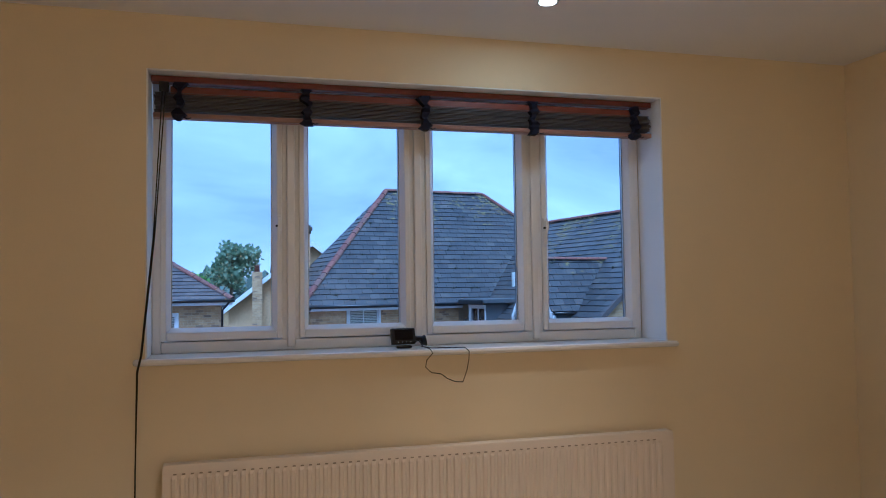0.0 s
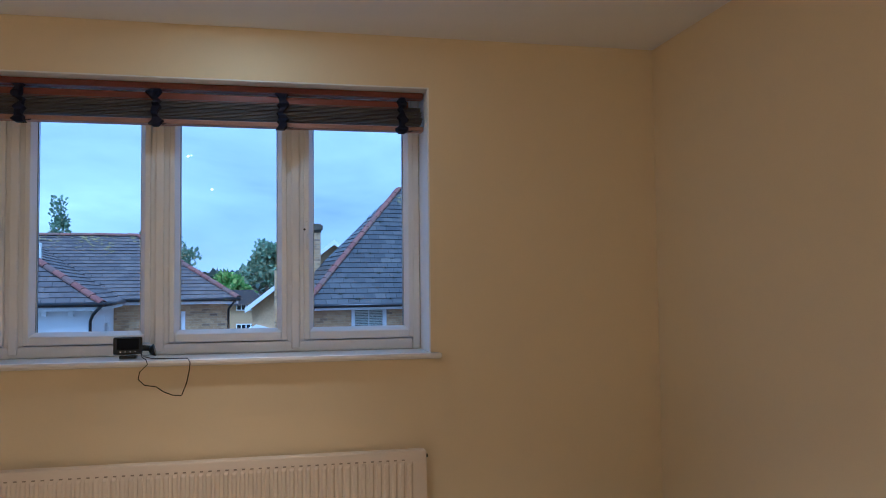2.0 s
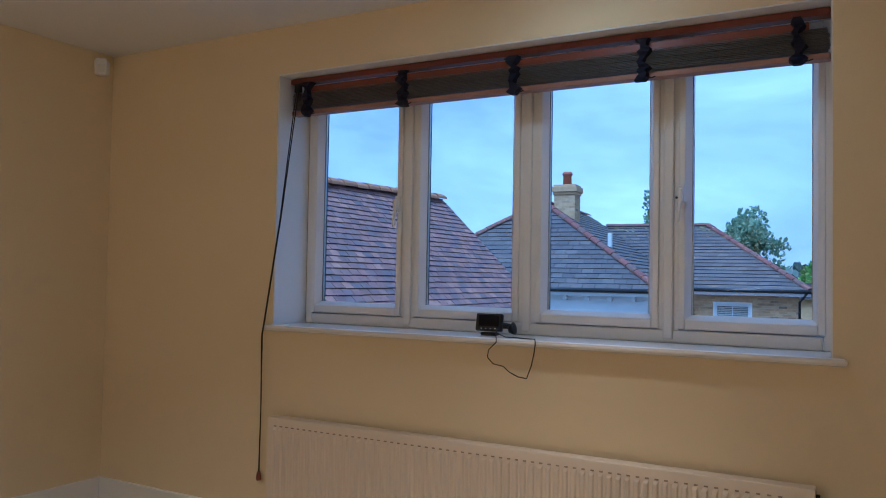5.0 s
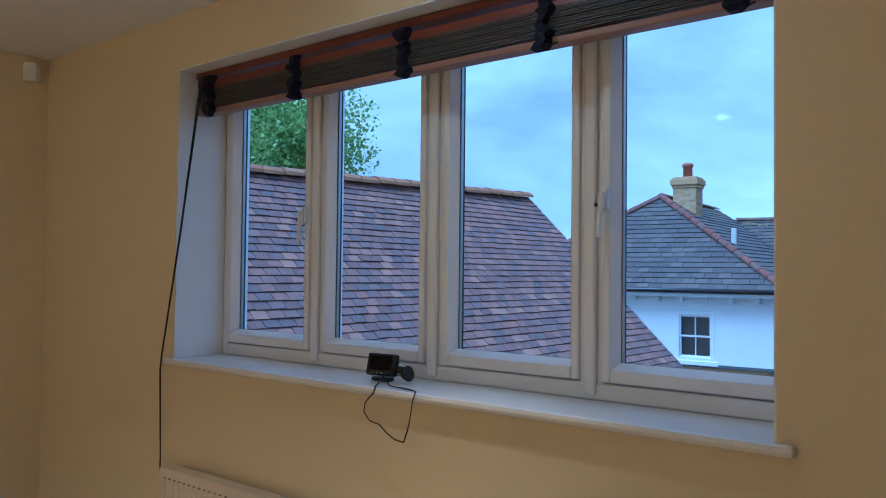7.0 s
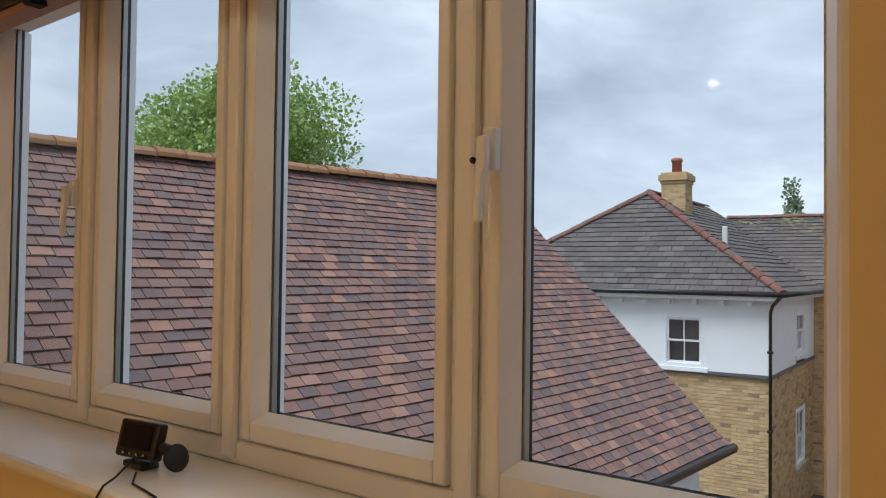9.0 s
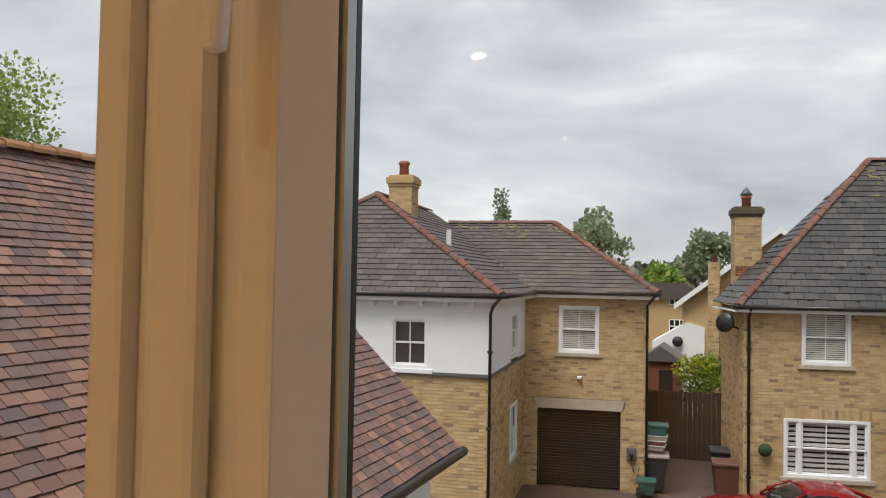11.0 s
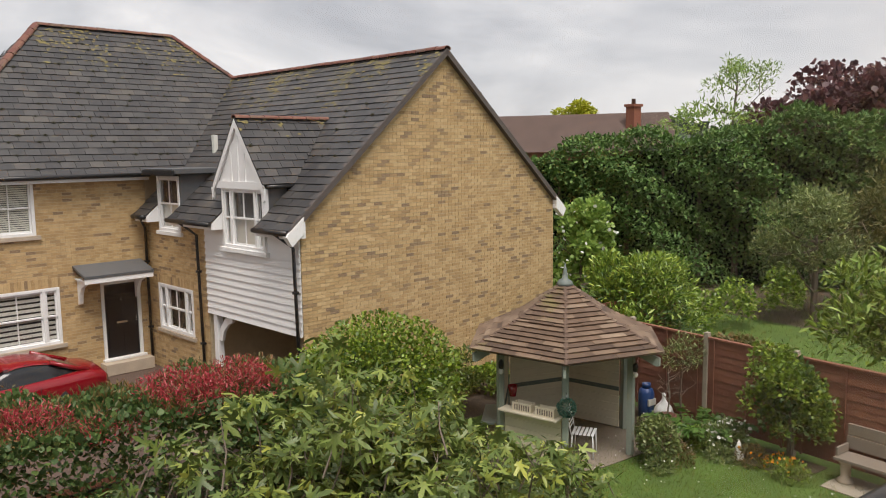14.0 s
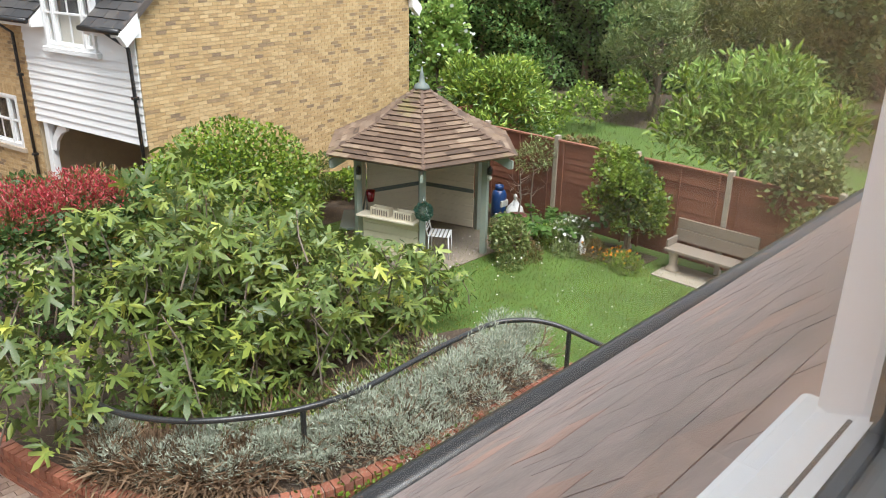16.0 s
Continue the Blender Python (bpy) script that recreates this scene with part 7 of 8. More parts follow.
for fx, fy, fs in ((14.2, 8.95, 1.0), (13.95, 9.25, 0.6)):
    fern = thing("fern", "arching bright green fern in the border", "fern", None, "", "ferns")
    fs_p, fs_d = [], []
    for k in range(26):
        a = rs.uniform(0, 2 * math.pi)
        ln = fs * rs.uniform(0.6, 0.95)
        for j in range(16):
            t = j / 15
            rr = ln * t
            z = GZ + ln * (1.15 * t - 0.75 * t * t) + 0.05
            wd = (1 - t) * 0.8 + 0.2
            for s_ in (-1, 1):
                fs_p.append((fx + rr * math.cos(a), fy + rr * math.sin(a), z))
                fs_d.append((-math.sin(a) * s_ * wd + 0.5 * math.cos(a), math.cos(a) * s_ * wd + 0.5 * math.sin(a), -0.1))
    leaves("fronds", np.array(fs_p), np.array(fs_d), 0.15 * fs, "kite", L_FERN, fern, 91, 0.12)
# Dark inner_leaves colour the shaded middle of the shrub.
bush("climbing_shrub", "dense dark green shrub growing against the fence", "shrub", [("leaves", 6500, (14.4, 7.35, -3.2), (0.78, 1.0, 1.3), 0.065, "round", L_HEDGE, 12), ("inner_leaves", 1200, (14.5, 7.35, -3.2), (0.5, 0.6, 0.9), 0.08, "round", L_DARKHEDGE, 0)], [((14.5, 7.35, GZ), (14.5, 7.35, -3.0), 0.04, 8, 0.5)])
bush("border_plants", "low mixed border plants with pale flowers", "plants", [("leaves", 900, (14.1, 8.35, -4.0), (0.5, 0.4, 0.35), 0.09, "long", L_GREY, 5), ("white_flowers", 60, (14.1, 8.3, -3.85), (0.5, 0.4, 0.3), 0.07, "round", L_WHITEF, 0), ("green_leaves", 700, (13.9, 8.9, -4.1), (0.5, 0.5, 0.25), 0.08, "long", L_HEDGE, 5)])
bush("orange_flowers", "small clump of orange flowers at the lawn edge", "flowers", [("leaves", 250, (14.0, 7.25, -4.12), (0.35, 0.3, 0.14), 0.07, "long", L_HEDGE, 0), ("petals", 45, (14.0, 7.25, -4.0), (0.35, 0.3, 0.09), 0.05, "round", L_ORANGE, 0)])
bush("gazebo_shrub", "loose shrub with small pale leaves beside the gazebo", "shrub", [("leaves", 2200, (12.75, 8.75, -3.75), (0.42, 0.42, 0.5), 0.055, "round", L_GREY, 6), ("twigs", 300, (12.75, 8.75, -3.8), (0.38, 0.38, 0.4), 0.14, "spike", L_DEAD, 0)])
for i, (bx, by, bs, m1, m2) in enumerate(((13.85, 9.75, 0.8, L_GREY, L_WHITEF), (13.75, 9.35, 0.7, L_BRONZE, L_PINK), (13.95, 8.6, 0.9, L_HEDGE, L_WHITEF), (13.7, 8.15, 0.6, L_GREY, L_WHITEF), (13.95, 7.7, 0.7, L_BRONZE, L_ORANGE), (13.85, 6.9, 0.7, L_HEDGE, L_ORANGE), (13.0, 8.5, 0.7, L_BRONZE, L_WHITEF), (12.45, 8.45, 0.6, L_GREY, L_WHITEF))):
    bush("border_clump", "low leafy clump with small flowers at the lawn edge", "plants", [("leaves", 620, (bx, by, GZ + 0.14 * bs), (0.42 * bs, 0.40 * bs, 0.34 * bs), 0.065, "long", m1, 0), ("flowers", 10, (bx, by, GZ + 0.3 * bs), (0.4 * bs, 0.4 * bs, 0.2 * bs), 0.045, "round", m2, 0)], None, "border clumps")
rab = thing("white_ornament", "small white stone animal figure in the border", "ornament", Matrix.Translation((13.95, 7.95, GZ)))
lathe("figure", [(0.07, 0), (0.09, 0.06), (0.07, 0.15), (0.05, 0.19), (0.06, 0.24), (0.03, 0.3), (0.01, 0.36)], M_RENDER, rab, None, 12)

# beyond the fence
# The laurel's inner_leaves are coloured dark for the shade behind the bright ones.
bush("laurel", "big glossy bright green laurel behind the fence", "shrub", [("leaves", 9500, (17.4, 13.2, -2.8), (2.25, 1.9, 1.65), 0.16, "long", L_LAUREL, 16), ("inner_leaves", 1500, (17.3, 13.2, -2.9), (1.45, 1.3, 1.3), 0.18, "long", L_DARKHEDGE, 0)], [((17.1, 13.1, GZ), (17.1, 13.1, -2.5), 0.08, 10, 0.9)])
bush("climbing_rose", "tall loose shrub with pale flowers at the gable corner", "shrub", [("leaves", 4200, (18.3, 15.9, -2.0), (1.2, 1.1, 2.1), 0.13, "round", L_TREE, 10), ("flowers", 50, (18.0, 15.5, -1.8), (1.2, 1.0, 1.9), 0.10, "round", L_WHITEF, 0)], [((18.3, 15.9, GZ), (18.3, 15.9, -1.2), 0.07, 12, 0.9)])
bush("loquat_tree", "small tree with long drooping leaves overhanging the fence", "tree", [("leaves", 5600, (17.7, 6.6, -2.3), (2.5, 2.2, 1.75), 0.19, "long", L_HEDGE, 14), ("bright_leaves", 1700, (17.6, 6.6, -2.1), (2.4, 2.1, 1.7), 0.21, "long", L_TREE, 12)], [((17.7, 6.6, GZ), (17.7, 6.6, -2.2), 0.09, 14, 1.2)])
bush("fence_shrub", "grey-green shrub leaning over the fence by the bench", "shrub", [("leaves", 5200, (15.2, 4.5, -2.7), (1.0, 0.95, 1.5), 0.08, "round", L_GREY, 12)], [((15.1, 4.4, GZ), (15.1, 4.4, -2.8), 0.04, 8, 0.6)])
for i, (c, r, m1) in enumerate((((21.5, 14.6, -3.6), (0.8, 0.8, 0.7), L_HEDGE), ((23.0, 14.2, -3.5), (0.9, 0.8, 0.8), L_LAUREL), ((24.6, 13.4, -3.3), (0.7, 0.7, 1.0), L_HEDGE), ((19.5, 11.6, -3.9), (0.7, 1.3, 0.4), L_BRONZE), ((17.3, 10.3, -3.85), (0.9, 0.7, 0.5), L_HEDGE), ((16.4, 8.7, -3.9), (0.8, 0.8, 0.4), L_BRONZE))):
    bush("border_shrub", "leafy border shrub on the neighbouring lawn", "shrub", [("leaves", 1100, c, r, 0.10, "round", m1, 6)], None, "neighbour border shrubs")
bush("pink_flowers", "clump of pink flowers behind the fence", "flowers", [("leaves", 500, (16.2, 8.0, -3.6), (0.5, 0.6, 0.5), 0.08, "long", L_HEDGE, 0), ("petals", 70, (16.2, 8.0, -3.2), (0.5, 0.6, 0.3), 0.10, "round", L_PINK, 0)])
bush("grey_tree", "rounded grey-green tree at the far side of the lawn", "tree", [("leaves", 7500, (25.8, 13.2, -2.0), (2.2, 2.2, 2.2), 0.15, "long", L_GREY, 12)], [((25.8, 13.2, GZ), (25.8, 13.2, -1.5), 0.12, 12, 1.3)])
bush("olive_tree", "olive-yellow leafy tree behind the lawn", "tree", [("leaves", 8500, (28.0, 11.0, -1.9), (3.0, 3.0, 2.7), 0.17, "long", leaf_mat("olive_leaf", [(0, (0.07, 0.085, 0.02)), (0.5, (0.12, 0.13, 0.03)), (1, (0.19, 0.19, 0.05))]), 12)], [((28.0, 11.0, GZ), (28.0, 11.0, -1.2), 0.13, 12, 1.6)])
bush("dark_tree", "dark leafy tree at the end of the garden", "tree", [("leaves", 10000, (29.5, 7.0, -1.6), (3.4, 3.6, 3.3), 0.17, "round", L_DARKHEDGE, 12)], [((29.5, 7.0, GZ), (29.5, 7.0, -1.0), 0.15, 12, 1.8)])
con = thing("conifer_hedge", "tall dark green conifer hedge at the garden end", "hedge")
line = [Vector(p) for p in ((20.5, 31.0, 0), (24.0, 26.5, 0), (27.5, 21.3, 0), (31.5, 16.0, 0), (35.0, 10.5, 0), (37.5, 5.0, 0))]
tops = along(line, 0.25)
cp, cd = [], []
for p, h_ in tops:
    nrm = Vector((-h_.y, h_.x, 0))
    if nrm.x > 0:
        nrm = -nrm
    s_ = p.x * 0.7
    top = np.interp(p.x, (20.5, 24, 27.5, 31.5, 38), (0.5, 1.0, 1.7, 2.35, 2.6)) + 0.3 * math.sin(s_ * 2.1) + 0.2 * math.sin(s_ * 5.3)
    for k in range(520):
        z = GZ + (top - GZ) * rs.uniform(0, 1) ** 0.85
        bulge = 0.45 * math.sin(s_ * 3.1 + z * 0.9) + 0.3 * math.sin(z * 3.7 + s_ * 6.0)
        dep = (0.8 + bulge) * (1 - max(0, (z - top + 1.3) / 1.6)) - abs(rs.normal(0, 0.3))
        q = p + nrm * dep + h_ * rs.uniform(-0.2, 0.2)
        cp.append((q.x, q.y, z))
        cd.append((nrm.x * 0.9, nrm.y * 0.9, 0.1))
    for k in range(40):
        q = p - nrm * rs.uniform(0, 1.5) + h_ * rs.uniform(-0.3, 0.3)
        cp.append((q.x, q.y, top - 0.2 + rs.uniform(-0.2, 0.3)))
        cd.append((nrm.x * 0.4, nrm.y * 0.4, 0.9))
leaves("foliage", np.array(cp), np.array(cd), 0.19, "spray", L_CONIFER, con, 95, 0.55)
bm = bmesh.new()
for p, h_ in along(line, 1.4):
    add_tube(bm, [(p.x, p.y, GZ), (p.x, p.y, np.interp(p.x, (20.5, 31.5), (-0.2, 1.4)))], [0.16, 0.05], 6)
part("trunks", bm, M_BARK, con)
# A near-black sheet along the hedge stands in for the shade within it.
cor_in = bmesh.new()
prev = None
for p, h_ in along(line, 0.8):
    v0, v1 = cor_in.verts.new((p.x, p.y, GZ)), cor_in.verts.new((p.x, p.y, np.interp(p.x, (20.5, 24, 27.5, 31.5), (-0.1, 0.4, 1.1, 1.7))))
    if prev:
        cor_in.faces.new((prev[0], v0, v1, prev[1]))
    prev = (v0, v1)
part("inner_shade", cor_in, material("inner_shade_dark", (0.010, 0.016, 0.008), 0.95, 0.4, 3), con)
bush("copper_beech", "large dark purple-leaved beech behind the hedge", "tree", [("leaves", 12000, (37.6, 18.6, 1.0), (5.6, 5.2, 4.2), 0.28, "round", L_COPPER, 16)], [((37.6, 18.6, GZ), (37.6, 18.6, 1.5), 0.3, 16, 3.2)])
ash = bush("ash_tree", "thin young tree with open feathery crown", "tree", [("leaves", 1300, (33.5, 21.0, 3.9), (2.0, 2.0, 1.6), 0.17, "long", L_TREE, 9), ("low_leaves", 900, (32.6, 21.8, 2.2), (3.0, 2.2, 1.0), 0.26, "long", L_TREE, 7)], [((33.5, 21.3, GZ), (33.5, 21.3, 4.2), 0.10, 14, 1.6)])
bush("golden_tree", "bright yellow-green tree beyond the far roof", "tree", [("leaves", 2500, (55.5, 52.8, 3.9), (2.6, 2.6, 1.6), 0.25, "round", L_YELLOW, 8)], [((55.5, 52.8, GZ), (55.5, 52.8, 3.6), 0.15, 8, 1.5)])

# ---- drive: car, bins, gate ----
car = thing("sports_car", "low red two-door sports coupe parked on the drive", "car", Matrix.Translation((3.72, 18.7, GZ - 0.02)) @ Matrix.Rotation(radians(9), 4, "Z"))


def loft(bm, secs, close=True):
    """A skin over rings of points, each (x, [(y, z), ...])."""
    rings = [[bm.verts.new((x, y, z)) for y, z in ring] for x, ring in secs]
    for a, b in zip(rings, rings[1:]):
        for k in range(len(a) - 1):
            bm.faces.new((a[k], b[k], b[k + 1], a[k + 1]))
    if close:
        bm.faces.new(rings[0])
        bm.faces.new(rings[-1][::-1])
    bmesh.ops.recalc_face_normals(bm, faces=bm.faces[:])
    return bm


def body_ring(w, zl, zs, zt, crown=0.05):
    half = [(w * 0.86, zl), (w * 0.98, zl + 0.10), (w, zs - 0.12), (w * 0.97, zs), (w * 0.80, zt - 0.01), (w * 0.4, zt + crown * 0.7), (0, zt + crown)]
    return [(-y, z) for y, z in half] + [(y, z) for y, z in half[-2::-1]]


secs = []
for x, w, zl, zs, zt in ((-2.15, 0.45, 0.28, 0.48, 0.50), (-2.08, 0.70, 0.22, 0.55, 0.57), (-1.85, 0.84, 0.18, 0.62, 0.66), (-1.5, 0.91, 0.18, 0.70, 0.72), (-1.0, 0.91, 0.18, 0.73, 0.79), (-0.55, 0.89, 0.18, 0.75, 0.84),
                         (0.2, 0.88, 0.18, 0.77, 0.84), (0.9, 0.90, 0.18, 0.80, 0.86), (1.35, 0.93, 0.18, 0.83, 0.88), (1.75, 0.92, 0.20, 0.83, 0.88), (2.0, 0.86, 0.25, 0.78, 0.84), (2.1, 0.74, 0.32, 0.70, 0.74)):
    secs.append((x, body_ring(w, zl, zs, zt)))
part("body", loft(bmesh.new(), secs), M_CARRED, car, "glossy red bodywork", True)


def top_ring(w, z0, z1):
    half = [(w, z0), (w * 0.93, z0 + (z1 - z0) * 0.55), (w * 0.78, z1 - 0.03), (w * 0.45, z1), (0, z1 + 0.012)]
    return [(-y, z) for y, z in half] + [(y, z) for y, z in half[-2::-1]]


part("cabin_glass", loft(bmesh.new(), [(-0.62, top_ring(0.72, 0.80, 0.84)), (-0.3, top_ring(0.74, 0.80, 1.04)), (0.05, top_ring(0.74, 0.80, 1.19)), (0.5, top_ring(0.74, 0.8, 1.235)), (0.9, top_ring(0.73, 0.8, 1.19)), (1.35, top_ring(0.70, 0.8, 1.02)), (1.7, top_ring(0.62, 0.8, 0.88))]), M_CARGLASS, car, "dark glass", True)


def roof_ring(w, z):
    half = [(w, z - 0.06), (w * 0.86, z - 0.012), (w * 0.5, z + 0.012), (0, z + 0.02)]
    return [(-y, z_) for y, z_ in half] + [(y, z_) for y, z_ in half[-2::-1]]


part("roof_panel", loft(bmesh.new(), [(0.03, roof_ring(0.60, 1.185)), (0.3, roof_ring(0.61, 1.235)), (0.6, roof_ring(0.61, 1.24)), (0.95, roof_ring(0.60, 1.19)), (1.15, roof_ring(0.58, 1.12))]), M_CARRED, car, "", True)
for s in (-1, 1):
    tube("pillar", [(-0.6, 0.70 * s, 0.84), (-0.25, 0.66 * s, 1.06), (0.05, 0.59 * s, 1.19)], 0.028, M_CARRED, car, 6)
    tube("pillar", [(1.72, 0.66 * s, 0.86), (1.35, 0.66 * s, 1.0), (0.95, 0.60 * s, 1.17)], 0.05, M_CARRED, car, 6)
    mir = box("mirror", (-0.42, 0.86 * s - 0.07, 0.86), (-0.26, 0.86 * s + 0.07, 0.97), M_CARRED, car, 0.03)
    lathe("headlight", [(0.01, 0.02), (0.07, 0.012), (0.09, -0.01)], M_RIM, car, Matrix.Translation((-1.93, 0.66 * s, 0.60)) @ Matrix.Rotation(radians(-60), 4, "Y"), 14, "glass headlight")
    for x in (-1.32, 1.28):
        wh = thing("wheel", "", "", Matrix.Translation((x, 0.80 * s, 0.32)) @ Matrix.Rotation(radians(90), 4, "X"))
        wh.parent = car
        lathe("tyre", [(0.21, -0.11), (0.30, -0.11), (0.32, -0.08), (0.32, 0.08), (0.30, 0.11), (0.21, 0.11)], M_TYRE, wh, None, 28)
        lathe("rim", [(0.03, 0.06), (0.06, 0.085), (0.2, 0.06), (0.22, 0.10), (0.22, -0.10), (0.03, -0.10)], M_RIM, wh, None, 20)
        for k in range(5):
            box("spoke", (0.03, -0.025, 0.06), (0.21, 0.025, 0.09 * 1.1), M_RIM, wh, 0.008, "", Matrix.Rotation(2 * math.pi * k / 5, 4, "Z"))
    tube("door_seam", [(-0.5, 0.905 * s, 0.30), (-0.52, 0.905 * s, 0.72)], 0.004, M_TYRE, car, 4)
    tube("door_seam", [(0.62, 0.905 * s, 0.30), (0.66, 0.905 * s, 0.76)], 0.004, M_TYRE, car, 4)


def bin_(name, label, at, turn, col, lidcol, h=1.0, w=0.56):
    b = thing(name, label, "wheelie bin", Matrix.Translation(at) @ Matrix.Rotation(turn, 4, "Z"), "", "wheelie bins")
    bm = bmesh.new()
    secs = [(w * 0.36, 0.06), (w * 0.44, 0.5 * h), (w * 0.5, h * 0.88), (w * 0.54, h * 0.89), (w * 0.54, h * 0.93)]
    rings = [[bm.verts.new((sx * r, sy * r * 1.15, z)) for sx, sy in ((-1, -1), (1, -1), (1, 1), (-1, 1))] for r, z in secs]
    for a, c in zip(rings, rings[1:]):
        for k in range(4):
            bm.faces.new((a[k], a[(k + 1) % 4], c[(k + 1) % 4], c[k]))
    bm.faces.new(rings[0][::-1])
    bm.faces.new(rings[-1])
    bmesh.ops.bevel(bm, geom=bm.edges[:], offset=0.015, segments=2, affect="EDGES", profile=0.5)
    part("bin_body", bm, col, b)
    prism("lid", [(-w * 0.58, 0), (w * 0.58, 0), (w * 0.55, 0.07), (0, 0.1), (-w * 0.55, 0.07)], w * 1.3, lidcol, b, Matrix.Translation((0, -w * 0.66, h * 0.93)), 0.015)
    tube("handle", [(-w * 0.4, w * 0.62, h * 0.9), (-w * 0.4, w * 0.75, h * 0.92), (w * 0.4, w * 0.75, h * 0.92), (w * 0.4, w * 0.62, h * 0.9)], 0.015, col, b, 6)
    for s in (-1, 1):
        lathe("wheel", [(0.02, -0.03), (0.1, -0.03), (0.1, 0.03), (0.02, 0.03)], M_TYRE, b, Matrix.Translation((s * w * 0.38, w * 0.48, 0.1)) @ Matrix.Rotation(radians(90), 4, "Y"), 14)
    return b


P_BLACK = material("black_bin_plastic", (0.02, 0.021, 0.023), 0.5, 0.15, 5)
P_GREEN = material("green_bin_plastic", (0.02, 0.09, 0.075), 0.5, 0.15, 5)
P_BROWN = material("brown_bin_plastic", (0.11, 0.045, 0.03), 0.5, 0.15, 5)
P_GREY = material("grey_pale_lid", (0.30, 0.24, 0.22), 0.5, 0.15, 5)
bin_("wheelie_bin", "black wheelie bin with pale lid beside the garage", (0.52, 21.75, GZ), radians(95), P_BLACK, P_GREY, 1.0, 0.60)
for k in range(3):
    crate = thing("recycling_crate", "pale stacked recycling crate on the black bin", "crate", Matrix.Translation((0.52 + 0.02 * k, 21.75, GZ + 1.10 + 0.13 * k)) @ Matrix.Rotation(radians(4 * k - 5), 4, "Z"), "", "stacked crates")
    prism("crate_body", [(-0.27, 0), (0.27, 0), (0.31, 0.11), (-0.31, 0.11)], 0.42, P_GREY if k != 1 else P_BROWN, crate, Matrix.Translation((0, -0.21, 0)), 0.012)
    box("crate_rim", (-0.32, -0.23, 0.11), (0.32, 0.23, 0.128), M_BLINDW, crate, 0.006)
teal = thing("teal_crate", "teal green recycling box on top of the stack", "crate", Matrix.Translation((0.55, 21.75, GZ + 1.495)))
prism("box_body", [(-0.28, 0), (0.28, 0), (0.34, 0.22), (-0.34, 0.22)], 0.44, P_GREEN, teal, Matrix.Translation((0, -0.22, 0)), 0.012)
prism("box_lid", [(-0.36, 0.22), (0.36, 0.22), (0.32, 0.28), (-0.32, 0.28)], 0.5, P_GREEN, teal, Matrix.Translation((0, -0.25, 0)), 0.012)
bin_("wheelie_bin", "brown wheelie bin on the drive", (2.36, 21.2, GZ), radians(-85), P_BROWN, P_BROWN, 1.08, 0.6)
bin_("wheelie_bin", "black wheelie bin against the house", (2.3, 22.4, GZ), radians(-85), P_BLACK, P_BLACK, 1.15, 0.6)
bin_("recycling_caddy", "small green recycling caddy on the drive", (0.4, 21.1, GZ), radians(95), P_GREEN, P_GREEN, 0.42, 0.36)
ev = thing("car_charger", "black and grey electric car charger on the brick wall", "charger", Matrix.Rotation(radians(5), 4, "Z"))
box("charger_case", (1.72, 21.17, -3.35), (1.96, 21.29, -3.02), M_LEAD, ev, 0.03)
lathe("plug", [(0.03, 0), (0.06, 0.03), (0.05, 0.1)], M_BLACKP, ev, Matrix.Translation((1.84, 21.13, -3.25)), 12)
tube("cable", [(1.84, 21.15, -3.25), (1.90, 21.1, -3.6), (2.0, 21.12, -3.75), (2.05, 21.2, -3.5)], 0.014, M_BLACKP, ev, 6)
box("security_light", (0.42, 21.12, -1.30), (0.54, 21.29, -1.22), M_WHITE, HL, 0.02, "white wall light")
lathe("wreath", [(0.02, 0.1), (0.12, 0.07), (0.16, 0.0), (0.12, -0.07), (0.02, -0.1)], material("dark_green_ball", (0.02, 0.05, 0.02), 0.9, 0.5, 20, 60, 0.8), HR, Matrix.Translation((6.26, FV - 0.14, -2.62)) @ Matrix.Rotation(radians(90), 4, "X"), 14, "round green topiary ball on the wall")
gate = thing("side_gate", "dark brown vertical board gate and fence between the houses", "gate")
for k in range(26):
    x = -0.75 + k * 0.142
    box("board", (x, 26.0, GZ), (x + 0.136, 26.03, -2.1 + 0.03 * math.sin(k * 1.7)), M_DARKFENCE, gate, 0.003)
for z in (-3.9, -3.1, -2.4):
    box("crossrail", (-0.75, 26.03, z), (2.95, 26.08, z + 0.09), M_DARKFENCE, gate)
bush("golden_shrub", "yellow and green rounded shrub behind the gate", "shrub", [("leaves", 2500, (1.95, 28.0, -2.2), (1.15, 1.0, 1.1), 0.10, "round", L_HEDGE, 6), ("yellow_leaves", 900, (1.5, 28.2, -1.75), (0.8, 0.7, 0.7), 0.10, "round", L_YELLOW, 4)], [((1.9, 28.0, GZ), (1.9, 28.0, -2.2), 0.06, 8, 0.7)])
shed = thing("shed", "small brown shed with felt roof behind the gate", "shed")
box("shed_wall", (-0.6, 30.5, GZ), (0.8, 32.5, -1.6), M_FENCE, shed)
prism("shed_roof", [(-0.75, -1.62), (0.95, -1.62), (0.1, -1.05)], 2.3, M_LEAD, shed, Matrix.Translation((0, 30.35, 0)))
box("shed_window", (0.05, 30.46, -2.7), (0.55, 30.5, -1.95), M_CARGLASS, shed, 0.01)
awn = thing("white_outbuilding", "white rendered outbuilding behind the shed", "outbuilding")
prism("outbuilding_wall", [(-0.5, GZ), (1.6, GZ), (1.6, -0.55), (0.9, -0.35), (-0.5, -1.2)], 2.0, M_RENDER, awn, Matrix.Translation((0, 34.5, 0)))
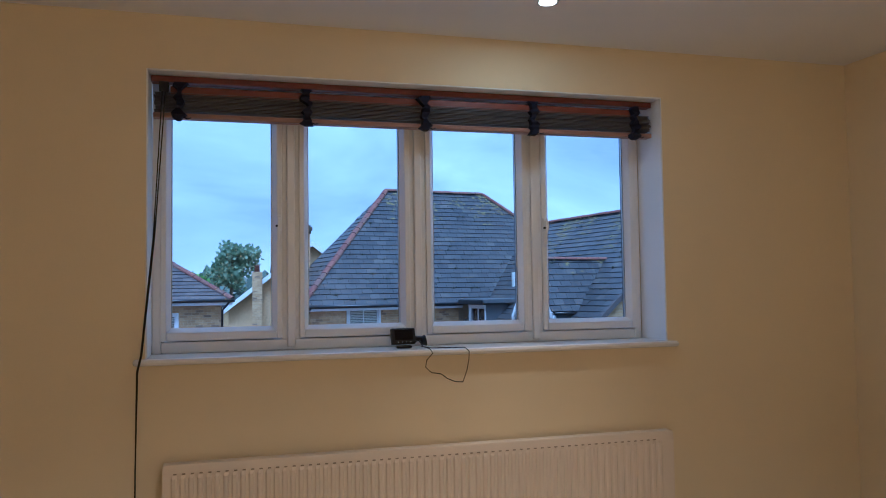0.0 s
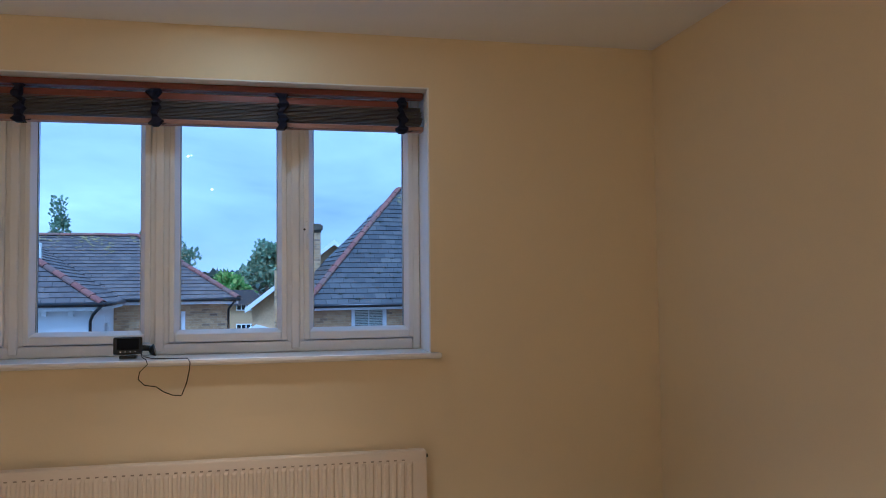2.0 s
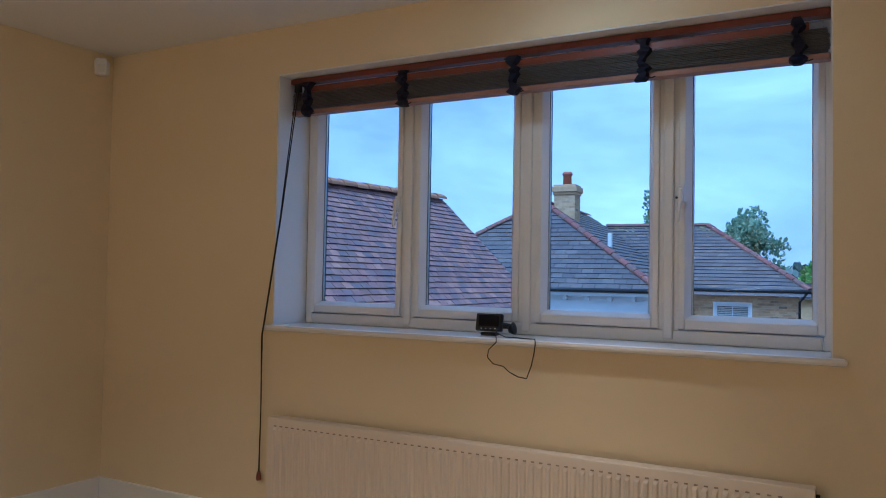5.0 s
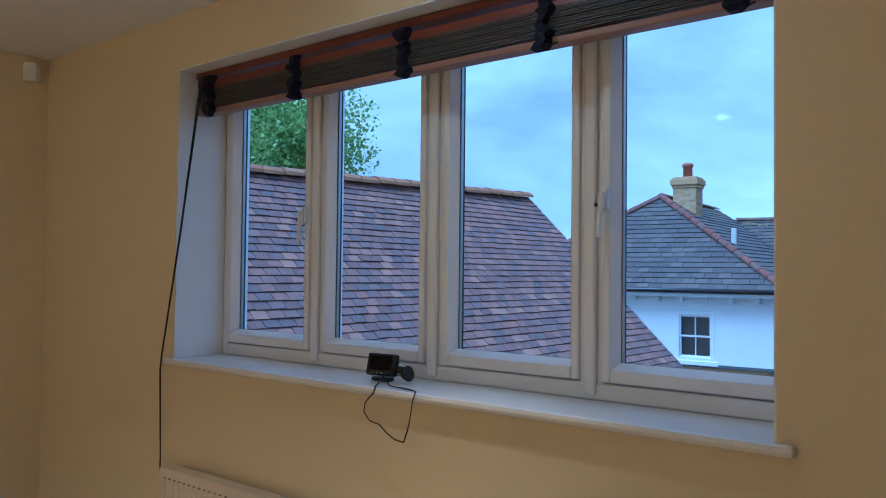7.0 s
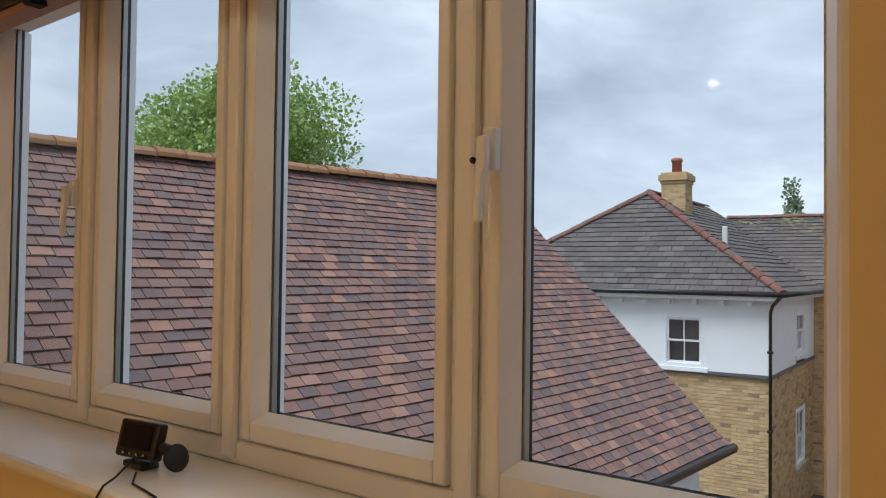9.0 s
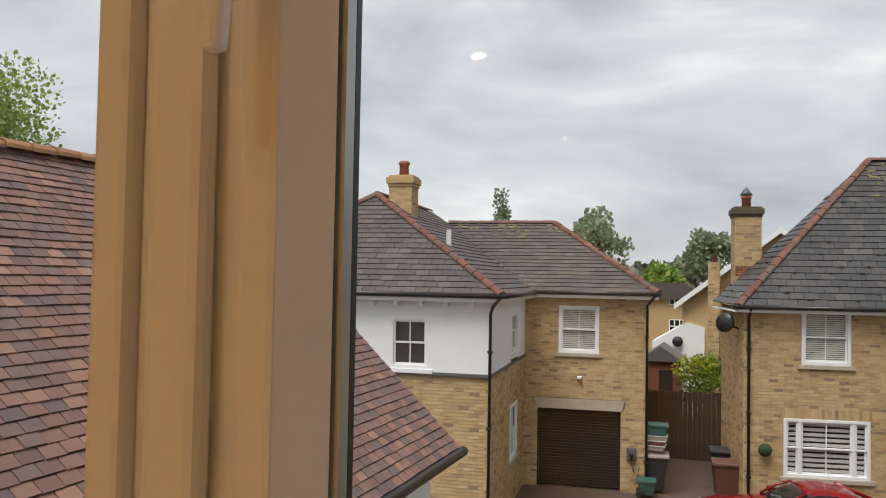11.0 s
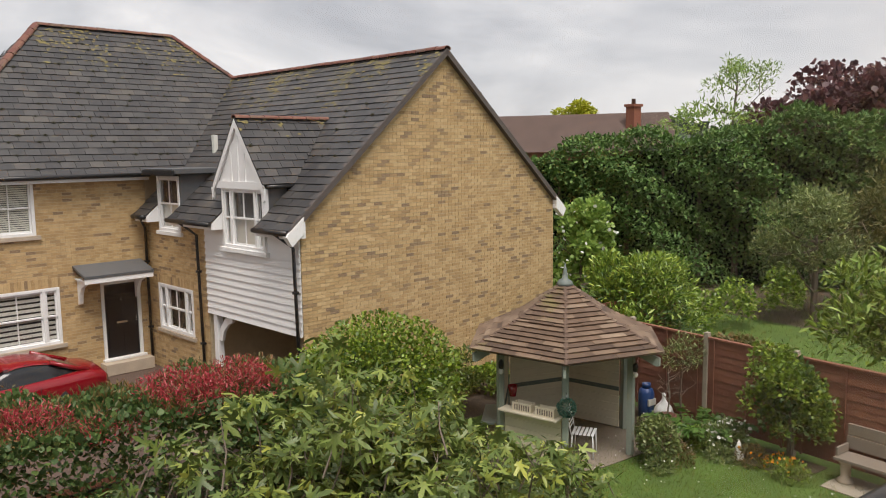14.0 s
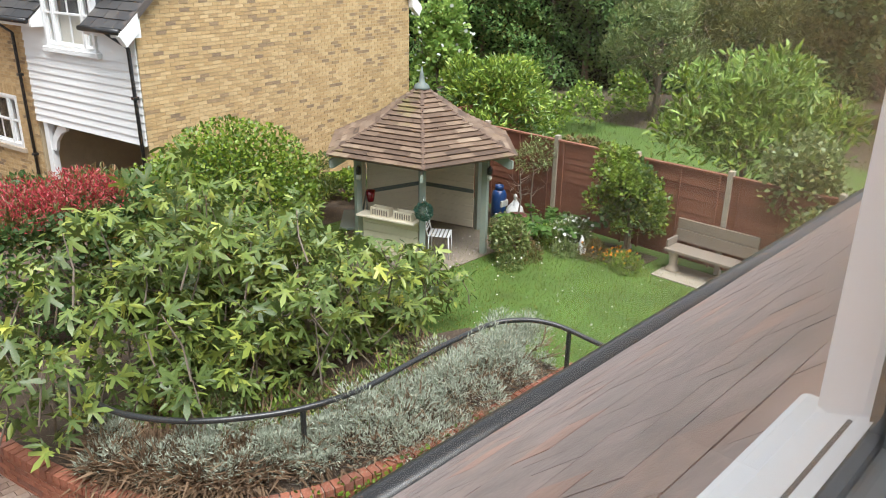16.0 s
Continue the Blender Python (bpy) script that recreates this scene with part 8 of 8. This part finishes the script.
fh = thing("gable_house", "buff brick house with white bargeboards beyond the gate", "house", Matrix.Translation((3.3, 34.5, 0)) @ Matrix.Rotation(radians(-3), 4, "Z"))
prism("gable_wall", [(-2.6, GZ), (5, GZ), (5, 0.55), (1.2, 3.45), (-2.6, 0.55)], 7.0, M_BRICK, fh)
for s, x0 in ((1, -2.9), (-1, 5.3)):
    mesh_object("roof_slope", [(x0, -0.35, 0.42), (1.2, -0.35, 3.58), (1.2, 7.2, 3.58), (x0, 7.2, 0.42), (x0, -0.35, 0.26), (1.2, -0.35, 3.42)], [(0, 1, 2, 3), (0, 1, 5, 4)], M_SLATE2, fh)
    mesh_object("bargeboard", [(x0, -0.40, 0.42), (1.2, -0.40, 3.58), (1.2, -0.40, 3.34), (x0, -0.40, 0.18)], [(0, 1, 2, 3)], M_WHITE, fh)
lay("brick", (-1.55, -0.5, GZ), (1, 0, 0), (0, 0, 1), [rect(0, 0, 0.45, 6.35)], 0.225, 0.075, fh, M_BRICK, M_MORTAR, 0.01, 0.007, seed=8)
box("stack_side", (-1.55, -0.49, GZ), (-1.1, 0.0, 2.15), M_BRICK, fh)
lathe("chimney_pot", [(0.13, 2.15), (0.11, 2.42), (0.14, 2.46)], M_HIP, fh, Matrix.Translation((-1.33, -0.25, 0)), 12)
lathe("satellite_dish", [(0.02, 0.035), (0.14, 0.02), (0.22, -0.01), (0.13, 0.005), (0.02, 0.015)], M_BLACKP, fh, Matrix.Translation((-2.75, -0.3, -1.15)) @ Matrix.Rotation(radians(80), 4, "X"), 16, "grey satellite dish")
fh2 = thing("far_brick_house", "distant brick house with small-paned white windows", "house")
bm = add_box(bmesh.new(), (-6, 52, GZ), (1.2, 58, 0.3))
part("wall", bm, M_BRICK, fh2)
prism("roof", [(-6.3, 0.2), (1.6, 0.2), (0.2, 1.25), (-5, 1.25)], 6.5, M_SLATE2, fh2, Matrix.Translation((0, 51.7, 0)))
for zz in (-1.9, -0.15):
    w_ = thing("window", "", "", Matrix.Translation((-0.8, 51.95, zz)))
    w_.parent = fh2
    box("pane", (0, 0, 0), (1.3, 0.03, 0.85), M_CARGLASS, w_)
    for k in range(5):
        box("glazing_bar", (k * 0.31, -0.03, 0), (k * 0.31 + 0.07, 0.0, 0.85), M_WHITE, w_)
    for z2 in (0, 0.4, 0.8):
        box("glazing_bar", (0, -0.035, z2), (1.31, -0.004, z2 + 0.06), M_WHITE, w_)

# ---- distance ----
M_FARTILE = material("far_brown_tile", (0.085, 0.055, 0.045), 0.85, 0.25, 1.5, 20, 0.2)
fr = thing("far_roof_house", "distant house with brown tiled roof and a chimney behind the hedge", "house")
mesh_object("roof_slope", [(33.0, 45.5, 1.0), (41.5, 33.0, 1.0), (42.5, 36.5, 3.3), (37.0, 44.5, 3.35)], [(0, 1, 2, 3)], M_FARTILE, fr)
mesh_object("roof_slope", [(41.5, 33.0, 1.0), (46, 38, 1.0), (42.5, 36.5, 3.3)], [(0, 1, 2)], M_FARTILE, fr)
mesh_object("wall", [(33.4, 45.6, GZ), (41.5, 33.4, GZ), (41.5, 33.4, 1.2), (33.4, 45.6, 1.2)], [(0, 1, 2, 3)], M_REDBRICK, fr)
fr2 = thing("far_long_roof", "long distant brown roof with a brick chimney", "house")
mesh_object("roof_slope", [(40.5, 50.5, 1.2), (51, 37.5, 1.2), (52.5, 40.0, 3.9), (43, 53.5, 3.9)], [(0, 1, 2, 3)], M_FARTILE, fr2)
box("chimney", (49.6, 40.9, 0.5), (50.4, 41.7, 4.3), M_REDBRICK, fr2)
box("chimney_cap", (49.5, 40.8, 4.3), (50.5, 41.8, 4.5), M_REDBRICK, fr2)
lathe("chimney_pot", [(0.17, 4.5), (0.15, 4.85), (0.19, 4.9)], M_HIP, fr2, Matrix.Translation((50.0, 41.3, 0)), 10)
mesh_object("gable", [(53.8, 33.6, 0.2), (55.2, 31.6, 0.2), (54.5, 32.6, 3.2)], [(0, 1, 2)], M_REDBRICK, fr2)


def far_tree(name, label, at, radii, n, size, mat, lumps=12, trunk=0.3):
    t = thing(name, label, "tree")
    sp, d = clump_spots(rs, n, at, radii, lumps * 2)
    leaves("crown", sp, d * 0.6 + np.array((0, 0, 0.5)), size, "round", mat, t, int(rs.randint(9999)), 0.7)
    bm = bmesh.new()
    limbs(bm, rs, (at[0], at[1], GZ), (at[0], at[1], at[2] - radii[2] * 0.1), trunk, 14, radii[0] * 0.45)
    part("trunk", bm, M_BARK, t)


far_tree("big_tree", "large round green tree behind the tiled wing", (-33.5, 26.5, 6.9), (7.2, 6.5, 6.0), 24000, 0.21, L_BIGTREE_HAZED, 30, 0.5)
far_tree("big_tree", "spreading green tree behind the tiled wing", (-43.0, 27.0, 6.0), (4.0, 4.0, 3.8), 6500, 0.21, L_BIGTREE_HAZED, 18, 0.4)
far_tree("poplar", "tall narrow poplar behind the roofs", (-13.9, 60.0, 5.2), (1.0, 1.0, 3.3), 650, 0.24, L_FARHAZE, 14, 0.2)
far_tree("far_tree", "rounded green tree behind the houses", (-6.6, 60.0, 3.2), (3.1, 3.0, 3.4), 3000, 0.32, L_FARHAZE, 14)
far_tree("far_tree", "rounded green tree between the houses", (1.2, 60.0, 2.2), (2.4, 2.4, 3.3), 2400, 0.32, L_FARHAZE, 14)
far_tree("far_tree", "low green trees between the houses", (-1.4, 55.0, 0.2), (1.8, 1.8, 2.0), 2500, 0.34, L_TREE, 10)
wd, wdir = [], []
for k in range(9000):
    a = radians(rs.uniform(-75, 75))
    r = rs.uniform(230, 420)
    hgt = (4 + 4 * abs(math.sin(a * 9) * math.cos(a * 23 + 1))) * r / 250
    wd.append((r * math.sin(a), r * math.cos(a), GZ + rs.uniform(0, 1) * (hgt + 3)))
    wdir.append((0, -0.5, 0.7))
# The woods' haze is mixed into their leaf colour.
tagged(leaves("far_woods", np.array(wd), np.array(wdir), 4.2, "round", leaf_mat("hazy_far_leaf", [(0, (0.085, 0.11, 0.085)), (0.5, (0.11, 0.135, 0.105)), (1, (0.14, 0.155, 0.13))], 0.9, 0.0), None, 97, 0.6), "hazy distant woods along the horizon", "woods", kind="stuff")

# ---- grass and paving, pieces last ----
gp = np.stack([rs.uniform(9.6, 14.6, 42000), rs.uniform(2.6, 12.2, 42000), np.full(42000, GZ)], 1)
tagged(leaves("lawn_grass", gp, np.tile((0, 0, 1.0), (len(gp), 1)), 0.055, "spike", L_GRASS, None, 98, 0.45), "short green lawn grass", "grass", kind="stuff")
dp = np.stack([rs.uniform(9.8, 14.3, 300), rs.uniform(3.5, 10.0, 300), np.full(300, GZ + 0.045)], 1)
tagged(leaves("daisies", dp, np.tile((0, 0, 0.4), (len(dp), 1)), 0.028, "round", L_WHITEF, None, 99, 0.8), "scattered white daisies in the lawn", "flowers", kind="stuff")
gp = np.stack([rs.uniform(15.4, 30, 20000), rs.uniform(6, 20, 20000), np.full(20000, GZ - 0.01)], 1)
tagged(leaves("neighbour_grass", gp, np.tile((0, 0, 1.0), (len(gp), 1)), 0.10, "spike", L_GRASS, None, 96, 0.45), "neighbouring lawn grass", "grass", kind="stuff")
yard = thing("block_paving", "red-brown brick block paving of the yard", "paving", None, "structure")
lay("paving_block", (1.8, 3.5, GZ - 0.03), (1, 0, 0), (0, 1, 0), [[(0, 0), (8, 0), (8, 1.0), (4.2, 1.6), (2.9, 2.6), (2.3, 3.9), (2.05, 5.6), (0, 5.6)]], 0.205, 0.105, yard, M_BLOCK, None, 0.008, 0.035, 0.0, 0.5, 0.0, 90, (0.6, 1.6, 2.6, 5.6), chip=0.004)
steps = thing("step_walls", "low red brick step walls with black rails", "garden wall")
for (x0, y0, x1, y1, h_) in ((2.6, 9.95, 4.1, 10.2, 0.55), (2.6, 11.6, 4.6, 11.85, 0.75)):
    L = math.hypot(x1 - x0, y1 - y0)
    lay("brick", (x0, y0, GZ), (x1 - x0, y1 - y0, 0), (0, 0, 1), [rect(0, 0, L, h_)], 0.225, 0.075, steps, M_REDBRICK, M_REDMORTAR, 0.01, 0.008, seed=7)
    lay("coping_brick", (x0, y0, GZ + h_), (x1 - x0, y1 - y0, 0), (0, 1, 0), [rect(0, -0.02, L, 0.24)], 0.108, 0.24, steps, M_REDBRICK, M_REDMORTAR, 0.01, 0.05, bond=0, seed=9)
for y_, z_ in ((9.9, GZ + 0.9), (11.0, GZ + 1.0)):
    tube("rail", [(2.2, y_, z_), (4.35, y_ + 0.25, z_)], 0.025, M_RAIL, steps, 8)
    tube("rail", [(2.2, y_, z_ - 0.3), (4.35, y_ + 0.25, z_ - 0.3)], 0.02, M_RAIL, steps, 8)
    box("rail_post", (4.32, y_ + 0.22, GZ), (4.38, y_ + 0.28, z_ + 0.02), M_RAIL, steps)
